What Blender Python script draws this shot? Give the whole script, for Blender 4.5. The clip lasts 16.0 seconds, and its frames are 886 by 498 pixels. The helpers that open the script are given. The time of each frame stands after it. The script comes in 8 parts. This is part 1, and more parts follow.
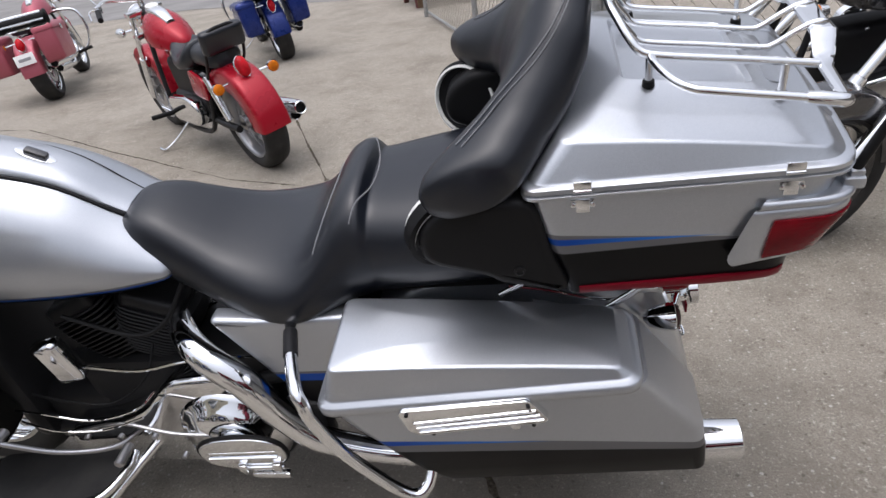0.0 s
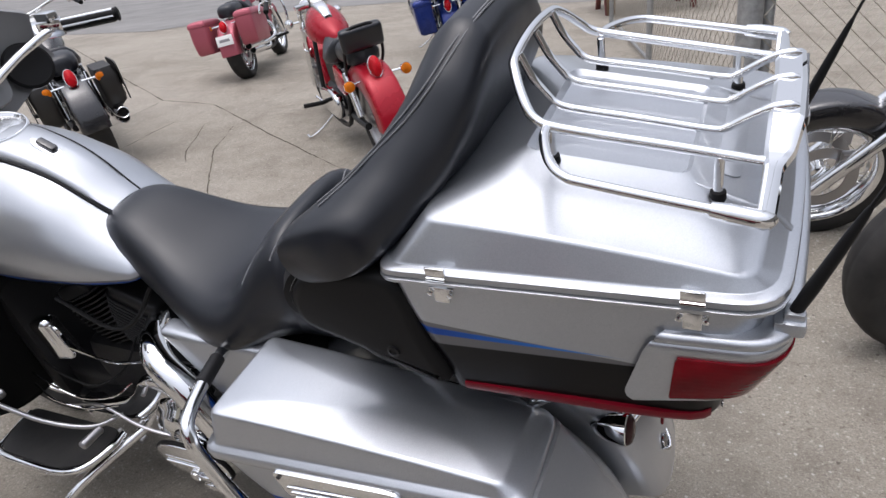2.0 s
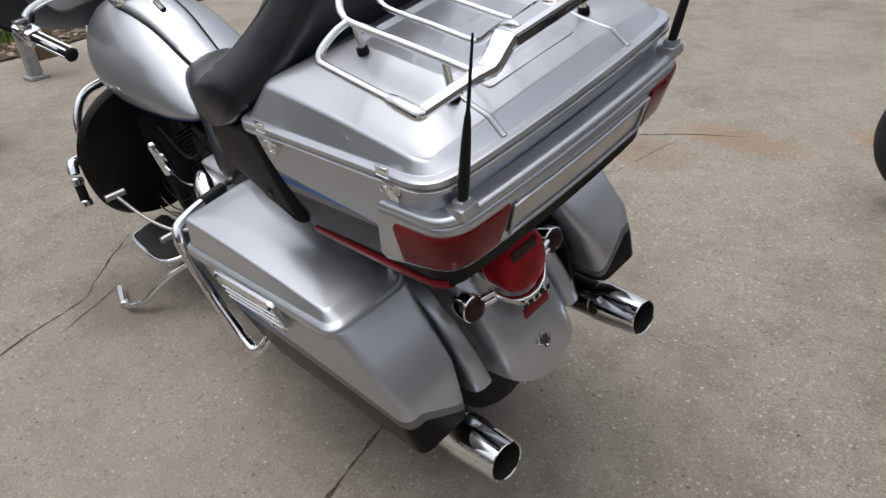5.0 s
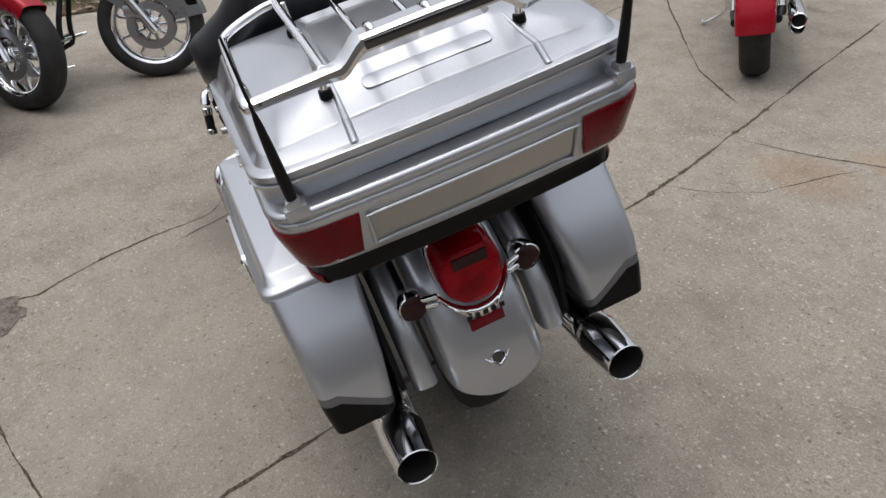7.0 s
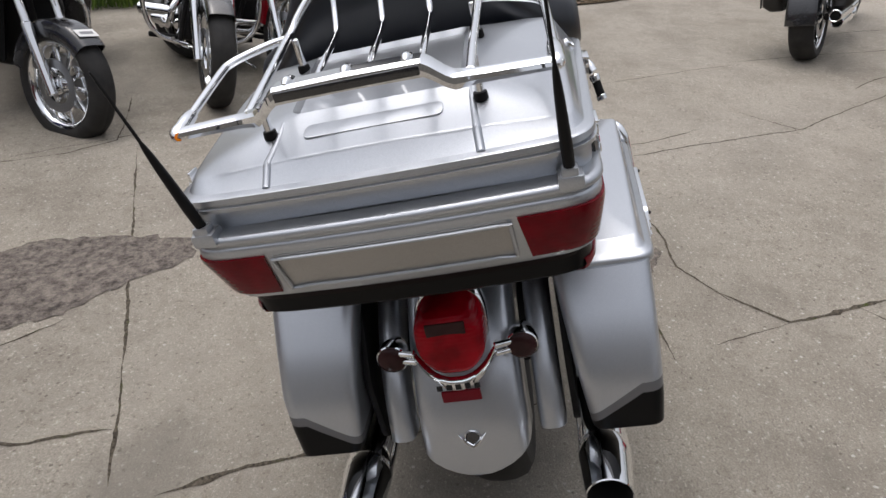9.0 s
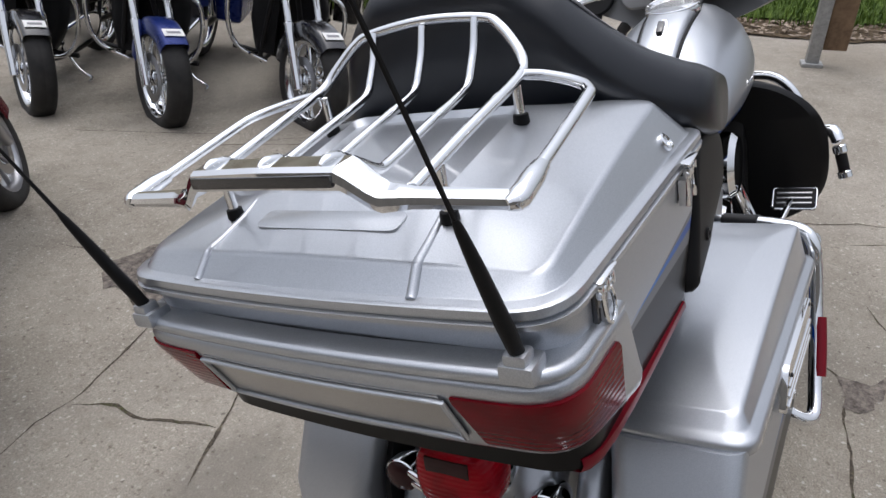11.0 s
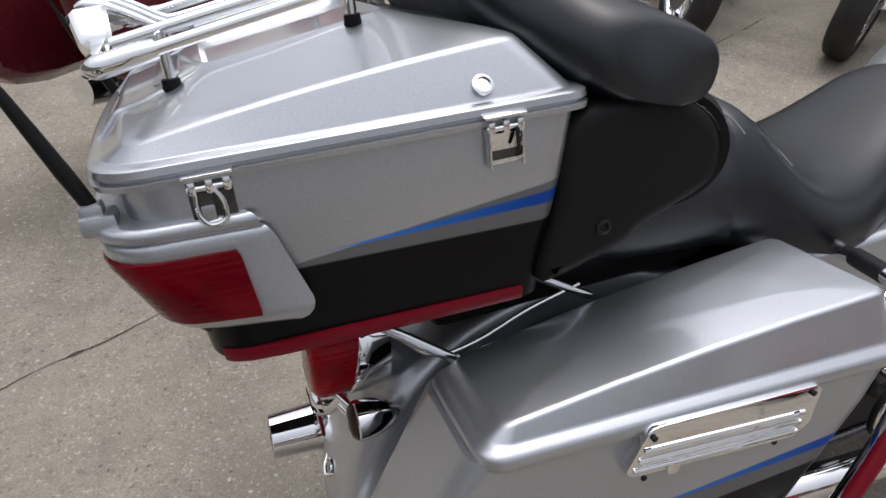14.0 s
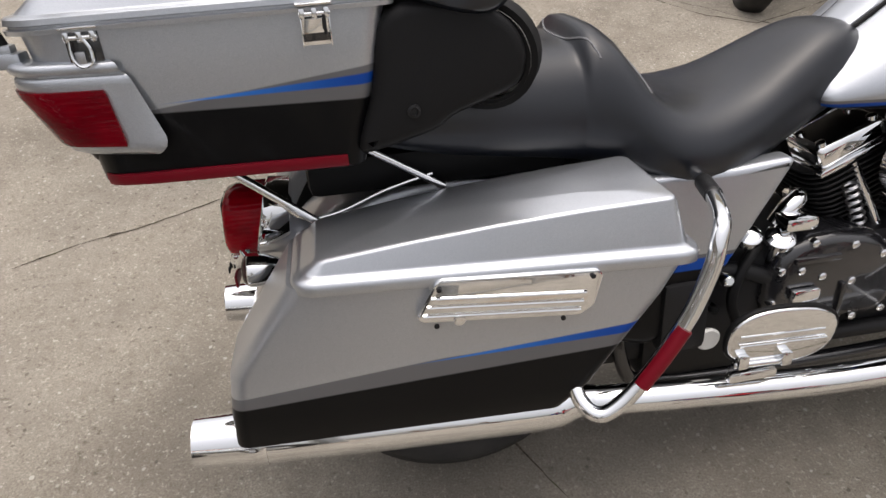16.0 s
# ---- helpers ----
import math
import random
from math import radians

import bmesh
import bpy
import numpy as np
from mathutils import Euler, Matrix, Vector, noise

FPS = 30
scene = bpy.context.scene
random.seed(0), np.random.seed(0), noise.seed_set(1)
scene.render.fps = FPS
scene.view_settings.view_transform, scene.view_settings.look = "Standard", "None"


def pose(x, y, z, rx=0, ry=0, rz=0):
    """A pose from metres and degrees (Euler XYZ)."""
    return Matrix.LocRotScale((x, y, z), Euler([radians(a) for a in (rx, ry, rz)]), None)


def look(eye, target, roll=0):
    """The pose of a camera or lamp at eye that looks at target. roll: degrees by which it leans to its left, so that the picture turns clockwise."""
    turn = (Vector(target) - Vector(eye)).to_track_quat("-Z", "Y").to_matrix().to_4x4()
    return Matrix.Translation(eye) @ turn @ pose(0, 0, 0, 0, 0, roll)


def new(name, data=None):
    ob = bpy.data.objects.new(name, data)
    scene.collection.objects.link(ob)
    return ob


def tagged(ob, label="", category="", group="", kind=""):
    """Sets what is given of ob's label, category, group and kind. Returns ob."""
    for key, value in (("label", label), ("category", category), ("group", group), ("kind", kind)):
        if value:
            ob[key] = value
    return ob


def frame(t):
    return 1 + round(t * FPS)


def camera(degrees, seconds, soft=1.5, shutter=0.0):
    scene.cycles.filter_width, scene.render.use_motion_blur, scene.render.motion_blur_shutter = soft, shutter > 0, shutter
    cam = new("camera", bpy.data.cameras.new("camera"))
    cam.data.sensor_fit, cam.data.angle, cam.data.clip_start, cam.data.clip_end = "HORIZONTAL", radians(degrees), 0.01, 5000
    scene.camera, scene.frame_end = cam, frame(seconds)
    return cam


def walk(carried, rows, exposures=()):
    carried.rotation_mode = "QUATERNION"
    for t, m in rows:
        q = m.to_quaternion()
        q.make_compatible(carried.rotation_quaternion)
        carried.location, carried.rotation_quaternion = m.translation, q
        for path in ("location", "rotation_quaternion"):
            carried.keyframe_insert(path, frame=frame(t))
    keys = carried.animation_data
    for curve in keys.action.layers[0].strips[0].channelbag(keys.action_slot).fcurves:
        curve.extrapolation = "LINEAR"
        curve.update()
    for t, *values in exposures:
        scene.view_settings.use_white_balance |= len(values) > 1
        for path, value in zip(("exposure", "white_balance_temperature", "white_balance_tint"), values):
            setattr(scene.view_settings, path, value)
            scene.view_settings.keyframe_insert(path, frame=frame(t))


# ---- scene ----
cam = camera(66.4, 16.0)
PATH = [
(0, (0.539, -1.542, 1.434), (0.208, 0.220, 0.547), -7.97),
    (0.5, (0.636, -1.441, 1.440), (0.313, 0.347, 0.605), -6.61),
    (1, (0.783, -1.383, 1.438), (0.226, 0.384, 0.686), -5.82),
    (1.5, (0.889, -1.332, 1.423), (0.134, 0.332, 0.610), -6.34),
    (2, (0.954, -1.243, 1.421), (0.117, 0.373, 0.591), -6.13),
    (2.5, (0.967, -1.201, 1.403), (-0.020, 0.323, 0.564), -4.61),
    (3, (1.045, -1.198, 1.385), (-0.006, 0.231, 0.461), -3.36),
    (3.5, (1.214, -1.193, 1.387), (0.113, 0.184, 0.441), -3.25),
    (6, (1.739, -0.829, 1.407), (0.263, 0.046, 0.380), -4.08),
    (6.5, (1.776, -0.697, 1.401), (0.234, 0.044, 0.364), -3.22),
    (7, (1.820, -0.570, 1.411), (0.217, -0.007, 0.356), -3.01),
    (7.5, (1.912, -0.437, 1.426), (0.241, -0.069, 0.391), -1.61),
    (8, (1.918, -0.324, 1.423), (0.212, -0.121, 0.399), -1.23),
    (8.5, (1.844, -0.198, 1.426), (0.150, -0.178, 0.364), -0.03),
    (9, (1.795, -0.085, 1.448), (0.070, -0.235, 0.446), 0.16),
    (9.5, (1.752, 0.057, 1.473), (0.021, -0.366, 0.565), 0.86),
    (10, (1.631, 0.131, 1.478), (-0.041, -0.531, 0.604), 0.16),
    (12.5, (1.162, 0.288, 1.456), (-0.002, -0.886, 0.331), -1.06),
    (13, (1.051, 0.468, 1.462), (0.127, -0.898, 0.330), -1.16),
    (13.5, (0.974, 0.567, 1.454), (0.268, -0.865, 0.251), -2.21),
    (14, (0.870, 0.627, 1.461), (0.330, -0.872, 0.252), -1.50),
    (14.5, (0.800, 0.715, 1.454), (0.412, -0.818, 0.228), -1.71),
    (15, (0.736, 0.829, 1.460), (0.455, -0.721, 0.227), -1.24),
    (15.5, (0.674, 0.914, 1.461), (0.388, -0.619, 0.209), -0.96),
    (16, (0.574, 0.947, 1.457), (0.336, -0.579, 0.186), -1.95),
]
walk(cam, [(t, look(eye, target, roll)) for t, eye, target, roll in PATH], exposures=[
    (0, 0.11, 6400, 14), (2, 0.08, 6400, 14), (3.5, -0.06, 6480, 13), (6, -0.08, 6650, 12), (8.5, -0.08, 6650, 12), (10, -0.02, 6500, 12.5),
    (12.5, -0.12, 6280, 12), (13, -0.2, 6350, 12), (14, -0.02, 6600, 12.5), (15, 0.21, 6850, 13), (16, 0.31, 7050, 13.5)])

# ---- sky, sun, exposure ----
world = bpy.data.worlds.new("overcast_sky")
scene.world = world
world.use_nodes = True
wn = world.node_tree
sky = wn.nodes.new("ShaderNodeTexSky")
sky.sky_type = 'NISHITA'
sky.sun_disc = False
sky.sun_elevation, sky.sun_rotation = radians(77), radians(211)
sky.air_density, sky.dust_density, sky.ozone_density = 1.0, 2.0, 1.0
hs = wn.nodes.new("ShaderNodeHueSaturation")
hs.inputs["Saturation"].default_value = 0.27
wn.links.new(sky.outputs[0], hs.inputs["Color"])
# an overcast sky is much brighter overhead than at the horizon
wco, wsep, wmr = wn.nodes.new("ShaderNodeTexCoord"), wn.nodes.new("ShaderNodeSeparateXYZ"), wn.nodes.new("ShaderNodeMapRange")
wn.links.new(wco.outputs["Generated"], wsep.inputs[0])
wn.links.new(wsep.outputs[2], wmr.inputs[0])
wmr.inputs["From Min"].default_value, wmr.inputs["From Max"].default_value = 0.0, 1.0
wmr.inputs["To Min"].default_value, wmr.inputs["To Max"].default_value = 0.26, 1.80
wmul = wn.nodes.new("ShaderNodeMix")
wmul.data_type, wmul.blend_type = 'RGBA', 'MULTIPLY'
wmul.inputs[0].default_value = 1.0
wn.links.new(hs.outputs[0], wmul.inputs[6])
wn.links.new(wmr.outputs[0], wmul.inputs[7])
wn.links.new(wmul.outputs[2], wn.nodes["Background"].inputs[0])
wn.nodes["Background"].inputs[1].default_value = 0.208
sun = new("sun", bpy.data.lights.new("sun", 'SUN'))
sun.data.energy, sun.data.angle, sun.data.color = 0.6, radians(75), (1.0, 0.97, 0.93)
sun.matrix_basis = look((0, 0, 8), (0.12, 0.20, 7))
scene.view_settings.exposure = 0.0


# ---- materials ----
def mat(name, color, rough=0.5, metal=0.0, coat=0.0, spec=0.5):
    m = bpy.data.materials.new(name)
    m.use_nodes = True
    b = m.node_tree.nodes["Principled BSDF"]
    b.inputs["Base Color"].default_value = (*color, 1)
    b.inputs["Roughness"].default_value = rough
    b.inputs["Metallic"].default_value = metal
    b.inputs["Coat Weight"].default_value = coat
    b.inputs["Coat Roughness"].default_value = 0.04
    b.inputs["Specular IOR Level"].default_value = spec
    return m


def node(m, kind, **ins):
    n = m.node_tree.nodes.new(kind)
    for k, v in ins.items():
        n.inputs[k.replace("_", " ")].default_value = v
    return n


def link(m, a, b):
    m.node_tree.links.new(a, b)


def bsdf(m):
    return m.node_tree.nodes["Principled BSDF"]


def noise_tex(m, scale, detail=3.0, rough=0.55, space="Object"):
    n = node(m, "ShaderNodeTexNoise", Scale=scale, Detail=detail, Roughness=rough)
    co = m.node_tree.nodes.new("ShaderNodeTexCoord")
    link(m, co.outputs[space], n.inputs["Vector"])
    return n


def vary(m, socket, tex, lo, hi, c0, c1):
    r = m.node_tree.nodes.new("ShaderNodeValToRGB")
    r.color_ramp.elements[0].position, r.color_ramp.elements[1].position = lo, hi
    r.color_ramp.elements[0].color, r.color_ramp.elements[1].color = c0, c1
    link(m, tex.outputs[0], r.inputs[0])
    link(m, r.outputs[0], socket)
    return r


def bump(m, tex, strength, distance=0.002):
    b = node(m, "ShaderNodeBump", Strength=strength, Distance=distance)
    link(m, tex.outputs[0], b.inputs["Height"])
    link(m, b.outputs[0], bsdf(m).inputs["Normal"])


def grey(v, a=1.0):
    return (v, v, v, a)


def paint(name, color, metal=0.0, rough=0.3, flake=0.04, coat=0.9):
    """Clear-coated vehicle paint with a fine flake and faint dust."""
    m = mat(name, color, rough, metal, coat=coat, spec=0.5 if coat > 0.6 else 0.25)
    n = noise_tex(m, 900.0, 1.0)
    c0 = tuple(max(0, c - flake) for c in color) + (1,)
    c1 = tuple(min(1, c + flake) for c in color) + (1,)
    vary(m, bsdf(m).inputs["Base Color"], n, 0.35, 0.65, c0, c1)
    d = noise_tex(m, 9.0, 4.0)
    vary(m, bsdf(m).inputs["Roughness"], d, 0.3, 0.75, grey(rough - 0.05), grey(rough + 0.09))
    return m


def chrome_mat(name, color=(0.82, 0.83, 0.84), rough=0.025):
    m = mat(name, color, rough, 1.0)
    n = noise_tex(m, 25.0, 4.0)
    vary(m, bsdf(m).inputs["Roughness"], n, 0.35, 0.75, grey(rough), grey(rough + 0.05))
    return m


SILVER_RGB = (0.460, 0.483, 0.516)
silver = paint("silver_metallic_paint", SILVER_RGB, 0.85, 0.36)
black_gloss = paint("gloss_black_paint", (0.012, 0.012, 0.014), 0.0, 0.22, 0.003)
chrome = chrome_mat("polished_chrome")
steel = chrome_mat("worn_steel", (0.42, 0.42, 0.43), 0.3)
black_metal = mat("black_wrinkle_metal", (0.014, 0.014, 0.015), 0.45, 0.2, spec=0.3)
bump(black_metal, noise_tex(black_metal, 500, 2), 0.4, 0.0006)
black_plastic = mat("black_plastic", (0.009, 0.009, 0.0095), 0.48, spec=0.15)
bump(black_plastic, noise_tex(black_plastic, 350, 2), 0.25, 0.0006)
vinyl = mat("black_vinyl", (0.0042, 0.0060, 0.0105), 0.36, spec=0.60)
bump(vinyl, noise_tex(vinyl, 420, 3), 0.2, 0.0006)
vary(vinyl, bsdf(vinyl).inputs["Roughness"], noise_tex(vinyl, 7, 4), 0.3, 0.7, grey(0.28), grey(0.42))
thread = mat("grey_seam_thread", (0.16, 0.163, 0.172), 0.7)
rubber = mat("tyre_rubber", (0.018, 0.018, 0.018), 0.75)
bump(rubber, noise_tex(rubber, 120, 3), 0.4, 0.001)
vary(rubber, bsdf(rubber).inputs["Base Color"], noise_tex(rubber, 9, 4), 0.35, 0.75, (0.009, 0.009, 0.009, 1), (0.030, 0.028, 0.026, 1))
dark = mat("dark_hollow", (0.006, 0.006, 0.006), 0.8)


def lens_mat(name, color, rough=0.12, relief=0.18):
    m = mat(name, color, rough, 0.0, coat=0.06, spec=0.12)
    w = node(m, "ShaderNodeTexWave", Scale=38.0, Distortion=0.0)
    w.bands_direction = 'Z'
    co = m.node_tree.nodes.new("ShaderNodeTexCoord")
    link(m, co.outputs["Object"], w.inputs["Vector"])
    bump(m, w, relief, 0.001)
    n = noise_tex(m, 16.0, 2.0)
    vary(m, bsdf(m).inputs["Base Color"], n, 0.3, 0.7, tuple(c * 0.6 for c in color) + (1,), tuple(min(1, c * 1.15) for c in color) + (1,))
    return m


red_lens = lens_mat("red_lens", (0.17, 0.0015, 0.007), 0.07)
tail_red = lens_mat("ribbed_red_lens", (0.32, 0.003, 0.010), 0.05, 0.6)
amber_lens = lens_mat("amber_lens", (0.75, 0.2, 0.012))
red_black = mat("dark_red_plastic", (0.007, 0.003, 0.0035), 0.5, 0.0, spec=0.10)
satin = chrome_mat("satin_chrome", (0.72, 0.73, 0.74), 0.22)
panel_m = paint("grey_panel_paint", (0.40, 0.385, 0.36), 0.55, 0.36)
smoke_lens = lens_mat("smoked_lens", (0.045, 0.018, 0.018))
red_strip_m = mat("red_reflector", (0.16, 0.004, 0.012), 0.3, 0.0, coat=0.1, spec=0.15)
lamp_glass = mat("headlamp_glass", (0.50, 0.51, 0.52), 0.12, 0.85, coat=1.0)
lv = node(lamp_glass, "ShaderNodeTexVoronoi", Scale=24.0)
lco = lamp_glass.node_tree.nodes.new("ShaderNodeTexCoord")
link(lamp_glass, lco.outputs["Object"], lv.inputs["Vector"])
bump(lamp_glass, lv, 0.35, 0.006)
inner_grey = mat("grey_inner_fairing", (0.20, 0.202, 0.206), 0.42, 0.3)
vary(inner_grey, bsdf(inner_grey).inputs["Roughness"], noise_tex(inner_grey, 8, 4), 0.3, 0.7, grey(0.36), grey(0.5))
paper = mat("white_paper", (0.78, 0.78, 0.76), 0.7)
gauge_face = mat("gauge_face", (0.03, 0.03, 0.032), 0.3, 0.0, coat=1.0)
white_face = mat("white_dial", (0.75, 0.75, 0.72), 0.35, 0.0, coat=1.0)


def mix_rgb(m, fac, a, b):
    n = m.node_tree.nodes.new("ShaderNodeMix")
    n.data_type = 'RGBA'
    link(m, fac, n.inputs[0])
    for sock, v in ((n.inputs[6], a), (n.inputs[7], b)):
        if isinstance(v, tuple):
            sock.default_value = v
        else:
            link(m, v, sock)
    return n.outputs[2]


def ramp(m, out, lo, hi):
    n = m.node_tree.nodes.new("ShaderNodeMapRange")
    n.inputs["From Min"].default_value, n.inputs["From Max"].default_value = lo, hi
    link(m, out, n.inputs[0])
    return n.outputs[0]


def graphic_paint(name, tests):
    """Silver paint with masked colour fields. tests: rows of (colour, metal, line set); a line a*x + b*|y| + c*z + d > 0."""
    m = mat(name, SILVER_RGB, 0.33, 0.85, coat=0.08, spec=0.12)
    co = m.node_tree.nodes.new("ShaderNodeTexCoord")
    sep = m.node_tree.nodes.new("ShaderNodeSeparateXYZ")
    link(m, co.outputs["Object"], sep.inputs[0])
    ay = node(m, "ShaderNodeMath")
    ay.operation = 'ABSOLUTE'
    link(m, sep.outputs[1], ay.inputs[0])
    flake = noise_tex(m, 900.0, 1.0)
    base = vary(m, bsdf(m).inputs["Base Color"], flake, 0.35, 0.65, tuple(c - 0.04 for c in SILVER_RGB) + (1,), tuple(c + 0.04 for c in SILVER_RGB) + (1,))
    out = base.outputs[0]
    metal_out = None
    for color, metal, lines in tests:
        mask = None
        for a, b, c, d in lines:
            s = node(m, "ShaderNodeMath")
            s.operation = 'MULTIPLY_ADD'
            link(m, sep.outputs[0], s.inputs[0])
            s.inputs[1].default_value, s.inputs[2].default_value = a, d
            for sock, k in ((ay.outputs[0], b), (sep.outputs[2], c)):
                s2 = node(m, "ShaderNodeMath")
                s2.operation = 'MULTIPLY_ADD'
                link(m, sock, s2.inputs[0])
                s2.inputs[1].default_value = k
                link(m, s.outputs[0], s2.inputs[2])
                s = s2
            st = node(m, "ShaderNodeMapRange")
            st.inputs["From Min"].default_value, st.inputs["From Max"].default_value = -0.0012, 0.0012
            link(m, s.outputs[0], st.inputs[0])
            if mask is None:
                mask = st.outputs[0]
            else:
                mu = node(m, "ShaderNodeMath")
                mu.operation = 'MULTIPLY'
                link(m, mask, mu.inputs[0])
                link(m, st.outputs[0], mu.inputs[1])
                mask = mu.outputs[0]
        mix = m.node_tree.nodes.new("ShaderNodeMix")
        mix.data_type = 'RGBA'
        link(m, mask, mix.inputs[0])
        link(m, out, mix.inputs[6])
        if len(color) == 8:
            # two tones that fade into each other from x0 to x1
            fade = ramp(m, sep.outputs[0], color[6], color[7])
            link(m, mix_rgb(m, fade, (*color[:3], 1), (*color[3:6], 1)), mix.inputs[7])
        else:
            mix.inputs[7].default_value = (*color, 1)
        out = mix.outputs[2]
        mm = m.node_tree.nodes.new("ShaderNodeMix")
        link(m, mask, mm.inputs[0])
        if metal_out is None:
            mm.inputs[2].default_value = 0.82
        else:
            link(m, metal_out, mm.inputs[2])
        mm.inputs[3].default_value = metal
        metal_out = mm.outputs[0]
    link(m, out, bsdf(m).inputs["Base Color"])
    link(m, metal_out, bsdf(m).inputs["Metallic"])
    return m


GREY_C, BLUE_C, BLACK_C = (0.15, 0.15, 0.155), (0.004, 0.055, 0.30), (0.004, 0.004, 0.0045)
# box: dark field below, a grey edge and a blue blade that runs out to a point
SKY_BLUE = (0.035, 0.20, 0.60)
box_paint = graphic_paint("box_graphic_paint", [
    (GREY_C, 0.3, [(-0.118, 0, -1, 1.1225), (-1, 0, 0, 0.95)]),
    (BLACK_C, 0.0, [(0.02, 0, -1, 1.003)]),
    ((*BLUE_C, *SKY_BLUE, 0.56, 0.78), 0.0, [(-0.0635, 0, -1, 1.0830), (0.006, 0, 1, -1.037)]),
])
bag_paint = graphic_paint("bag_graphic_paint", [
    (GREY_C, 0.3, [(-0.113, 0, -1, 0.6745), (0.0, 0.65, -1, 0.366)]),
    (BLACK_C, 0.0, [(-0.071, 0, -1, 0.6205), (0.0, 0.65, -1, 0.346)]),
    ((*BLUE_C, *SKY_BLUE, 0.20, 0.50), 0.0, [(-0.092, 0, -1, 0.6620), (0.04, 0, 1, -0.636), (0, 1, 0, -0.35)]),
])


# ---- mesh helpers ----
def V3(*a):
    return Vector(a)


def finish(name, bm, material, parent=None, label="", sharp=38, smooth=True):
    bmesh.ops.recalc_face_normals(bm, faces=bm.faces)
    me = bpy.data.meshes.new(name)
    bm.to_mesh(me)
    bm.free()
    for m in material if isinstance(material, (list, tuple)) else [material]:
        me.materials.append(m)
    if smooth:
        me.polygons.foreach_set("use_smooth", [True] * len(me.polygons))
        me.set_sharp_from_angle(angle=radians(sharp))
    ob = new(name, me)
    if parent is not None:
        ob.parent = parent
    if label:
        ob["label"] = label
    return ob


def part(name, bm, material, parent, label="", sharp=38):
    return finish(name, bm, material, parent, label, sharp)


def thing(name, m, label, category, group="", kind=""):
    ob = new(name)
    ob.empty_display_size = 0.1
    ob.matrix_basis = m
    return tagged(ob, label, category, group, kind)


def loft(rings, caps=True, closed=True, bm=None):
    bm = bm or bmesh.new()
    rows = [[bm.verts.new(p) for p in ring] for ring in rings]
    n = len(rows[0])
    for a, b in zip(rows, rows[1:]):
        for i in range(n if closed else n - 1):
            j = (i + 1) % n
            bm.faces.new((a[i], a[j], b[j], b[i]))
    if caps and closed:
        bm.faces.new(rows[0][::-1])
        bm.faces.new(rows[-1])
    return bm


def smooth_path(pts, steps=6, closed=False):
    """Catmull-Rom through points."""
    P = [Vector(p) for p in pts]
    out, n = [], len(P)
    for i in range(n if closed else n - 1):
        p1, p2 = P[i], P[(i + 1) % n]
        p0 = P[i - 1] if (i or closed) else p1 * 2 - p2
        p3 = P[(i + 2) % n] if (i + 2 < n or closed) else p2 * 2 - p1
        for k in range(steps):
            t = k / steps
            out.append(0.5 * ((2 * p1) + (p2 - p0) * t + (2 * p0 - 5 * p1 + 4 * p2 - p3) * t * t + (3 * p1 - p0 - 3 * p2 + p3) * t ** 3))
    if not closed:
        out.append(P[-1])
    return out


def tube(pts, r, segs=10, steps=6, closed=False, bm=None, flat=1.0, raw=False):
    """A swept round bar; r is one radius or one for each given point."""
    path = [Vector(p) for p in pts] if raw else smooth_path(pts, steps, closed)
    n = len(path)
    if isinstance(r, (list, tuple)):
        rr = [float(np.interp(i / (n - 1) * (len(r) - 1), range(len(r)), r)) for i in range(n)]
    else:
        rr = [r] * n
    rings, up = [], None
    for i, p in enumerate(path):
        a = path[(i - 1) % n] if (closed or i) else p
        b = path[(i + 1) % n] if (closed or i < n - 1) else p
        d = (b - a).normalized()
        if up is None:
            up = d.orthogonal().normalized()
        up = (up - d * up.dot(d)).normalized()
        side = d.cross(up)
        rings.append([p + (up * math.cos(q) * flat + side * math.sin(q)) * rr[i] for q in (2 * math.pi * k / segs for k in range(segs))])
    if closed:
        rings.append(rings[0])
        bm = loft(rings, caps=False, bm=bm)
        bmesh.ops.remove_doubles(bm, verts=bm.verts, dist=1e-6)
        return bm
    return loft(rings, bm=bm)


def lathe(profile, segs=24, m=None, bm=None, caps=True):
    """profile: rows of (radius, height) about local z; m places it."""
    m = m or Matrix()
    rings = [[m @ V3(r * math.cos(q), r * math.sin(q), z) for q in (2 * math.pi * k / segs for k in range(segs))] for r, z in profile]
    return loft(rings, caps=caps, bm=bm)


def axis_m(p, d, roll=0.0):
    """A placing with local z along d."""
    return Matrix.Translation(p) @ Vector(d).to_track_quat('Z', 'Y').to_matrix().to_4x4() @ Matrix.Rotation(roll, 4, 'Z')


def rod(a, b, r, segs=12, bm=None):
    a, b = Vector(a), Vector(b)
    e = min(r * 0.25, 0.004)
    L = (b - a).length
    return lathe([(r - e, 0), (r, e), (r, L - e), (r - e, L)], segs, axis_m(a, b - a), bm)


def rbox(cx, cy, cz, sx, sy, sz, bev=0.006, m=None, segs=2, bm=None):
    own = bmesh.new()
    bmesh.ops.create_cube(own, size=1.0)
    bmesh.ops.scale(own, vec=(sx, sy, sz), verts=own.verts)
    bmesh.ops.bevel(own, geom=own.edges[:], offset=min(bev, min(sx, sy, sz) * 0.45), segments=segs, affect='EDGES', profile=0.6)
    bmesh.ops.transform(own, matrix=(m or Matrix()) @ Matrix.Translation((cx, cy, cz)), verts=own.verts)
    return join(bm, own)


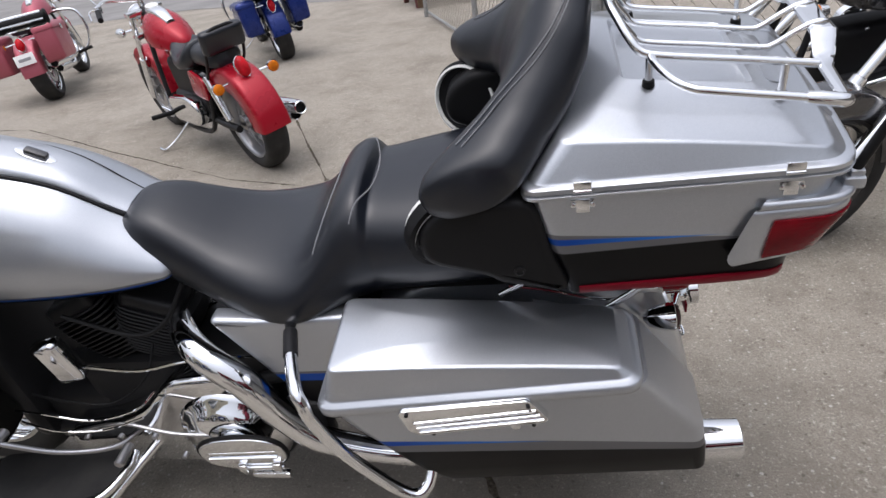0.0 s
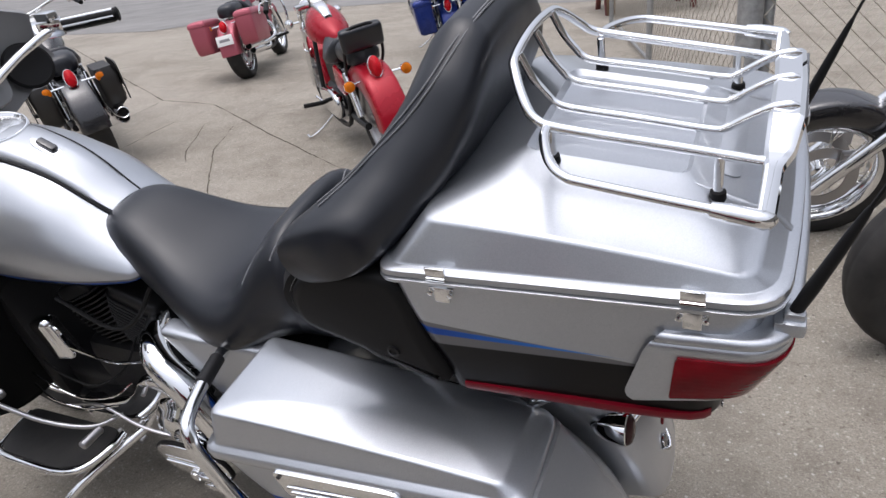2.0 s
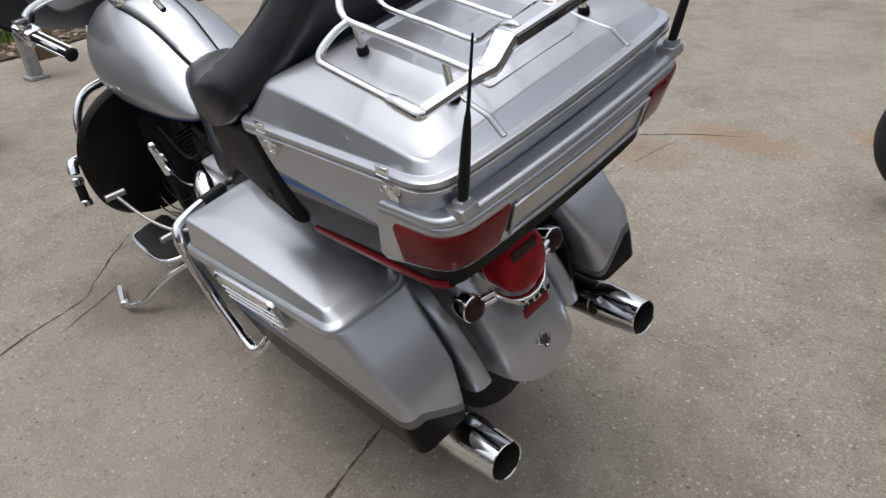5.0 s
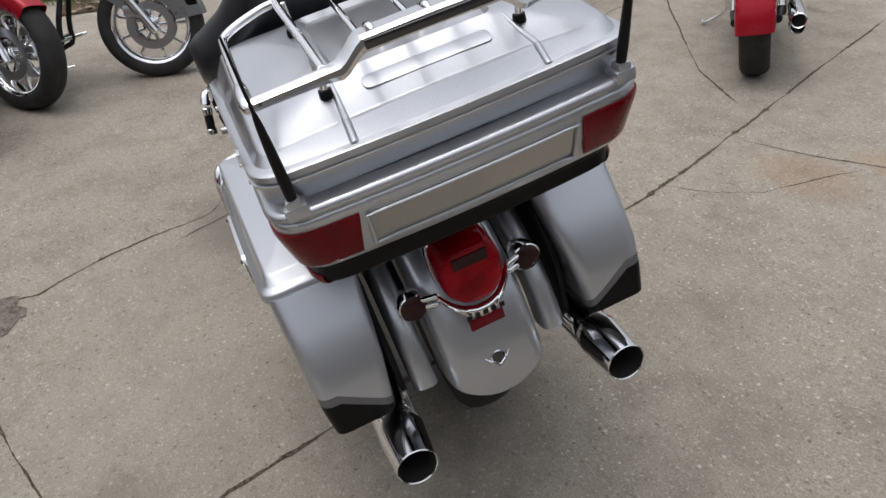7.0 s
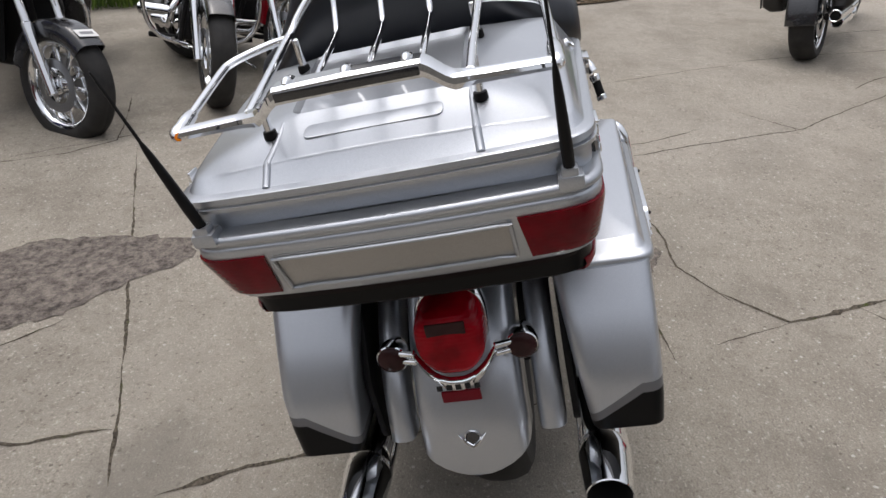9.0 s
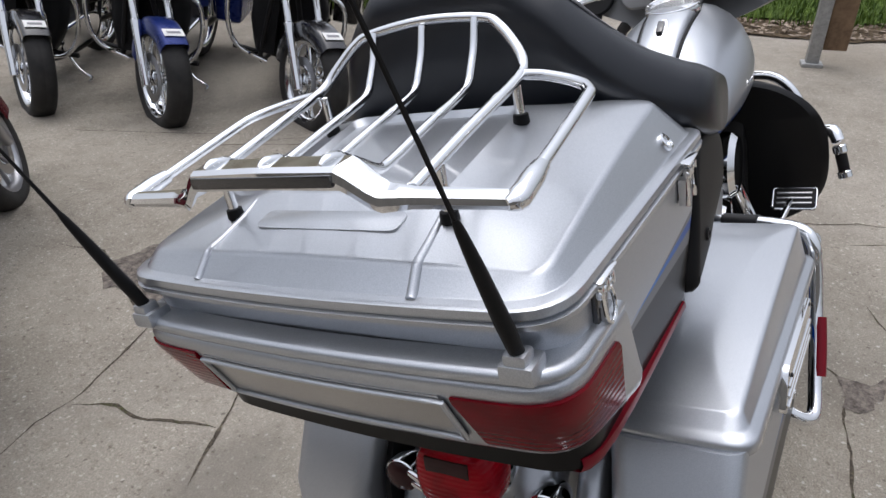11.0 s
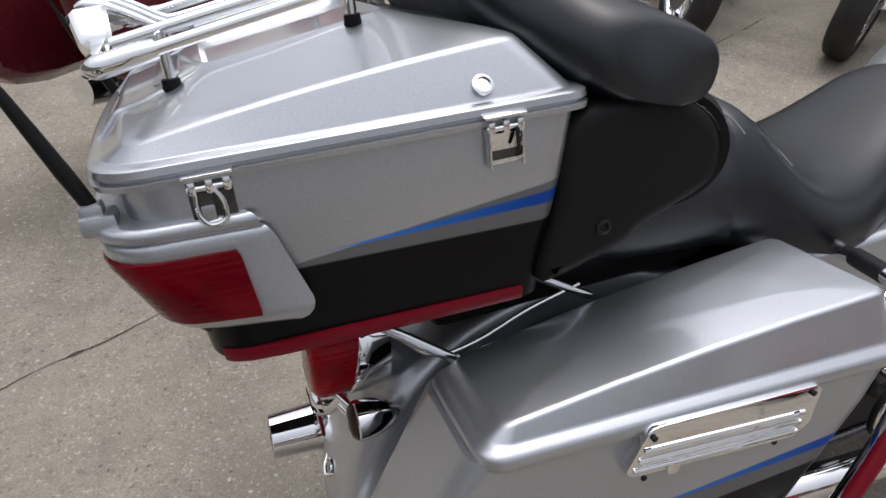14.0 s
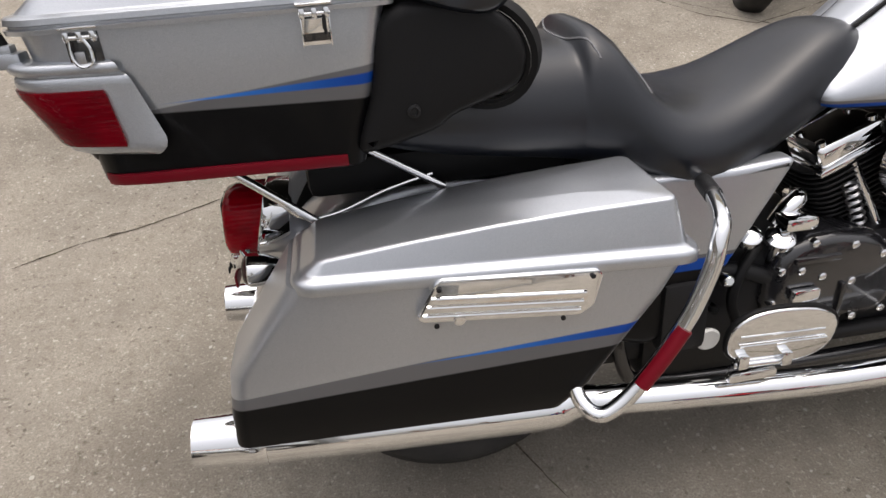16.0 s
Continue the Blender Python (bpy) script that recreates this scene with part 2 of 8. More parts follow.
def join(bm, own):
    if bm is None:
        return own
    me = bpy.data.meshes.new("scratch")
    own.to_mesh(me)
    own.free()
    bm.from_mesh(me)
    bpy.data.meshes.remove(me)
    return bm


def slab(outline, m, thick, bev=0.004, segs=2):
    """A flat outline in local xy, given thickness along local z and soft edges."""
    bm = bmesh.new()
    f = bm.faces.new([bm.verts.new((x, y, 0)) for x, y in outline])
    g = bmesh.ops.extrude_face_region(bm, geom=[f])
    bmesh.ops.translate(bm, vec=(0, 0, thick), verts=[v for v in g["geom"] if isinstance(v, bmesh.types.BMVert)])
    bmesh.ops.recalc_face_normals(bm, faces=bm.faces)
    if bev:
        flat = [e for e in bm.edges if abs(e.verts[0].co.z - e.verts[1].co.z) < 1e-7]
        bmesh.ops.bevel(bm, geom=flat, offset=bev, segments=segs, affect='EDGES', profile=0.6)
    bmesh.ops.transform(bm, matrix=m, verts=bm.verts)
    return bm


def xz_plane(y):
    """Local x, y, z to world x, z and -y, so that an outline in xz stands upright at y."""
    return Matrix(((1, 0, 0, 0), (0, 0, -1, y), (0, 1, 0, 0), (0, 0, 0, 1)))


def rounded(pts, r, k=4):
    """A polygon of (x, y) with its corners rounded."""
    out, n = [], len(pts)
    for i in range(n):
        a, p, b = Vector(pts[i - 1]), Vector(pts[i]), Vector(pts[(i + 1) % n])
        rr = min(r, (a - p).length * 0.45, (b - p).length * 0.45)
        u, w = p + (a - p).normalized() * rr, p + (b - p).normalized() * rr
        for j in range(k + 1):
            t = j / k
            out.append(tuple(u * (1 - t) ** 2 + p * 2 * t * (1 - t) + w * t * t))
    return out


def mirror_y(bm):
    bmesh.ops.scale(bm, vec=(1, -1, 1), verts=bm.verts)
    bmesh.ops.reverse_faces(bm, faces=bm.faces)
    return bm


def flat_faces(*obs):
    """Shade the large faces flat and let only the narrow bevels turn."""
    for ob in obs:
        w = ob.modifiers.new("weighted", 'WEIGHTED_NORMAL')
        w.keep_sharp, w.weight = True, 60


def both(name, build, material, parent, label="", sharp=38):
    """The same part on both sides; build() makes the one at +y."""
    a = part(name, build(), material, parent, label, sharp)
    b = part(name, mirror_y(build()), material, parent, label, sharp)
    return a, b


# ---- ground ----
rng = random.Random(7)


def zg(x, y):
    """The yard is a shallow bowl that levels out away from its middle."""
    u = max(0.0, math.hypot(x, y) - 1.2)
    return 0.26 * (1 - math.exp(-u * 0.045 / 0.26))


def times(m, a, b):
    n = m.node_tree.nodes.new("ShaderNodeMath")
    n.operation = 'MULTIPLY'
    for sock, v in ((n.inputs[0], a), (n.inputs[1], b)):
        if isinstance(v, (int, float)):
            sock.default_value = v
        else:
            link(m, v, sock)
    return n.outputs[0]


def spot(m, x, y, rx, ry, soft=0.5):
    """1 inside an uneven patch round a place on the ground, 0 outside."""
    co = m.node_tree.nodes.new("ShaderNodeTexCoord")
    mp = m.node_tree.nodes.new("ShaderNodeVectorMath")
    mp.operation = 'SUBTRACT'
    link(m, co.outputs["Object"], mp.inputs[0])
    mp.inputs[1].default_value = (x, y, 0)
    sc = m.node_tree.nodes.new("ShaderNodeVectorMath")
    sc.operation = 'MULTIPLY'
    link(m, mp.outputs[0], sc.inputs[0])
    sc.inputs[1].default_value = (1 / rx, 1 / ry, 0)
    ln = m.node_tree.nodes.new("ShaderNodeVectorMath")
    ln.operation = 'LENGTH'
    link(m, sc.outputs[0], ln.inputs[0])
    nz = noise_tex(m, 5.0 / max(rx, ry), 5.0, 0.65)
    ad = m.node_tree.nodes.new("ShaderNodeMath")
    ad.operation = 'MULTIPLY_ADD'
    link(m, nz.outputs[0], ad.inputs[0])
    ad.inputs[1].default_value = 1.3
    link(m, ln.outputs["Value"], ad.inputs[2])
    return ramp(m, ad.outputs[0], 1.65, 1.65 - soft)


concrete = mat("old_concrete", (0.33, 0.29, 0.24), 0.86, spec=0.3)
fine = noise_tex(concrete, 170.0, 3.0, 0.75)
base = vary(concrete, bsdf(concrete).inputs["Base Color"], fine, 0.34, 0.68, (0.218, 0.194, 0.158, 1), (0.402, 0.364, 0.306, 1))
col = base.outputs[0]
mid = noise_tex(concrete, 3.6, 7.0, 0.72)
col = mix_rgb(concrete, times(concrete, ramp(concrete, mid.outputs[0], 0.46, 0.66), 0.52), col, (0.165, 0.144, 0.117, 1))
grime = noise_tex(concrete, 1.3, 8.0, 0.7)
col = mix_rgb(concrete, times(concrete, ramp(concrete, grime.outputs[0], 0.48, 0.62), 0.38), col, (0.150, 0.130, 0.104, 1))
wide = noise_tex(concrete, 0.45, 4.0, 0.55)
col = mix_rgb(concrete, times(concrete, ramp(concrete, wide.outputs[0], 0.48, 0.75), 0.40), col, (0.44, 0.405, 0.352, 1))
# exposed aggregate: uneven pale and dark grit
grit = noise_tex(concrete, 78.0, 5.0, 0.66)
col = mix_rgb(concrete, times(concrete, ramp(concrete, grit.outputs[0], 0.57, 0.68), 0.80), col, (0.54, 0.50, 0.43, 1))
pit = noise_tex(concrete, 44.0, 6.0, 0.70)
col = mix_rgb(concrete, times(concrete, ramp(concrete, pit.outputs[0], 0.57, 0.70), 0.80), col, (0.120, 0.102, 0.080, 1))
cco = concrete.node_tree.nodes.new("ShaderNodeTexCoord")
peb = node(concrete, "ShaderNodeTexVoronoi", Scale=46.0)
link(concrete, cco.outputs["Object"], peb.inputs["Vector"])
sepc = concrete.node_tree.nodes.new("ShaderNodeSeparateColor")
link(concrete, peb.outputs["Color"], sepc.inputs[0])
warp = concrete.node_tree.nodes.new("ShaderNodeMath")
warp.operation = 'MULTIPLY_ADD'
link(concrete, grit.outputs[0], warp.inputs[0])
warp.inputs[1].default_value = 0.8
link(concrete, peb.outputs["Distance"], warp.inputs[2])
inside = ramp(concrete, warp.outputs[0], 0.66, 0.58)
col = mix_rgb(concrete, times(concrete, times(concrete, ramp(concrete, sepc.outputs[0], 0.86, 0.94), inside), 0.7), col, (0.58, 0.55, 0.50, 1))
col = mix_rgb(concrete, times(concrete, times(concrete, ramp(concrete, sepc.outputs[1], 0.88, 0.96), inside), 0.7), col, (0.10, 0.085, 0.07, 1))
blot = noise_tex(concrete, 17.0, 7.0, 0.8)
col = mix_rgb(concrete, times(concrete, ramp(concrete, blot.outputs[0], 0.54, 0.70), 0.50), col, (0.165, 0.142, 0.112, 1))
# rust stains, and darker patches, some under the motorcycle, stand and front row
for sx, sy, a, b, c, k in ((-0.16, 1.86, 0.30, 0.22, (0.29, 0.18, 0.10, 1), 0.32), (0.12, 2.25, 0.42, 0.16, (0.31, 0.19, 0.10, 1), 0.45), (0.75, 2.62, 0.22, 0.14, (0.33, 0.19, 0.08, 1), 0.7),
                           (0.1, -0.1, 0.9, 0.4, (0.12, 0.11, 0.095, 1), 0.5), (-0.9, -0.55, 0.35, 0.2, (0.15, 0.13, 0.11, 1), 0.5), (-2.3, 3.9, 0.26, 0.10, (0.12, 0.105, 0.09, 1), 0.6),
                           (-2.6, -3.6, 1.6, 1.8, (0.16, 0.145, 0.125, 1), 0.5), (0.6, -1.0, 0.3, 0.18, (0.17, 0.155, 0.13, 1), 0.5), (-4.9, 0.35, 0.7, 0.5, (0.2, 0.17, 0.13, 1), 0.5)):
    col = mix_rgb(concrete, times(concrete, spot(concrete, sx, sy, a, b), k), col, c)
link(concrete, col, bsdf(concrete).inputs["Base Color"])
bump(concrete, noise_tex(concrete, 95.0, 6.0, 0.75), 1.0, 0.006)

RADII = [0.0] + [0.24 * k for k in range(1, 6)] + [1.2 + 0.2 * k for k in range(1, 30)] + [7.2 * 1.22 ** k for k in range(1, 21)]
bm = loft([[V3(r * math.cos(q), r * math.sin(q), zg(r, 0)) for q in (2 * math.pi * k / 96 for k in range(96))] for r in RADII[1:]], caps=False)
hub = [v for v in bm.verts if v.co.to_2d().length < 0.25]
bm.faces.new(hub)
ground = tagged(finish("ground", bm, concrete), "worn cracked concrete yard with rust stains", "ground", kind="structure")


def drape(bm, lift):
    for v in bm.verts:
        v.co.z += zg(v.co.x, v.co.y) + lift
    return bm


def patch(outline, lift, cell, jitter=0.0, thick=0.0):
    """A sheet with an uneven outline laid on the ground."""
    pts = []
    for i, p in enumerate(outline):
        q = outline[(i + 1) % len(outline)]
        n = max(1, int(math.hypot(q[0] - p[0], q[1] - p[1]) / cell)) if jitter else 1
        for k in range(n):
            pts.append((p[0] + (q[0] - p[0]) * k / n + rng.uniform(-jitter, jitter), p[1] + (q[1] - p[1]) * k / n + rng.uniform(-jitter, jitter)))
    bm = bmesh.new()
    f = bm.faces.new([bm.verts.new((x, y, 0)) for x, y in pts])
    if thick:
        g = bmesh.ops.extrude_face_region(bm, geom=[f])
        bmesh.ops.translate(bm, vec=(0, 0, thick), verts=[v for v in g["geom"] if isinstance(v, bmesh.types.BMVert)])
    step = max(cell, 0.5)
    for axis in (0, 1):
        vals = [p[axis] for p in pts]
        for k in range(int(min(vals) // step) + 1, int(max(vals) // step) + 1):
            co, no = [0, 0, 0], [0, 0, 0]
            co[axis], no[axis] = k * step, 1
            bmesh.ops.bisect_plane(bm, geom=bm.verts[:] + bm.edges[:] + bm.faces[:], plane_co=co, plane_no=no)
    return drape(bm, lift)


crack_m = mat("dirt_filled_joint", (0.05, 0.044, 0.036), 0.95, spec=0.1)
cn = noise_tex(crack_m, 12.0, 5.0, 0.7)
dirt = vary(crack_m, bsdf(crack_m).inputs["Base Color"], noise_tex(crack_m, 90.0, 4.0), 0.3, 0.7, (0.026, 0.022, 0.017, 1), (0.15, 0.128, 0.10, 1))
link(crack_m, mix_rgb(crack_m, ramp(crack_m, cn.outputs[0], 0.55, 0.68), dirt.outputs[0], (0.060, 0.072, 0.020, 1)), bsdf(crack_m).inputs["Base Color"])
bump(crack_m, noise_tex(crack_m, 160.0, 4.0), 0.9, 0.006)


def crack(points, width, name="crack", wander=0.010, label=""):
    """A ragged dirt-filled line across the slab."""
    fine_pts, P = [], [Vector((x, y)) for x, y in points]
    for a, b in zip(P, P[1:]):
        n = max(2, int((b - a).length / 0.022))
        fine_pts += [a.lerp(b, k / n) for k in range(n)]
    fine_pts.append(P[-1])
    width *= 0.62
    bm, rows, w, off = bmesh.new(), [], width, 0.0
    for i, p in enumerate(fine_pts):
        d = (fine_pts[min(i + 1, len(fine_pts) - 1)] - fine_pts[max(i - 1, 0)]).normalized()
        nrm = Vector((-d.y, d.x))
        off = max(-wander, min(wander, off + rng.uniform(-0.4, 0.4) * wander))
        w = max(width * 0.28, min(width * 1.2, w + rng.uniform(-0.4, 0.4) * width))
        if rng.random() < 0.07:
            w = width * rng.uniform(1.2, 2.4)
        end = min(1.0, (i + 0.3) / 5, (len(fine_pts) - i - 0.7) / 5)
        l, r = p + nrm * (off + w * end * rng.uniform(0.4, 0.7)), p + nrm * (off - w * end * rng.uniform(0.4, 0.7))
        rows.append([V3(l.x, l.y, 0.0014), V3((l.x + r.x) / 2, (l.y + r.y) / 2, 0.0022), V3(r.x, r.y, 0.0014)])
    loft(rows, closed=False, bm=bm)
    drape(bm, 0.0)
    for f in bm.faces:
        f.normal_update()
        if f.normal.z < 0:
            f.normal_flip()
    ob = part(name, bm, crack_m, ground, label)
    return ob


for pts, w in (
        ([(-1.56, -2.07), (-0.68, -1.66), (-0.3, -1.49), (0.24, -1.24), (0.64, -1.07)], 0.014),
        ([(0.66, -0.94), (0.54, -0.73), (0.46, -0.5), (0.25, 0.02), (0.18, 0.16)], 0.020),
        ([(-0.47, 0.77), (-0.29, 0.99), (-0.45, 1.39), (-0.67, 1.87), (-0.78, 2.12), (-1.19, 2.97), (-1.71, 4.11)], 0.020),
        ([(-4.12, 3.89), (-2.51, 2.91), (-1.51, 2.35), (-0.98, 2.18)], 0.016),
        ([(-11.18, 7.8), (-6.35, 4.84), (-4.89, 3.98), (-4.12, 3.89)], 0.022),
        ([(1.72, -0.95), (1.53, -1.05), (1.29, -1.13), (1.03, -1.25)], 0.012)):
    crack(pts, w, "slab_joint", 0.006)
for pts, w in (
        ([(-0.6, -1.81), (-0.57, -1.67), (-0.64, -1.3), (-0.81, -1.11), (-0.95, -0.88), (-1.04, -0.66), (-1.13, -0.6), (-1.23, -0.51), (-1.43, -0.33)], 0.014),
        ([(0.60, -1.62), (0.53, -1.50), (0.53, -1.39), (0.46, -1.24), (0.44, -1.17)], 0.016),
        ([(-0.80, 0.38), (-0.74, 0.42), (-0.68, 0.49), (-0.64, 0.56), (-0.75, 0.62)], 0.016),
        ([(-0.68, 0.49), (-0.48, 0.49), (-0.33, 0.51), (-0.25, 0.51), (-0.13, 0.52), (-0.02, 0.54)], 0.016),
        ([(-1.74, 0.14), (-1.82, 0.33), (-1.89, 0.49), (-1.94, 0.73), (-2.16, 1.08)], 0.010),
        ([(-0.85, -0.81), (-0.94, -0.65), (-1.03, -0.53)], 0.012),
        ([(-0.13, 0.69), (-0.29, 0.99)], 0.012),
        ([(-0.4, 1.27), (-0.24, 1.43), (-0.15, 1.6), (-0.13, 1.89), (-0.1, 2.11)], 0.007),
        ([(-0.6, 1.87), (-0.38, 1.98), (-0.1, 2.16), (0.15, 2.3)], 0.009),
        ([(-2.49, 1.38), (-2.18, 1.69), (-2.57, 2.14), (-2.96, 2.61), (-3.31, 3.28)], 0.010),
        ([(-3.55, 1.61), (-3.83, 2.45), (-4.03, 3.34)], 0.010),
        ([(-1.21, 0.53), (-0.98, 0.64), (-0.64, 0.66), (-0.4, 0.82)], 0.012),
        ([(-1.67, 0.46), (-1.93, 1.05), (-2.2, 1.7)], 0.010),
        ([(-2.98, 0.61), (-3.31, 1.25), (-3.5, 1.7)], 0.008),
        ([(-0.01, -2.55), (-0.08, -2.34), (0.02, -2.13), (0.11, -1.95), (0.18, -1.76), (0.37, -1.7), (0.55, -1.64), (0.7, -1.65), (1.04, -1.57)], 0.010),
        ([(0.18, -1.76), (-0.05, -1.6)], 0.010),
        ([(1.27, -1.97), (1.15, -1.74), (1.03, -1.56)], 0.010),
        ([(1.04, -1.57), (0.91, -1.28), (0.79, -1.1), (0.69, -0.84)], 0.010),
        ([(-0.93, -3.71), (-1.41, -2.76)], 0.008),
        ([(-1.12, -2.91), (-1.43, -2.4), (-1.64, -2.23), (-2.02, -2.36), (-2.36, -2.49)], 0.010),
        ([(-1.33, -2.66), (-1.77, -2.13)], 0.010),
        ([(-4.89, 3.98), (-4.5, 2.76)], 0.012),
        ([(-3.63, 3.26), (-3.16, 2.53), (-2.95, 2.3)], 0.010)):
    crack(pts, w)

asphalt = mat("patched_asphalt", (0.10, 0.098, 0.095), 0.92, spec=0.25)
ap = node(asphalt, "ShaderNodeTexVoronoi", Scale=55.0)
aco = asphalt.node_tree.nodes.new("ShaderNodeTexCoord")
link(asphalt, aco.outputs["Object"], ap.inputs["Vector"])
vary(asphalt, bsdf(asphalt).inputs["Base Color"], noise_tex(asphalt, 26, 8, 0.78), 0.36, 0.66, (0.040, 0.034, 0.030, 1), (0.250, 0.216, 0.186, 1))
bump(asphalt, ap, 0.6, 0.006)
part("asphalt_patch", patch([(-0.42, -2.1), (-0.53, -2.02), (-0.64, -1.74), (-0.67, -1.4), (-0.52, -1.31), (-0.26, -1.53), (-0.11, -1.61), (0.02, -1.73), (0.10, -1.82), (0.09, -1.94), (0.11, -2.10), (0.02, -2.24), (-0.17, -2.20)], 0.003, 0.035, 0.022), asphalt, ground, "dark crumbling asphalt patch")
part("crumbled_spot", patch([(-0.72, 0.46), (-0.64, 0.47), (-0.55, 0.475), (-0.54, 0.53), (-0.65, 0.58), (-0.75, 0.63), (-0.79, 0.60), (-0.70, 0.55)], 0.0025, 0.03, 0.010), asphalt, ground, "crumbled broken concrete")

street_m = mat("street_asphalt", (0.21, 0.205, 0.20), 0.9, spec=0.25)
vary(street_m, bsdf(street_m).inputs["Base Color"], noise_tex(street_m, 0.7, 7, 0.65), 0.35, 0.7, (0.185, 0.18, 0.175, 1), (0.27, 0.262, 0.25, 1))
bump(street_m, noise_tex(street_m, 90, 4), 0.5, 0.004)
kerb_m = mat("pale_kerb_stone", (0.42, 0.39, 0.34), 0.88)
vary(kerb_m, bsdf(kerb_m).inputs["Base Color"], noise_tex(kerb_m, 6, 6, 0.65), 0.3, 0.7, (0.34, 0.31, 0.26, 1), (0.50, 0.47, 0.41, 1))
tagged(finish("road", patch([(-60, 13.6), (-24, 10.2), (-11.1, 9.7), (-9.2, 12.4), (-6.7, 12.7), (-2.5, 10.8), (8, 10.5), (40, 12), (40, 49), (-5, 49), (-25, 46.5), (-60, 43)], 0.006, 4.0), street_m, smooth=False), "grey asphalt street beyond the yard", "road", kind="structure")
tagged(finish("kerb", tube([V3(x, y, zg(x, y) + 0.05) for x, y in ((-4.9, 14.3), (-3.4, 14.1), (2, 13.6), (14, 13.2))], 0.07, 8, 6, flat=1.0), kerb_m), "pale concrete kerb", "kerb", kind="structure")
tagged(finish("kerb_far", tube([V3(x, y, zg(x, y) + 0.06) for x, y in ((-70, 42.5), (-43, 45), (-25, 46.8), (-5, 49.2), (40, 49.2))], 0.16, 8, 4), kerb_m), "pale concrete kerb across the street", "kerb", kind="structure")

lawn_m = mat("lawn_soil", (0.06, 0.085, 0.02), 0.95, spec=0.15)
vary(lawn_m, bsdf(lawn_m).inputs["Base Color"], noise_tex(lawn_m, 3.5, 7, 0.7), 0.3, 0.7, (0.035, 0.06, 0.010, 1), (0.085, 0.13, 0.022, 1))
bump(lawn_m, noise_tex(lawn_m, 60, 5), 1.0, 0.02)
litter_m = mat("leaf_litter_soil", (0.075, 0.055, 0.035), 0.95, spec=0.15)
vary(litter_m, bsdf(litter_m).inputs["Base Color"], noise_tex(litter_m, 22, 6, 0.75), 0.32, 0.7, (0.03, 0.024, 0.016, 1), (0.16, 0.115, 0.07, 1))
bump(litter_m, noise_tex(litter_m, 60, 5), 1.0, 0.02)
EDGE = [(-5.25, -1.6), (-5.3, -0.6), (-5.37, 0.37), (-5.7, 0.95), (-6.2, 1.75), (-6.45, 2.5), (-7.4, 3.6), (-9.5, 4.9)]
tagged(finish("soil_border", patch(EDGE + [(-10.4, 4.9), (-8.3, 3.4), (-7.0, 1.75), (-6.3, 0.4), (-6.1, -1.6)], 0.012, 0.12, 0.03), litter_m), "bare soil with leaf litter along the lawn", "soil", kind="structure")
tagged(finish("lawn", patch([(-6.0, -1.8), (-6.05, 0.35), (-6.7, 1.7), (-7.9, 3.4), (-10.0, 5.0), (-14.0, 5.6), (-18, 4), (-18, -4.5), (-7.5, -4.5)], 0.030, 0.2, 0.03), lawn_m), "green grass lawn", "lawn", kind="structure")
tagged(finish("lawn_far", patch([(-80, 44), (-43, 45.4), (-25, 47.2), (-5, 49.6), (40, 49.6), (60, 110), (-120, 110)], 0.05, 8.0), lawn_m, smooth=False), "green verge across the street", "lawn", kind="structure")

grass_m = mat("grass_blade", (0.07, 0.12, 0.02), 0.7, spec=0.3)
gi = grass_m.node_tree.nodes.new("ShaderNodeNewGeometry")
gr = grass_m.node_tree.nodes.new("ShaderNodeValToRGB")
gr.color_ramp.elements[0].color, gr.color_ramp.elements[1].color = (0.035, 0.07, 0.010, 1), (0.13, 0.20, 0.03, 1)
link(grass_m, gi.outputs["Random Per Island"], gr.inputs[0])
link(grass_m, gr.outputs[0], bsdf(grass_m).inputs["Base Color"])


def blades(area, count, h0, h1):
    verts, faces = [], []
    for _ in range(count):
        x, y = area()
        z = zg(x, y) + 0.02
        q, h = rng.uniform(0, 6.28), rng.uniform(h0, h1)
        w, lean = rng.uniform(0.004, 0.009), rng.uniform(0.2, 0.9) * h
        dx, dy = math.cos(q), math.sin(q)
        n = len(verts)
        verts += [(x - dy * w, y + dx * w, z), (x + dy * w, y - dx * w, z), (x + dx * lean * 0.4 + dy * w * 0.7, y + dy * lean * 0.4 - dx * w * 0.7, z + h * 0.65), (x + dx * lean * 0.4 - dy * w * 0.7, y + dy * lean * 0.4 + dx * w * 0.7, z + h * 0.65), (x + dx * lean, y + dy * lean, z + h)]
        faces += [(n, n + 1, n + 2, n + 3), (n + 3, n + 2, n + 4)]
    me = bpy.data.meshes.new("grass")
    me.from_pydata(verts, [], faces)
    me.materials.append(grass_m)
    return me


def lawn_spot():
    while True:
        x, y = rng.uniform(-10.5, -5.6), rng.uniform(-2.0, 4.6)
        edge = float(np.interp(y, [-1.6, 0.37, 1.75, 2.5, 3.6, 4.9], [-5.75, -5.95, -6.7, -7.1, -8.0, -9.8]))
        if x < edge + rng.uniform(-0.1, 0.18):
            return x, y


tagged(new("grass", blades(lawn_spot, 16000, 0.05, 0.13)), "uneven green grass blades", "grass", kind="stuff")


def leaf_spot():
    t = rng.random()
    y = rng.uniform(-1.5, 3.2)
    x = float(np.interp(y, [-1.6, 0.37, 1.75, 2.5, 3.6], [-5.35, -5.5, -6.3, -6.6, -7.5])) - rng.uniform(-0.12, 0.55)
    return x, y


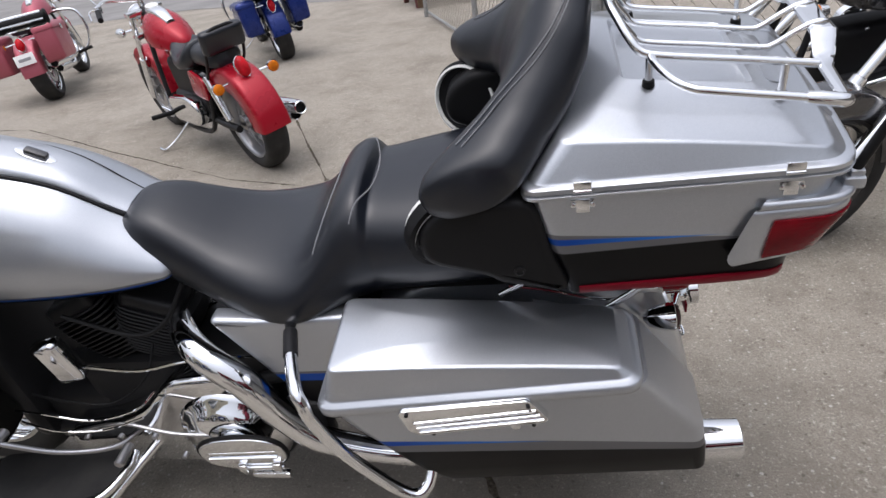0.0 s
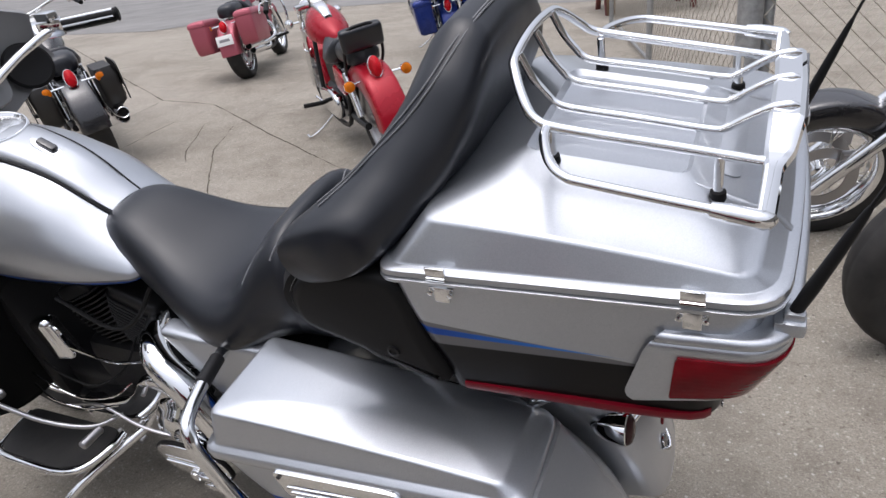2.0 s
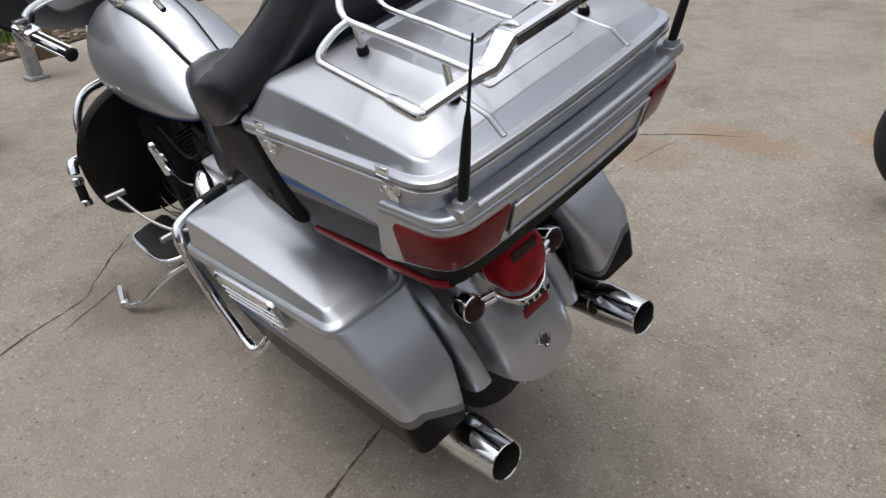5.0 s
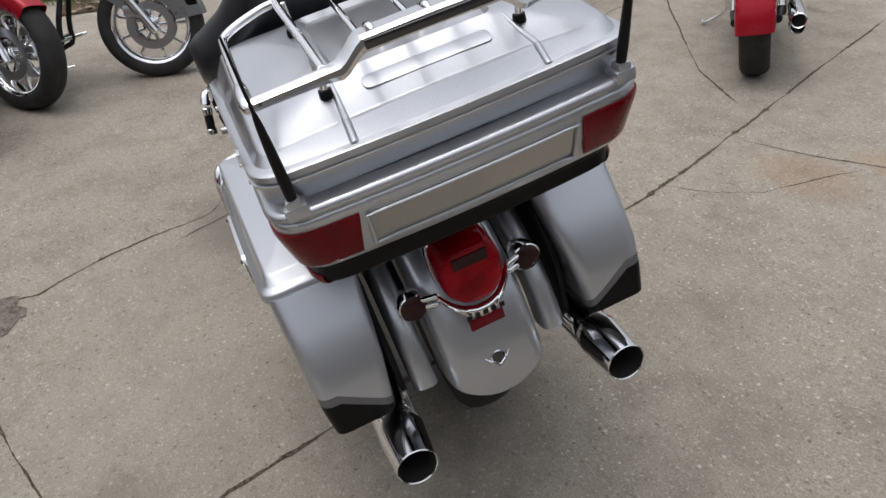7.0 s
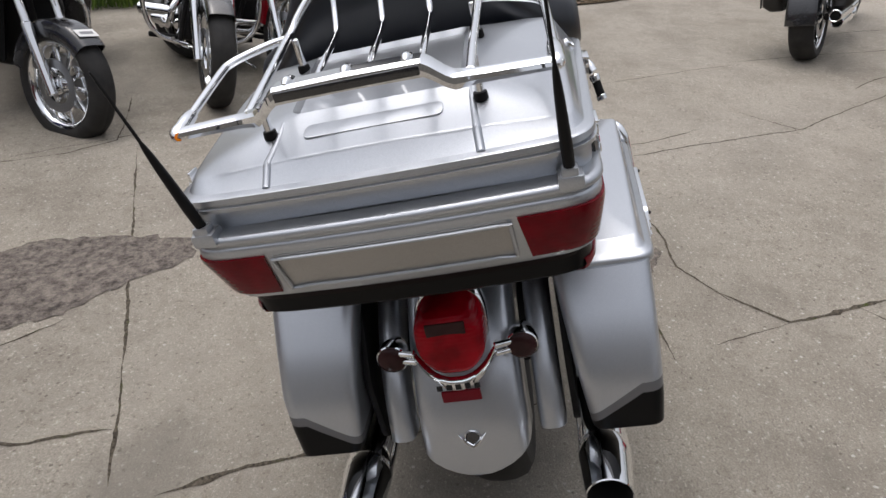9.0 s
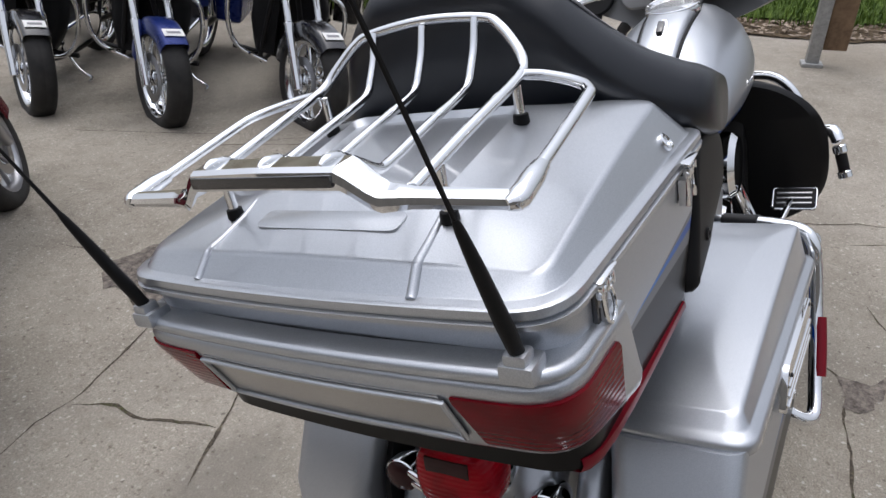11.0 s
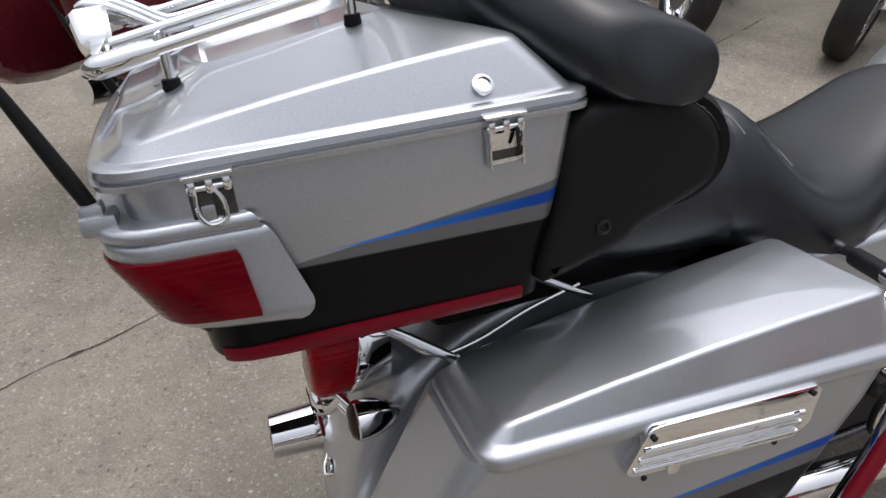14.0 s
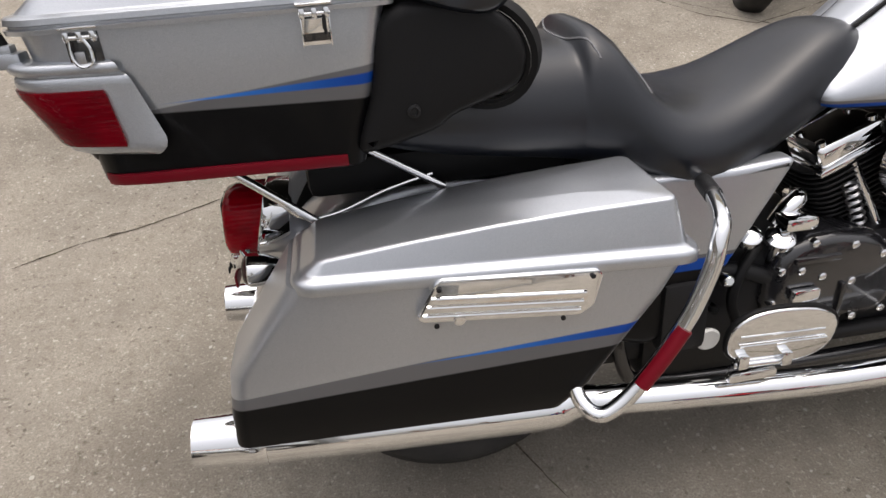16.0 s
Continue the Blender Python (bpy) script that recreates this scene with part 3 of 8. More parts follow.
leaf_m = mat("dry_leaf", (0.2, 0.13, 0.07), 0.8)
li = leaf_m.node_tree.nodes.new("ShaderNodeNewGeometry")
lr = leaf_m.node_tree.nodes.new("ShaderNodeValToRGB")
lr.color_ramp.elements[0].color, lr.color_ramp.elements[1].color = (0.06, 0.035, 0.018, 1), (0.42, 0.34, 0.26, 1)
link(leaf_m, li.outputs["Random Per Island"], lr.inputs[0])
link(leaf_m, lr.outputs[0], bsdf(leaf_m).inputs["Base Color"])
verts, faces = [], []
for _ in range(1400):
    x, y = leaf_spot()
    q, s = rng.uniform(0, 6.28), rng.uniform(0.012, 0.035)
    z, n = zg(x, y) + rng.uniform(0.015, 0.04), len(verts)
    for k, rr in ((0, 1.3), (1, 0.6), (2, 1.3), (3, 0.6)):
        verts.append((x + math.cos(q + k * 1.571) * s * rr, y + math.sin(q + k * 1.571) * s * rr, z + rng.uniform(-0.006, 0.008)))
    faces.append((n, n + 1, n + 2, n + 3))
me = bpy.data.meshes.new("leaf_litter")
me.from_pydata(verts, [], faces)
me.materials.append(leaf_m)
tagged(new("leaf_litter", me), "dry brown leaf litter", "leaves", kind="stuff")

old_wood = mat("weathered_wood", (0.36, 0.31, 0.26), 0.85)
vary(old_wood, bsdf(old_wood).inputs["Base Color"], noise_tex(old_wood, 14, 6, 0.7), 0.3, 0.7, (0.22, 0.18, 0.145, 1), (0.46, 0.41, 0.35, 1))
bump(old_wood, noise_tex(old_wood, 60, 4), 0.6, 0.003)


def turn_m(x, y, a, lift=0.0):
    return Matrix.Translation((x, y, zg(x, y) + lift)) @ Matrix.Rotation(a, 4, 'Z')


tagged(finish("plank", rbox(0, 0, 0.03, 1.1, 0.16, 0.045, 0.006, turn_m(-6.42, 1.75, radians(113), 0.02)), old_wood), "weathered loose plank lying on soil", "plank")
slab_m = mat("broken_slab_stone", (0.40, 0.37, 0.32), 0.9)
vary(slab_m, bsdf(slab_m).inputs["Base Color"], noise_tex(slab_m, 20, 5, 0.7), 0.3, 0.7, (0.28, 0.26, 0.22, 1), (0.47, 0.44, 0.39, 1))
tagged(finish("broken_slab", slab([(-0.28, -0.16), (0.10, -0.20), (0.31, -0.05), (0.24, 0.13), (-0.05, 0.18), (-0.30, 0.08)], turn_m(-7.0, 1.1, radians(100), 0.045), 0.05, 0.008), slab_m), "pale broken concrete slab on the grass", "slab")

# low pink plank barrier on stub posts
pink_m = mat("faded_pink_paint", (0.50, 0.36, 0.35), 0.75)
vary(pink_m, bsdf(pink_m).inputs["Base Color"], noise_tex(pink_m, 3, 6, 0.65), 0.3, 0.7, (0.44, 0.31, 0.305, 1), (0.58, 0.43, 0.42, 1))
A, B_ = V3(-7.75, -0.6, 0), V3(-8.9, 4.4, 0)
ang = math.atan2(B_.y - A.y, B_.x - A.x)
barrier = thing("plank_barrier", Matrix.Translation((A.x, A.y, zg(A.x, A.y))) @ Matrix.Rotation(ang, 4, 'Z'), "low faded pink plank barrier on stub posts", "barrier")
L = (B_ - A).length
part("rail", rbox(L / 2, 0.0, 0.185, L, 0.05, 0.28, 0.008), pink_m, barrier)
for k in range(4):
    part("post", rbox(0.25 + k * (L - 0.5) / 3, -0.07, 0.16, 0.10, 0.09, 0.40, 0.008), old_wood, barrier)

# grey steel pole with a brown timber board fixed behind it
galv = mat("galvanised_steel", (0.36, 0.37, 0.37), 0.55, 0.6)
vary(galv, bsdf(galv).inputs["Base Color"], noise_tex(galv, 30, 5, 0.7), 0.3, 0.7, (0.27, 0.275, 0.27, 1), (0.43, 0.435, 0.43, 1))
brown_wood = mat("brown_timber", (0.16, 0.10, 0.06), 0.8)
vary(brown_wood, bsdf(brown_wood).inputs["Base Color"], noise_tex(brown_wood, 9, 6, 0.7), 0.3, 0.7, (0.09, 0.055, 0.03, 1), (0.24, 0.155, 0.09, 1))
sign_post = thing("sign_post", turn_m(-4.52, 0.10, radians(10)), "square grey steel post with a brown timber board", "post")
part("upright", rbox(0, 0, 1.35, 0.09, 0.09, 2.7, 0.01), galv, sign_post)
part("foot_plate", rbox(0, 0, 0.012, 0.15, 0.15, 0.03, 0.008), galv, sign_post)
part("board", rbox(-0.03, 0.135, 1.42, 0.06, 0.17, 2.6, 0.012), brown_wood, sign_post, "brown timber board")
# plain wall added out of view; it darkens reflections and light from the east
block_m = mat("dull_painted_block", (0.15, 0.142, 0.13), 0.85)
vary(block_m, bsdf(block_m).inputs["Base Color"], noise_tex(block_m, 1.6, 7, 0.65), 0.3, 0.7, (0.12, 0.113, 0.103, 1), (0.185, 0.175, 0.16, 1))
tagged(finish("wall_east", rbox(0, 0, 2.2, 0.3, 30.0, 4.6, 0.01, turn_m(8.4, 0.0, radians(4))), block_m), "plain dull wall added out of view to darken reflections", "wall", kind="structure")

# ---- the silver touring motorcycle: x aft, y to its right side, leaning on its stand ----
LEAN = radians(12.52)
BIKE = Matrix.Translation((0, 0, -0.035)) @ Matrix.Rotation(LEAN, 4, 'X')
TO_BIKE = BIKE.inverted()
bike = thing("touring_motorcycle", BIKE, "silver metallic touring motorcycle with hard luggage leaning on its side stand", "motorcycle")


def plan(x0, x1, h0, h1, r0, r1, bulge, k=6, edge=10):
    """An outline from above: left front, left rear, the rear edge, right rear, right front."""
    def arc(a, p, b, r):
        a, p, b = Vector(a), Vector(p), Vector(b)
        u, w = p + (a - p).normalized() * r, p + (b - p).normalized() * r
        return [tuple(u * (1 - t) ** 2 + p * 2 * t * (1 - t) + w * t * t) for t in (j / k for j in range(k + 1))]
    c = [(x0, -h0), (x1, -h1), (x1, h1), (x0, h0)]
    out = arc(c[3], c[0], c[1], r0)
    a, b = out[-1], arc(c[0], c[1], c[2], r1)
    out += [tuple(Vector(a).lerp(Vector(b[0]), j / edge)) for j in range(1, edge)] + b
    d = arc(c[1], c[2], c[3], r1)
    a = b[-1]
    out += [tuple(Vector(a).lerp(Vector(d[0]), j / edge)) for j in range(1, edge)] + d
    e = arc(c[2], c[3], c[0], r0)
    out += [tuple(Vector(d[-1]).lerp(Vector(e[0]), j / edge)) for j in range(1, edge)] + e
    return [(x + bulge * max(0, 1 - (y / h1) ** 2) * max(0, (x - x0) / (x1 - x0)) ** 6, y) for x, y in out]


def ring(z, slope, *a, mid=0.75, crown=0.0, bow=0.0):
    h = max(a[2], a[3])
    return [V3(x, y, z + slope * (x - mid) + bow * max(0.0, 1 - ((x - mid) / 0.20) ** 2) + crown * (1 - (y / h) ** 2) * max(0.0, min(1.0, (x - 0.62) / 0.32))) for x, y in plan(*a)]


# -- rear luggage box --
body = bmesh.new()
loft([
    ring(0.913, 0.02, 0.556, 0.922, 0.280, 0.262, 0.03, 0.05, 0.012),
    ring(0.919, 0.02, 0.547, 0.929, 0.288, 0.270, 0.03, 0.05, 0.012),
    ring(0.985, 0.04, 0.538, 0.935, 0.294, 0.276, 0.03, 0.05, 0.012),
    ring(1.060, 0.03, 0.518, 0.962, 0.301, 0.284, 0.03, 0.05, 0.012),
    ring(1.095, 0.03, 0.510, 0.970, 0.303, 0.285, 0.03, 0.05, 0.012),
    ring(1.1385, -0.004, 0.500, 0.976, 0.304, 0.286, 0.03, 0.05, 0.012),
], bm=body)
box = part("luggage_box", body, box_paint, bike, "silver luggage box with blue and black side graphics")

lid_bm = bmesh.new()
FL = (0.03, 0.055, 0.014)
loft([
    ring(1.1345, -0.004, 0.494, 0.984, 0.305, 0.286, *FL),
    ring(1.1355, -0.004, 0.487, 0.991, 0.312, 0.293, *FL),
    ring(1.1415, -0.004, 0.486, 0.992, 0.313, 0.294, *FL),
    ring(1.1433, -0.004, 0.4905, 0.9875, 0.3085, 0.2895, *FL),
    ring(1.1455, -0.004, 0.4905, 0.9875, 0.3085, 0.2895, *FL),
    ring(1.1473, -0.004, 0.487, 0.991, 0.312, 0.293, *FL),
    ring(1.1545, -0.004, 0.488, 0.990, 0.311, 0.292, *FL),
    ring(1.1572, -0.004, 0.492, 0.986, 0.307, 0.288, 0.03, 0.05, 0.014),
    ring(1.1578, -0.004, 0.499, 0.979, 0.299, 0.281, 0.03, 0.05, 0.014),
    ring(1.1600, -0.008, 0.502, 0.9770, 0.296, 0.279, 0.03, 0.048, 0.014),
    ring(1.1900, -0.104, 0.5460, 0.9602, 0.2700, 0.2720, 0.03, 0.030, 0.012, crown=0.013, bow=0.006),
    ring(1.1938, -0.106, 0.5500, 0.9570, 0.2665, 0.2692, 0.03, 0.029, 0.012, crown=0.013, bow=0.006),
    ring(1.1958, -0.108, 0.5550, 0.9520, 0.2615, 0.2650, 0.03, 0.028, 0.012, crown=0.013, bow=0.006),
    ring(1.2052, -0.118, 0.580, 0.930, 0.237, 0.242, 0.03, 0.04, 0.010, crown=0.008),
    ring(1.2195, -0.135, 0.625, 0.898, 0.182, 0.186, 0.03, 0.03, 0.006, crown=0.002),
    ring(1.2320, -0.150, 0.655, 0.872, 0.135, 0.131, 0.02, 0.02, 0.0),
    ring(1.2325, -0.150, 0.657, 0.870, 0.132, 0.128, 0.02, 0.02, 0.0),
    ring(1.2250, -0.150, 0.664, 0.863, 0.124, 0.120, 0.02, 0.02, 0.0),
    ring(1.2245, -0.150, 0.70, 0.83, 0.08, 0.08, 0.02, 0.02, 0.0),
], bm=lid_bm)
from mathutils.bvhtree import BVHTree
lid_tree = BVHTree.FromBMesh(lid_bm)


def lid_z(x, y):
    return lid_tree.ray_cast(V3(x, y, 2), V3(0, 0, -1))[0].z


lid = part("lid", lid_bm, silver, box, "domed silver lid", sharp=32)
flat_faces(box, lid)
for s in (-1, 1):
    y = 0.138 * s
    xs = np.linspace(0.872, 0.9893, 60)
    part("rib", tube([(x, y * (1 + 0.06 * (x - 0.88) / 0.1), lid_z(x, y * (1 + 0.06 * (x - 0.88) / 0.1)) - 0.0024) for x in xs], [0.0020, 0.0046, 0.0054, 0.0058, 0.0062, 0.0064], 12, raw=True), silver, box)
# raised rounded badge plate behind the rack
part("badge_plate", slab(rounded([(-0.016, -0.10), (0.016, -0.10), (0.016, 0.10), (-0.016, 0.10)], 0.012), Matrix.Translation((0.912, 0, lid_z(0.912, 0) - 0.0014)) @ Matrix.Rotation(radians(15), 4, 'Y'), 0.0026, 0.0008), silver, box)


def around(x_cut, off, z, count=64, y_stop=None):
    """Points round the back of the box from x_cut on the left side to x_cut on the right, off metres outside it."""
    pts = [Vector(p) for p in plan(0.40, 0.990 + off, 0.300 + off, 0.283 + off, 0.02, 0.055, 0.014, k=12, edge=24)]
    half = [p for p in pts if p.y <= 0 and p.x >= x_cut and p.x > 0.45]
    first = pts.index(half[0])
    a, b = pts[first - 1], half[0]
    if b.x > a.x:
        half.insert(0, a.lerp(b, (x_cut - a.x) / (b.x - a.x)))
    full = half + [Vector((p.x, -p.y)) for p in reversed(half)]
    if y_stop is not None:
        full = [p for p in half if not (p.y > y_stop and p.x > 0.95)]
        a, b = full[-1], half[len(full)] if len(full) < len(half) else full[-1]
        if b.y > a.y:
            full.append(a.lerp(b, (y_stop - a.y) / (b.y - a.y)))
    d = [0.0]
    for a, b in zip(full, full[1:]):
        d.append(d[-1] + (b - a).length)
    out = []
    for i in range(count):
        s = d[-1] * i / (count - 1)
        j = max(1, next((k for k, v in enumerate(d) if v >= s - 1e-9), len(d) - 1))
        t = (s - d[j - 1]) / max(1e-9, d[j] - d[j - 1])
        p = full[j - 1].lerp(full[j], min(1, t))
        back = max(0.0, min(1.0, (p.x - 0.83) / 0.13)) * max(0.0, min(1.2, (1.066 - z) / 0.10))
        out.append(V3(p.x - 0.042 * back, p.y * (1 - 0.05 * back), z + 0.03 * (p.x - 0.9)))
    return out


trim_bm = loft([
    around(0.876, -0.020, 1.0995), around(0.868, -0.006, 1.0990), around(0.862, 0.006, 1.0975), around(0.857, 0.0105, 1.0955), around(0.854, 0.0128, 1.0915), around(0.853, 0.0128, 1.0865), around(0.852, 0.0112, 1.0838),
    around(0.850, 0.0062, 1.0820), around(0.848, 0.0062, 1.0795), around(0.8455, 0.0085, 1.0775), around(0.843, 0.0098, 1.0735), around(0.8395, 0.0098, 1.066),
    around(0.8165, 0.009, 0.994), around(0.8160, 0.0105, 0.987), around(0.8185, 0.0105, 0.979), around(0.8250, 0.0095, 0.972), around(0.834, 0.005, 0.967), around(0.840, -0.022, 0.966),
], closed=False)
part("lamp_surround", trim_bm, silver, box, sharp=45)
lens_rows = [(0.888, 0.006, 0.980), (0.887, 0.013, 0.981), (0.884, 0.0145, 0.987), (0.879, 0.0145, 1.054), (0.881, 0.013, 1.061), (0.882, 0.006, 1.062)]
for s in (1, -1):
    rows = [around(xc, off, z, 40, y_stop=-float(np.interp(z, [0.98, 1.062], [0.196, 0.178]))) for xc, off, z in lens_rows]
    # close both ends inwards
    rows = [[V3(r[0].x, r[0].y + 0.012, r[0].z)] + r + [V3(r[-1].x - 0.012, r[-1].y, r[-1].z)] for r in rows]
    bm = loft(rows, closed=False)
    if s < 0:
        mirror_y(bm)
    part("side_lamp_lens", bm, red_lens, box, "red wraparound lamp lens")
panel = []
for off, z, hy in ((0.004, 0.983, 0.164), (0.0115, 0.984, 0.164), (0.0115, 0.990, 0.1675), (0.0115, 1.054, 0.1675), (0.0115, 1.060, 0.164), (0.004, 1.061, 0.164)):
    row = around(0.9, off, z, 120)
    row = [p for p in row if abs(p.y) <= 0.172 and p.x > 0.96]
    panel.append([V3(np.interp(y, [p.y for p in row], [p.x for p in row]), y, np.interp(y, [p.y for p in row], [p.z for p in row])) for y in np.linspace(-hy, hy, 24)])
part("rear_panel", loft(panel, closed=False), panel_m, box, "plain grey panel between the lamps")
rim_row = [p + V3(0.003, 0, 0) for p in panel[2]] + [p + V3(0.003, 0, 0) for p in reversed(panel[3])]
part("panel_rim", tube(rim_row, 0.0032, 8, 1, closed=True), silver, box)
for s in (1, -1):
    strip = []
    for o, k in ((-0.006, 0.0), (0.0035, 0.04), (0.0045, 0.5), (0.000, 1.0), (-0.014, 1.02)):
        strip.append([V3(x, s * (yy + o), 0.933 + 0.010 * (x - 0.575) - k * 0.0185) for x, yy in ((0.575, 0.2875), (0.70, 0.2838), (0.80, 0.2800), (0.86, 0.2762), (0.895, 0.2710), (0.912, 0.2640), (0.920, 0.2560))])
    part("reflector_strip", loft(strip, closed=False), red_strip_m, box, "red reflective strip")
under = loft([ring(0.908, 0.02, 0.60, 0.865, 0.20, 0.19, 0.03, 0.05, 0.02), ring(0.911, 0.02, 0.585, 0.885, 0.255, 0.235, 0.03, 0.05, 0.018), ring(0.915, 0.03, 0.568, 0.905, 0.279, 0.255, 0.03, 0.05, 0.012), ring(0.935, 0.04, 0.566, 0.922, 0.279, 0.258, 0.03, 0.05, 0.012)])
part("box_base", under, black_plastic, box, "black underside of the box")
skirt = loft([around(0.90, -0.024, 0.969), around(0.90, -0.002, 0.967), around(0.90, -0.003, 0.950), around(0.895, -0.012, 0.947), around(0.895, -0.014, 0.928), around(0.89, -0.018, 0.915), around(0.88, -0.026, 0.910), around(0.80, -0.060, 0.909)], closed=False)
part("rear_skirt", skirt, red_black, box, "dark glossy skirt below the lamps")

# hinges on the left, draw latches on the right, a barrel lock
def hinge(x, y, z):
    bm = rbox(x, y - 0.004, z + 0.010, 0.028, 0.005, 0.016, 0.002)
    rbox(x, y - 0.000, z - 0.030, 0.022, 0.005, 0.026, 0.002, bm=bm)
    rbox(x, y + 0.001, z - 0.024, 0.036, 0.004, 0.010, 0.002, bm=bm)
    rod((x - 0.014, y - 0.006, z + 0.001), (x + 0.014, y - 0.006, z + 0.001), 0.003, 8, bm=bm)
    for dx in (-0.015, 0.015):
        lathe([(0.004, 0), (0.004, 0.002), (0.002, 0.003)], 8, axis_m((x + dx, y - 0.004, z - 0.026), (0, -1, 0)), bm=bm)
    return bm


part("hinge", hinge(0.583, -0.308, 1.153), chrome, box, "chrome lid hinge")
part("hinge", hinge(0.895, -0.292, 1.150), chrome, box, "chrome lid hinge")


def latch(x, y, z):
    """A draw latch: a cover leaf on the lid's lip, a knuckled pin and a lever that hangs below it."""
    bm = slab(rounded([(-0.024, -0.001), (0.024, -0.001), (0.024, 0.014), (-0.024, 0.014)], 0.003), Matrix.Translation((x, y, z + 0.026)) @ Matrix.Rotation(radians(-14), 4, 'X'), 0.003, 0.001)
    rod((x - 0.021, y + 0.009, z + 0.012), (x + 0.021, y + 0.009, z + 0.012), 0.0032, 10, bm=bm)
    for dx in (-0.016, 0.0, 0.016):
        rbox(x + dx, y + 0.008, z + 0.013, 0.008, 0.010, 0.014, 0.003, bm=bm)
    return bm


def latch_lever(x, y, z):
    tilt = Matrix.Translation((x, y + 0.006, z)) @ Matrix.Rotation(radians(-13), 4, 'X')
    bm = slab(rounded([(-0.018, -0.030), (0.018, -0.030), (0.018, 0.006), (-0.018, 0.006)], 0.003), tilt @ xz_plane(0), 0.003, 0.001)
    for dx in (-0.0185, 0.0185):
        rbox(x + dx, y + 0.004, z - 0.010, 0.002, 0.014, 0.040, 0.0008, bm=bm)
    return bm


for x, y, z, open_ in ((0.594, 0.304, 1.122, False), (0.890, 0.287, 1.116, True)):
    lt = part("latch", latch(x, y, z), chrome, box, "chrome draw latch")
    # black block stands in for dark gaps and reflections in the chrome
    part("latch_recess", rbox(x, y + (0.001 if open_ else -0.002), z - 0.002, 0.042 if open_ else 0.036, 0.010, 0.050 if open_ else 0.044, 0.002), black_gloss, lt)
    if open_:
        # the wire bail hangs over the dark keeper
        part("bail", tube([(x + 0.014, y + 0.010, z + 0.010), (x + 0.015, y + 0.012, z - 0.012), (x + 0.006, y + 0.013, z - 0.024), (x - 0.008, y + 0.013, z - 0.020), (x - 0.010, y + 0.012, z - 0.004), (x - 0.004, y + 0.011, z + 0.010)], 0.0022, 8, 4), chrome, lt, "chrome wire bail")
        part("keeper", rbox(x + 0.006, y + 0.006, z - 0.014, 0.014, 0.008, 0.018, 0.003), steel, lt)
    else:
        part("lever", latch_lever(x, y, z), chrome, lt)
        part("pin", rod((x - 0.012, y + 0.012, z + 0.010), (x - 0.012, y + 0.013, z - 0.014), 0.0022, 8), dark, lt)
lock_d = V3(0.0, 0.80, 0.60)
lock_p = lid_tree.ray_cast(V3(0.606, 0.45, 1.30), V3(0, -0.80, -0.62))[0] or V3(0.606, 0.278, 1.180)
part("lock", lathe([(0.011, -0.006), (0.0125, 0.001), (0.0115, 0.0045), (0.0085, 0.0055), (0.0075, 0.0025), (0.003, 0.0025)], 24, axis_m(lock_p, lock_d)), chrome, box, "round chrome lock")

# antennas
for s in (1, -1):
    ant_base = rbox(0.996, 0.253 * s, 1.102, 0.034, 0.034, 0.020, 0.005)
    rbox(1.000, 0.253 * s, 1.115, 0.022, 0.022, 0.014, 0.004, bm=ant_base)
    part("antenna_foot", ant_base, silver, box)
    d = V3(0.33, -0.01 * s, 0.94).normalized()
    p0 = V3(1.000, 0.253 * s, 1.118)
    part("antenna_boot", tube([p0, p0 + d * 0.04, p0 + d * 0.10, p0 + d * 0.14, p0 + d * 0.155], [0.0075, 0.0082, 0.0066, 0.0046, 0.0028], 10, 3), black_plastic, box, "black rubber antenna boot")
    part("antenna_mast", tube([p0 + d * 0.15, p0 + d * 0.2, p0 + d * (0.62 if s > 0 else 0.26)], [0.0026, 0.0022, 0.0015], 6, 3), black_plastic, box)

# -- chrome luggage rack --
rack = part("luggage_rack", tube([(0.952, -0.150, 1.250), (0.85, -0.152, 1.268), (0.72, -0.156, 1.290), (0.685, -0.152, 1.300), (0.668, -0.140, 1.318), (0.650, -0.112, 1.345), (0.642, -0.085, 1.356), (0.640, 0, 1.363),
                                  (0.642, 0.085, 1.356), (0.650, 0.112, 1.345), (0.668, 0.140, 1.318), (0.685, 0.152, 1.300), (0.72, 0.156, 1.290), (0.85, 0.152, 1.268), (0.952, 0.150, 1.250)], 0.0068, 12, 5), chrome, bike, "chrome tube luggage rack")
for s in (-1, 1):
    part("side_rail", tube([(0.700, 0.160 * s, 1.292), (0.704, 0.185 * s, 1.290), (0.722, 0.226 * s, 1.284), (0.745, 0.249 * s, 1.279), (0.78, 0.254 * s, 1.273), (0.952, 0.256 * s, 1.243)], 0.0066, 12, 5), chrome, rack)
    part("rail_cap", tube([(0.905, 0.2555 * s, 1.251), (0.925, 0.256 * s, 1.248), (0.958, 0.256 * s, 1.242), (0.968, 0.250 * s, 1.241)], [0.009, 0.011, 0.011, 0.006], 12, 3), chrome, rack)
    for x, y in ((0.700, 0.146), (0.905, 0.152)):
        zt, zb = (1.290 if x < 0.8 else 1.258), lid_z(x, y)
        part("post", rod((x, y * s, zb + 0.008), (x, y * s, zt), 0.0062, 12), chrome, rack)
        part("rubber_foot", lathe([(0.009, -0.003), (0.0105, 0.0), (0.0095, 0.010), (0.007, 0.011)], 14, Matrix.Translation((x, y * s, zb))), black_plastic, rack)
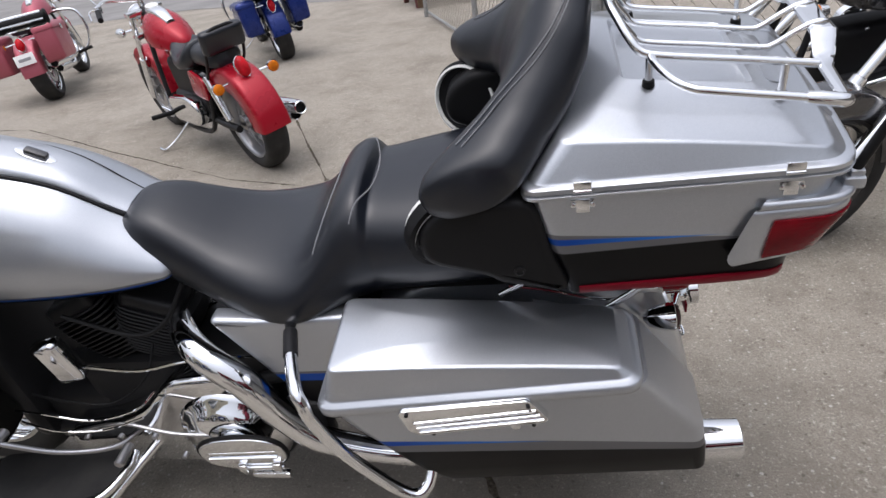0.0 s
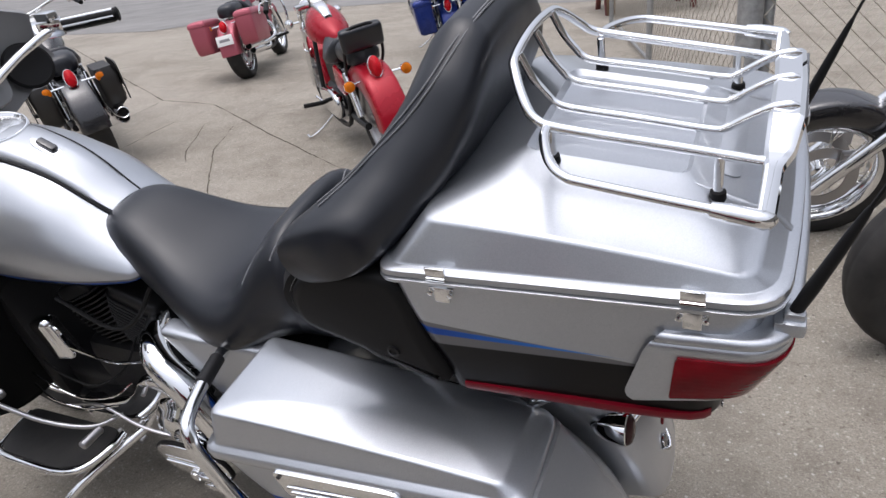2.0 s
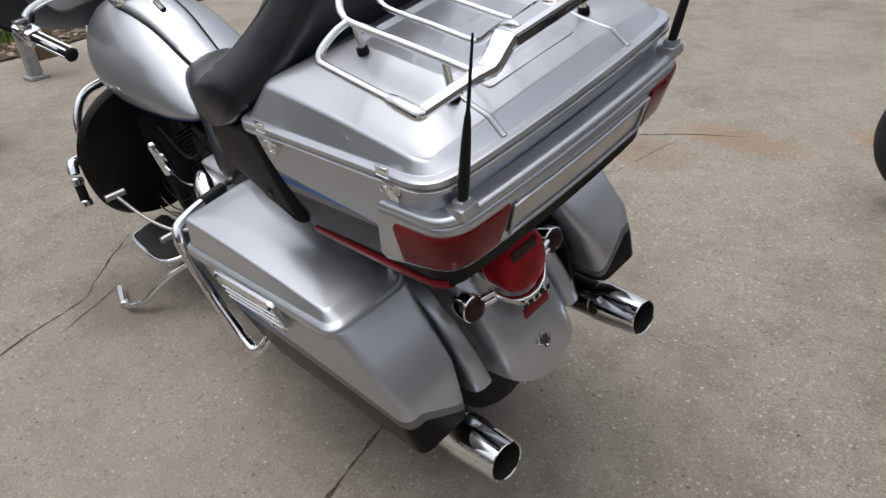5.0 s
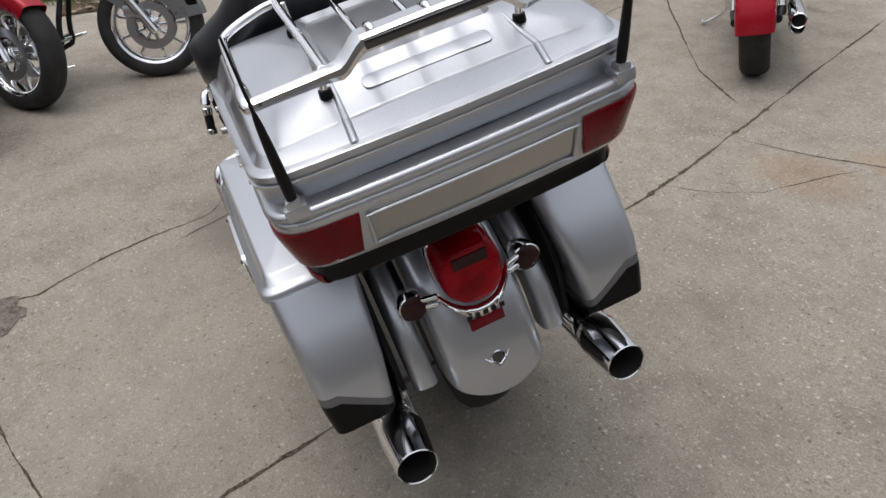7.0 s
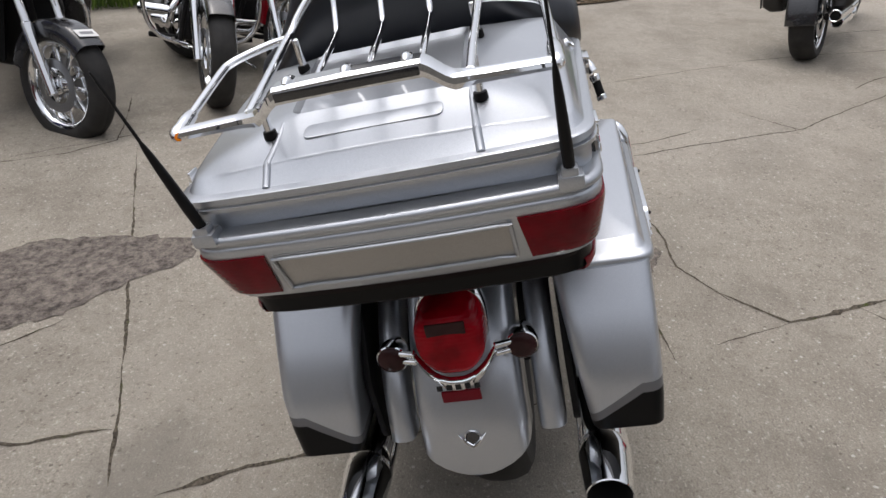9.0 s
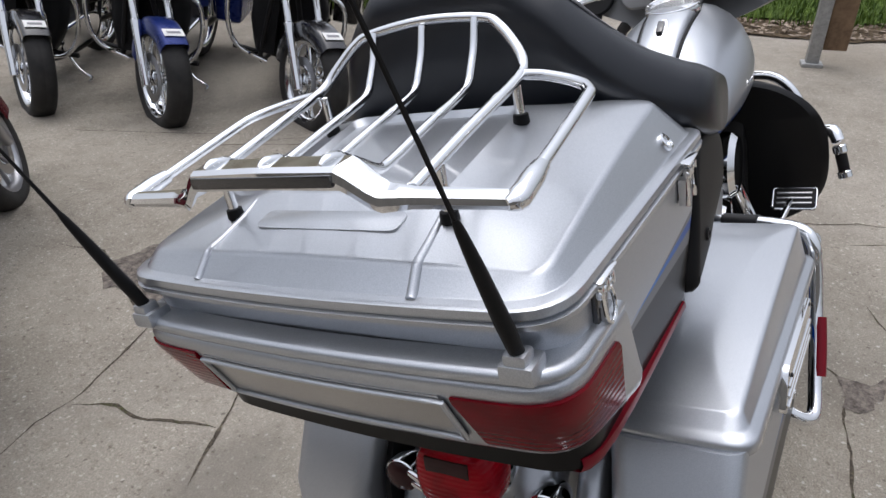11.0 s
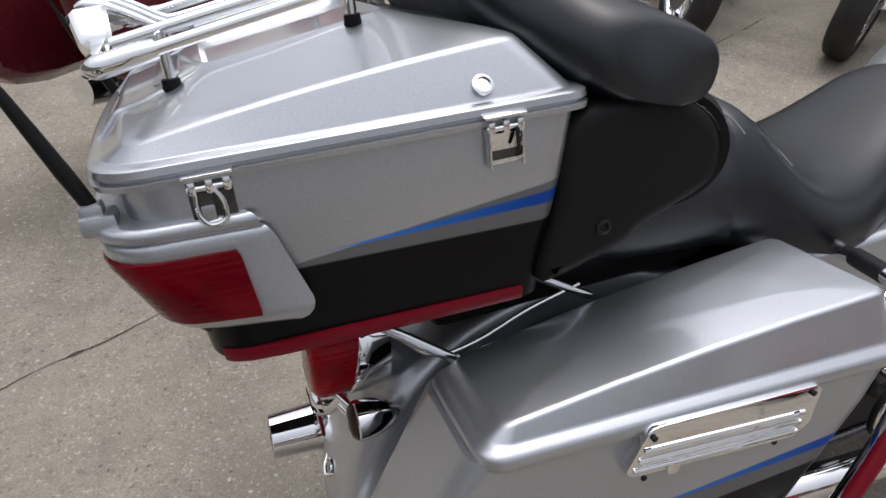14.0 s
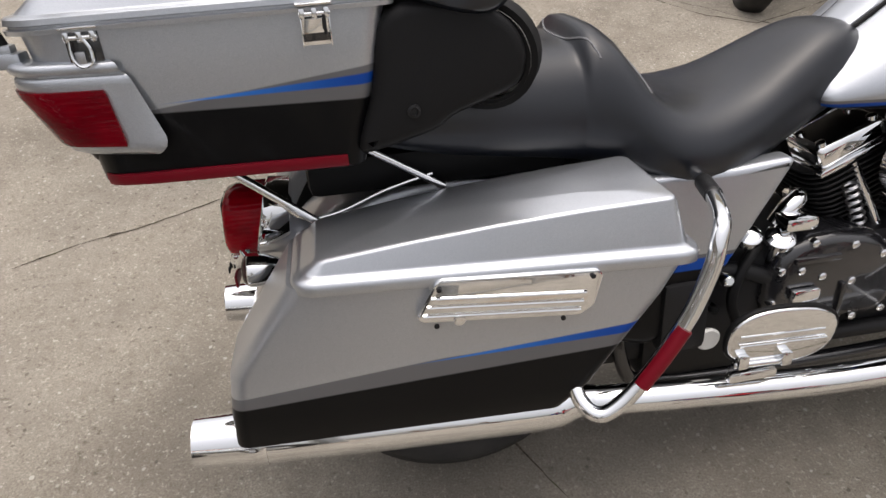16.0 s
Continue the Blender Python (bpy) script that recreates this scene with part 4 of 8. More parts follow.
for y in (-0.078, 0.0, 0.078):
    k = 1 - (y / 0.12) ** 2
    part("slat", tube([(0.955, y, 1.281), (0.942, y, 1.276), (0.925, y, 1.266), (0.905, y, 1.254), (0.885, y, 1.252), (0.80, y, 1.266), (0.715, y, 1.279), (0.690, y, 1.287), (0.678, y, 1.300), (0.660, y, 1.325), (0.645 + 0.002 * (1 - k), y, 1.357)], 0.0056, 10, 4), chrome, rack)
# the cast cross plate that ties the rails together behind
plate_rows = []
for y in np.linspace(-0.262, 0.262, 61):
    a = abs(y)
    hump, deep, xr, face = (float(np.interp(a, [0, 0.098, 0.128, 0.158, 0.262], v)) for v in (
        [0.032, 0.030, 0.003, -0.001, -0.005], [0.038, 0.038, 0.032, 0.020, 0.016], [0.993, 0.991, 0.984, 0.973, 0.968], [0.018, 0.018, 0.016, 0.012, 0.010]))
    z = 1.250 + hump
    plate_rows.append([V3(xr - deep, y, z - 0.006), V3(xr - deep - 0.001, y, z + 0.001), V3(xr - deep + 0.004, y, z + 0.005), V3(xr - 0.007, y, z + 0.004), V3(xr - 0.001, y, z),
                       V3(xr + 0.001, y, z - face * 0.5), V3(xr - 0.003, y, z - face), V3(xr - 0.010, y, z - face + 0.003), V3(xr - 0.011, y, z - 0.006)])
part("cross_plate", loft(plate_rows), chrome, rack, "cast chrome cross plate", sharp=30)
# black strip stands in for the dark reflection in the plate's rear face
part("inlay", rbox(0.9920, 0, 1.2725, 0.004, 0.188, 0.012, 0.0015), black_gloss, rack, "black strip standing in for a dark reflection")
for y in (-0.078, 0.0, 0.078):
    part("slat_socket", tube([(0.944, y, 1.277), (0.958, y, 1.283), (0.974, y, 1.286), (0.984, y, 1.284)], [0.0058, 0.0072, 0.0066, 0.003], 10, 3), chrome, rack)

# -- passenger backrest with wraparound wings --
rows = []
for y in np.linspace(-1, 1, 49):
    yy = math.copysign(abs(y) ** 0.85, y) * 0.318
    a = abs(yy)
    cx = float(np.interp(a, [0, 0.10, 0.16, 0.20, 0.24, 0.28, 0.31, 0.318], [0.532, 0.530, 0.515, 0.482, 0.445, 0.418, 0.405, 0.402]))
    cz = float(np.interp(a, [0, 0.10, 0.16, 0.20, 0.24, 0.28, 0.31, 0.318], [1.272, 1.270, 1.248, 1.218, 1.192, 1.176, 1.168, 1.166]))
    ax = float(np.interp(a, [0, 0.10, 0.16, 0.20, 0.24, 0.28, 0.31, 0.318], [0.060, 0.060, 0.070, 0.082, 0.088, 0.086, 0.078, 0.064]))
    az = float(np.interp(a, [0, 0.10, 0.16, 0.20, 0.24, 0.28, 0.31, 0.318], [0.146, 0.140, 0.108, 0.078, 0.052, 0.034, 0.025, 0.018]))
    th = float(np.interp(a, [0, 0.12, 0.20, 0.26, 0.30, 0.318], [0.052, 0.056, 0.056, 0.054, 0.050, 0.040]))
    A = V3(ax, 0, az)
    N = V3(-az, 0, ax).normalized() * th
    c = V3(cx, yy, cz)
    rows.append([c + A * (math.copysign(abs(math.cos(q)) ** 0.75, math.cos(q))) + N * (math.copysign(abs(math.sin(q)) ** 0.8, math.sin(q))) for q in (2 * math.pi * k / 28 for k in range(28))])
backrest = part("backrest", loft(rows), vinyl, bike, "black vinyl wraparound passenger backrest", sharp=60)
bk_tree = BVHTree.FromPolygons([v.co.copy() for v in backrest.data.vertices], [tuple(p.vertices) for p in backrest.data.polygons])
for off in (0.0, 0.012):
    seam = []
    for x, y, z in ((0.395, -0.262, 1.215), (0.425, -0.234, 1.240), (0.460, -0.207, 1.273), (0.510, -0.187, 1.317), (0.549, -0.163, 1.357), (0.575, -0.125, 1.392), (0.592, -0.077, 1.411), (0.596, 0, 1.416)):
        hit = bk_tree.find_nearest(V3(x + off * 0.7, y - off * min(1, -y / 0.1), z + off * 0.5))
        seam.append(hit[0] + hit[1] * 0.0006)
    seam += [V3(p.x, -p.y, p.z) for p in reversed(seam[:-1])]
    part("seam", tube(seam, 0.0015, 6, 4), thread, backrest)
# panels beneath the wings, bolted to the box front
pad_out = [(0.502, 1.128), (0.390, 1.130), (0.350, 1.115), (0.322, 1.092), (0.307, 1.060), (0.309, 1.028), (0.327, 1.006), (0.377, 0.988), (0.416, 0.974), (0.440, 0.958), (0.478, 0.947), (0.524, 0.936), (0.556, 0.940), (0.530, 1.02)]
sm_pad = [(p.x, p.y) for p in smooth_path([(x, z, 0) for x, z in pad_out], 4, closed=True)]


def side_pad():
    return slab(sm_pad, xz_plane(0.305), 0.11, 0.018, 3)


both("side_panel", side_pad, black_plastic, backrest, "black padded speaker pod")
for s in (1, -1):
    sm = axis_m((0.352, 0.228 * s, 1.052), (-0.45, -0.85 * s, 0.22))
    part("speaker_ring", lathe([(0.077, -0.03), (0.0815, 0.0), (0.081, 0.009), (0.076, 0.011), (0.0735, 0.002)], 36, sm, caps=False), white_face, backrest, "white speaker ring")
    part("speaker_rim", lathe([(0.070, -0.03), (0.087, -0.028), (0.088, -0.004), (0.080, 0.004)], 36, sm, caps=False), black_plastic, backrest)
    part("speaker_cone", lathe([(0.0745, 0.003), (0.034, -0.014), (0.024, -0.006), (0.0, -0.003)], 28, sm, caps=False), black_plastic, backrest)
for s in (1, -1):
    part("grommet", lathe([(0.010, 0), (0.010, 0.003), (0.006, 0.004), (0.005, 0.001)], 16, axis_m((0.474, 0.305 * s, 0.990), (0, s, 0))), black_metal, backrest)

# -- seat --
ST = [  # x, half width, top, bottom, crown
    (-0.440, 0.050, 0.955, 0.900, 0.010), (-0.425, 0.078, 0.985, 0.885, 0.016), (-0.380, 0.102, 1.004, 0.868, 0.022), (-0.320, 0.122, 0.996, 0.845, 0.022), (-0.250, 0.145, 0.962, 0.815, 0.018),
    (-0.170, 0.178, 0.922, 0.788, 0.010), (-0.080, 0.212, 0.903, 0.774, 0.004), (-0.010, 0.222, 0.912, 0.780, 0.006), (0.035, 0.212, 0.945, 0.792, 0.014), (0.070, 0.200, 0.990, 0.802, 0.020),
    (0.100, 0.190, 1.028, 0.812, 0.026), (0.130, 0.184, 1.048, 0.818, 0.028), (0.152, 0.182, 1.048, 0.824, 0.028), (0.166, 0.180, 1.030, 0.828, 0.024), (0.178, 0.182, 1.022, 0.832, 0.022), (0.230, 0.192, 1.026, 0.845, 0.022),
    (0.320, 0.205, 1.036, 0.862, 0.020), (0.420, 0.212, 1.045, 0.880, 0.016), (0.500, 0.212, 1.045, 0.900, 0.012), (0.540, 0.20, 1.03, 0.910, 0.010)]
sp = smooth_path([(a, b, c) for a, b, c, d, e in ST], 3)
sq = smooth_path([(a, d, e) for a, b, c, d, e in ST], 3)
rows = []
for (x, w, top), (_, bot, crown) in zip(sp, sq):
    h = (top - bot)
    prof = [(0.0, 1.0), (0.30, 0.995), (0.55, 0.965), (0.72, 0.91), (0.84, 0.82), (0.93, 0.68), (0.985, 0.50), (1.0, 0.32), (0.985, 0.15), (0.94, 0.03), (0.88, 0.0), (0.5, -0.02)]
    right = [V3(x, w * u, bot + h * v) for u, v in prof]
    rows.append(right + [V3(x, -p.y, p.z) for p in reversed(right[1:])])
seat_bm = loft(rows)
seat_tree = BVHTree.FromBMesh(seat_bm)
seat = part("seat", seat_bm, vinyl, bike, "black vinyl two-up seat with a raised bolster", sharp=60)
for x, w in ((0.085, 0.19), (0.176, 0.182)):
    pts = []
    for y in np.linspace(-w * 0.86, w * 0.86, 21):
        hit = seat_tree.ray_cast(V3(x - 0.05 * (y / w) ** 2, y, 1.4), V3(0, 0, -1))
        if hit[0]:
            pts.append(hit[0])
    part("seam", tube(pts, 0.0022, 6, 2), thread, seat)
# -- saddlebags --
def bag_plan(x0, x1, yi, yo, r, taper, z, slope):
    c = rounded([(x0, yi), (x1, yi + 0.01), (x1, yo - taper), (x0, yo)], r, 6)
    out = []
    for i, p in enumerate(c):
        out.append(p)
        if i % 7 == 6:
            q = c[(i + 1) % len(c)]
            out += [tuple(Vector(p).lerp(Vector(q), t)) for t in (0.25, 0.5, 0.75)]
    return [V3(x, y, z + slope * (x - 0.45)) for x, y in out]


def bag_body():
    return loft([
        bag_plan(0.295, 0.790, 0.230, 0.378, 0.02, 0.020, 0.474, 0.00), bag_plan(0.268, 0.816, 0.224, 0.392, 0.028, 0.022, 0.484, 0.005),
        bag_plan(0.225, 0.812, 0.217, 0.402, 0.03, 0.028, 0.535, 0.03), bag_plan(0.180, 0.800, 0.207, 0.409, 0.03, 0.034, 0.61, 0.035),
        bag_plan(0.118, 0.738, 0.196, 0.414, 0.03, 0.034, 0.70, 0.025), bag_plan(0.084, 0.690, 0.187, 0.416, 0.03, 0.034, 0.765, 0.025)])


def bag_top(x0, x1, yi, yo, r, rise):
    """A ring of the lid's top, which bows along its length and falls to the back."""
    return [V3(p.x, p.y, 0.832 - 0.080 * (p.x - 0.37) - 0.10 * (p.x - 0.37) ** 2 + rise) for p in bag_plan(x0, x1, yi, yo, r, 0.028, 0, 0)]


def bag_lid():
    return loft([
        bag_plan(0.074, 0.676, 0.185, 0.421, 0.038, 0.034, 0.752, 0.025), bag_plan(0.067, 0.682, 0.182, 0.427, 0.040, 0.034, 0.756, 0.025),
        bag_plan(0.066, 0.683, 0.182, 0.427, 0.040, 0.034, 0.769, 0.025), bag_plan(0.070, 0.679, 0.184, 0.423, 0.038, 0.034, 0.776, 0.025),
        bag_plan(0.080, 0.668, 0.188, 0.414, 0.03, 0.034, 0.779, 0.025), bag_plan(0.084, 0.664, 0.190, 0.411, 0.03, 0.034, 0.784, 0.02),
        bag_top(0.104, 0.6480, 0.198, 0.399, 0.020, -0.0040), bag_top(0.1075, 0.6445, 0.2015, 0.3955, 0.019, -0.0005), bag_top(0.1130, 0.6390, 0.2070, 0.3900, 0.018, 0.0010),
        bag_top(0.160, 0.590, 0.235, 0.360, 0.014, 0.0050), bag_top(0.22, 0.53, 0.252, 0.342, 0.012, 0.0072), bag_top(0.30, 0.45, 0.272, 0.328, 0.008, 0.0080)])


def cover_plate(z0=0.0):
    out = [(0.262, 0.685), (0.500, 0.702), (0.508, 0.712), (0.478, 0.764), (0.468, 0.770), (0.235, 0.760), (0.228, 0.752), (0.240, 0.700)]
    return slab(rounded(out, 0.006), Matrix(((1, 0, 0, 0), (-0.055, 0, -1, 0.4395), (0, 1, 0, 0), (0, 0, 0, 1))), 0.020, 0.004)


def bag_rib(k):
    z = 0.697 + k * 0.014
    a, b = V3(0.262 - 0.004 * k, 0.426, z), V3(0.498 - 0.007 * k, 0.413, z + 0.017)
    return tube([a, a.lerp(b, 0.5), b], 0.0032, 8, 2)


for s in (1, -1):
    flip = (lambda b: b) if s > 0 else mirror_y
    bag = part("saddlebag", flip(bag_body()), bag_paint, bike, "silver hard saddlebag with blue and black graphics", sharp=45)
    flat_faces(bag, part("bag_lid", flip(bag_lid()), silver, bag, sharp=62))
    part("cover_plate", flip(cover_plate()), chrome, bag, "ribbed chrome cover plate")
    for k in range(3):
        part("plate_rib", flip(bag_rib(k)), chrome, bag)
    part("lid_lock", flip(lathe([(0.009, 0), (0.009, 0.006), (0.006, 0.007)], 16, axis_m((0.445, 0.4135, 0.703), (0, 1, 0)))), chrome, bag)
    for x, z, y in ((0.472, 0.757, 0.4145), (0.245, 0.752, 0.427), (0.285, 0.678, 0.414), (0.478, 0.690, 0.405)):
        part("bolt", flip(lathe([(0.004, 0), (0.004, 0.003), (0.002, 0.004)], 10, axis_m((x, y, z), (0, 1, 0)))), black_metal, bag)

# -- saddlebag guard rails --
def guard():
    return tube([(-0.040, 0.170, 0.790), (-0.034, 0.200, 0.788), (-0.004, 0.300, 0.800), (0.030, 0.392, 0.800), (0.046, 0.418, 0.775), (0.056, 0.424, 0.730), (0.092, 0.428, 0.640), (0.160, 0.432, 0.540),
                 (0.205, 0.434, 0.497), (0.232, 0.428, 0.490), (0.250, 0.405, 0.505), (0.256, 0.360, 0.540), (0.256, 0.300, 0.560)], 0.0135, 14, 5)


def guard_red():
    return tube([(0.094, 0.434, 0.637), (0.125, 0.437, 0.590), (0.160, 0.438, 0.541)], 0.0132, 12, 4)


for s in (1, -1):
    flip = (lambda b: b) if s > 0 else mirror_y
    g = part("guard_rail", flip(guard()), chrome, bike, "chrome saddlebag guard rail")
    part("sleeve", flip(rod((-0.022, 0.240, 0.795), (0.002, 0.318, 0.802), 0.0155, 14)), black_metal, g)
    if s > 0:
        part("reflector", flip(guard_red()), red_strip_m, g, "red reflector sleeve")

# -- rear wheel, fender, tail lamp --
RW = V3(0.40, 0, 0.375)


def wheel(parent, c, r, w, rim_m, spokes=10, tyre_label=""):
    m = axis_m(c, (0, 1, 0))
    h = w / 2
    prof = [(r * 0.70, -h * 0.72), (r * 0.76, -h * 0.95), (r * 0.88, -h), (r * 0.955, -h * 0.80), (r * 0.99, -h * 0.42), (r, 0), (r * 0.99, h * 0.42), (r * 0.955, h * 0.80), (r * 0.88, h), (r * 0.76, h * 0.95), (r * 0.70, h * 0.72)]
    tyre = part("tyre", lathe(prof, 48, m, caps=False), rubber, parent)
    rim = lathe([(r * 0.70, -h * 0.75), (r * 0.66, -h * 0.72), (r * 0.62, -h * 0.3), (r * 0.62, h * 0.3), (r * 0.66, h * 0.72), (r * 0.70, h * 0.75)], 40, m, caps=False)
    lathe([(r * 0.06, -h * 0.8), (r * 0.13, -h * 0.75), (r * 0.13, h * 0.75), (r * 0.06, h * 0.8)], 20, m, bm=rim)
    part("rim", rim, rim_m, parent)
    sp_bm = None
    for k in range(spokes):
        q = 2 * math.pi * k / spokes
        sp_bm = rbox(r * 0.38, 0, 0, r * 0.52, w * 0.10, r * 0.055, 0.004, m @ Matrix.Rotation(q, 4, 'Z') @ Matrix.Rotation(radians(90), 4, 'X'), bm=sp_bm)
    part("spokes", sp_bm, rim_m, parent)
    part("brake_disc", lathe([(r * 0.20, h * 0.55), (r * 0.46, h * 0.55), (r * 0.46, h * 0.62), (r * 0.20, h * 0.62)], 32, m, caps=False), steel, parent)
    return tyre


wheel(bike, RW + V3(0, 0, -0.012), 0.308, 0.15, chrome)


def fender_arc(c, R, a0, a1, hw, drop, n=26, thick=0.004, lift=0.0):
    """A mudguard: angles from straight aft, positive upward; a rounded cross-section."""
    rows = []
    prof = [(-1.0, -drop), (-0.985, -drop * 0.55), (-0.965, -drop * 0.3), (-0.93, -0.018), (-0.87, -0.010), (-0.78, -0.004), (-0.6, -0.001), (-0.4, 0.0), (-0.2, 0.001)]
    prof = prof + [(0, 0.001)] + [(-u, v) for u, v in reversed(prof)]
    for i in range(n):
        def at(u, v, w):
            q = a0 + lift * u * u + (a1 - a0 - lift * u * u) * i / (n - 1)
            return c + V3(math.cos(q), 0, math.sin(q)) * (R + v) + V3(0, u * w, 0)
        rows.append([at(u, v, hw) for u, v in prof] + [at(u, v - thick, hw - thick) for u, v in reversed(prof)])
    return loft(rows)


fender = part("rear_fender", fender_arc(RW, 0.440, radians(5.3), radians(128), 0.113, 0.11, 30, lift=radians(7.5)), silver, bike, "silver rear fender", sharp=50)
emb = RW + V3(math.cos(radians(17)), 0, math.sin(radians(17))) * 0.4415
em = axis_m(emb, (math.cos(radians(17)), 0, math.sin(radians(17))))
badge = lathe([(0.0145, 0), (0.0145, 0.003), (0.0125, 0.005), (0.0, 0.0055)], 22, em)
part("badge_disc", badge, black_gloss, fender)
part("badge_rim", lathe([(0.0145, 0), (0.0170, 0.001), (0.0165, 0.0035), (0.0140, 0.0045)], 22, em, caps=False), chrome, fender)
up_ = V3(-math.sin(radians(17)), 0, math.cos(radians(17)))
out_ = V3(math.cos(radians(17)), 0, math.sin(radians(17)))
vb = None
for s in (1, -1):
    vb = tube([emb - up_ * 0.017 + out_ * 0.006, emb + V3(0, 0.013 * s, 0) - up_ * 0.007 + out_ * 0.006, emb + V3(0, 0.027 * s, 0) + up_ * 0.007 + out_ * 0.001], [0.0036, 0.0034, 0.0012], 8, 4, bm=vb)
part("badge_wings", vb, chrome, fender, "small chrome V badge")


def filler():
    rows = []
    for q in np.linspace(radians(14), radians(78), 14):
        d = V3(math.cos(q), 0, math.sin(q))
        c = RW + d * 0.385
        rows.append([c + V3(0, y, 0) + d * k for y, k in ((0.131, -0.05), (0.131, -0.004), (0.136, 0.009), (0.147, 0.014), (0.166, 0.013), (0.179, 0.006), (0.184, -0.006), (0.185, -0.05))])
    return loft(rows, closed=True)


both("fender_extension", filler, silver, bike, sharp=50)
# black plates added to darken the gap between fender and bags
both("bag_bracket", lambda: slab(rounded([(0.28, 0.50), (0.60, 0.42), (0.745, 0.44), (0.745, 0.60), (0.66, 0.74), (0.28, 0.74)], 0.03), xz_plane(0.212), 0.014, 0.003), black_plastic, bike)
# tail lamp on its chrome plinth
def lamp_ring(x, g, lean):
    """An outline of the lamp, broad and square-shouldered, that narrows below."""
    out = []
    for k in range(36):
        q = 2 * math.pi * k / 36
        u, w = (math.copysign(abs(v) ** 0.72, v) for v in (math.cos(q), math.sin(q)))
        y = u * 0.068 * g * (1.0 if w > 0 else 1.0 - 0.22 * w * w)
        out.append(V3(x + lean * w * 0.08 * g, y, 0.731 + w * 0.070 * g))
    return out


tail = part("tail_lamp", loft([lamp_ring(0.70, 0.98, -0.10), lamp_ring(0.735, 1.03, -0.24), lamp_ring(0.752, 1.04, -0.24), lamp_ring(0.756, 1.0, -0.24)]), chrome, bike, "tail lamp on a chrome plinth")
part("lens", loft([lamp_ring(0.755, 0.98, -0.24), lamp_ring(0.775, 0.99, -0.20), lamp_ring(0.803, 0.96, -0.12), lamp_ring(0.816, 0.90, -0.08), lamp_ring(0.822, 0.78, -0.08), lamp_ring(0.825, 0.5, -0.08), lamp_ring(0.826, 0.2, -0.08)]), tail_red, tail, "broad ribbed red tail lamp lens", sharp=60)
part("lens_window", rbox(0, 0, 0, 0.006, 0.074, 0.026, 0.003, Matrix.Translation((0.8190, 0, 0.768)) @ Matrix.Rotation(radians(-5), 4, 'Y')), smoke_lens, tail, "dark reflector window")
bar_rows = []
for y in np.linspace(-0.080, 0.080, 33):
    k = abs(y) / 0.080
    zc, hh, xc = 0.642 + 0.052 * k ** 2.4, 0.0135 - 0.005 * k, 0.828 - 0.038 * k ** 2
    bar_rows.append([V3(xc - 0.012, y, zc - hh), V3(xc - 0.002, y, zc - hh * 1.02), V3(xc + 0.003, y, zc - hh * 0.6), V3(xc + 0.003, y, zc + hh * 0.6), V3(xc - 0.002, y, zc + hh), V3(xc - 0.012, y, zc + hh)])
sig_bar = part("signal_bar", loft(bar_rows), chrome, bike, "chrome turn signal bar", sharp=50)
for k in range(5):
    part("bar_slot", rbox(0.8312, -0.036 + 0.018 * k, 0.6425, 0.002, 0.011, 0.012, 0.0008), dark, sig_bar)
for s in (1, -1):
    for dz in (0.006, -0.012):
        part("signal_stalk", rod((0.792, 0.076 * s, 0.692 + dz), (0.776, 0.118 * s, 0.688 + dz), 0.0065, 10), chrome, sig_bar)
part("plate_reflector", rbox(0.823, 0, 0.614, 0.006, 0.076, 0.026, 0.003), red_strip_m, sig_bar, "small red reflector")
for s in (1, -1):
    c = V3(0.768, 0.127 * s, 0.682)
    sg = part("turn_signal", lathe([(0.006, -0.055), (0.020, -0.042), (0.028, -0.020), (0.031, 0.0), (0.031, 0.010), (0.029, 0.012)], 24, axis_m(c, (1, 0, 0.05))), chrome, bike, "chrome bullet turn signal")
    part("signal_lens", lathe([(0.028, 0.008), (0.028, 0.014), (0.022, 0.020), (0.010, 0.023)], 24, axis_m(c, (1, 0, 0.05))), smoke_lens, sg, "smoked signal lens")

# chrome struts beneath the box and a support frame
def strut():
    return rod((0.79, 0.20, 0.922), (0.63, 0.195, 0.782), 0.0075, 12)


both("box_strut", strut, chrome, bike)
both("box_strut", lambda: rod((0.555, 0.20, 0.915), (0.42, 0.185, 0.822), 0.0065, 12), chrome, bike)
both("trim_wire", lambda: tube([(0.70, 0.165, 0.82), (0.66, 0.175, 0.790), (0.60, 0.180, 0.797), (0.52, 0.185, 0.828), (0.44, 0.19, 0.850)], 0.003, 8, 4), chrome, bike)
part("under_seat_frame", rbox(0.42, 0, 0.845, 0.46, 0.30, 0.07, 0.02), black_plastic, bike)

# -- exhaust --
def muffler():
    return tube([(0.16, 0.250, 0.362), (0.20, 0.250, 0.365), (0.235, 0.250, 0.367), (0.30, 0.250, 0.371), (0.60, 0.250, 0.390), (0.80, 0.249, 0.404)], [0.030, 0.034, 0.046, 0.050, 0.051, 0.050], 24, 3)


def tip():
    a, b = V3(0.785, 0.249, 0.403), V3(0.915, 0.247, 0.412)
    L = (b - a).length
    return lathe([(0.051, 0), (0.0525, 0.004), (0.0525, 0.030), (0.050, 0.05), (0.0455, L - 0.002), (0.0435, L), (0.0415, L - 0.002), (0.0415, L - 0.006)], 28, axis_m(a, b - a), caps=False)


def tip_hole():
    a, b = V3(0.785, 0.249, 0.403), V3(0.915, 0.247, 0.412)
    return lathe([(0.0412, 0.126), (0.0408, 0.10), (0.0405, 0.05), (0.0, 0.0505)], 28, axis_m(a, b - a), caps=False)


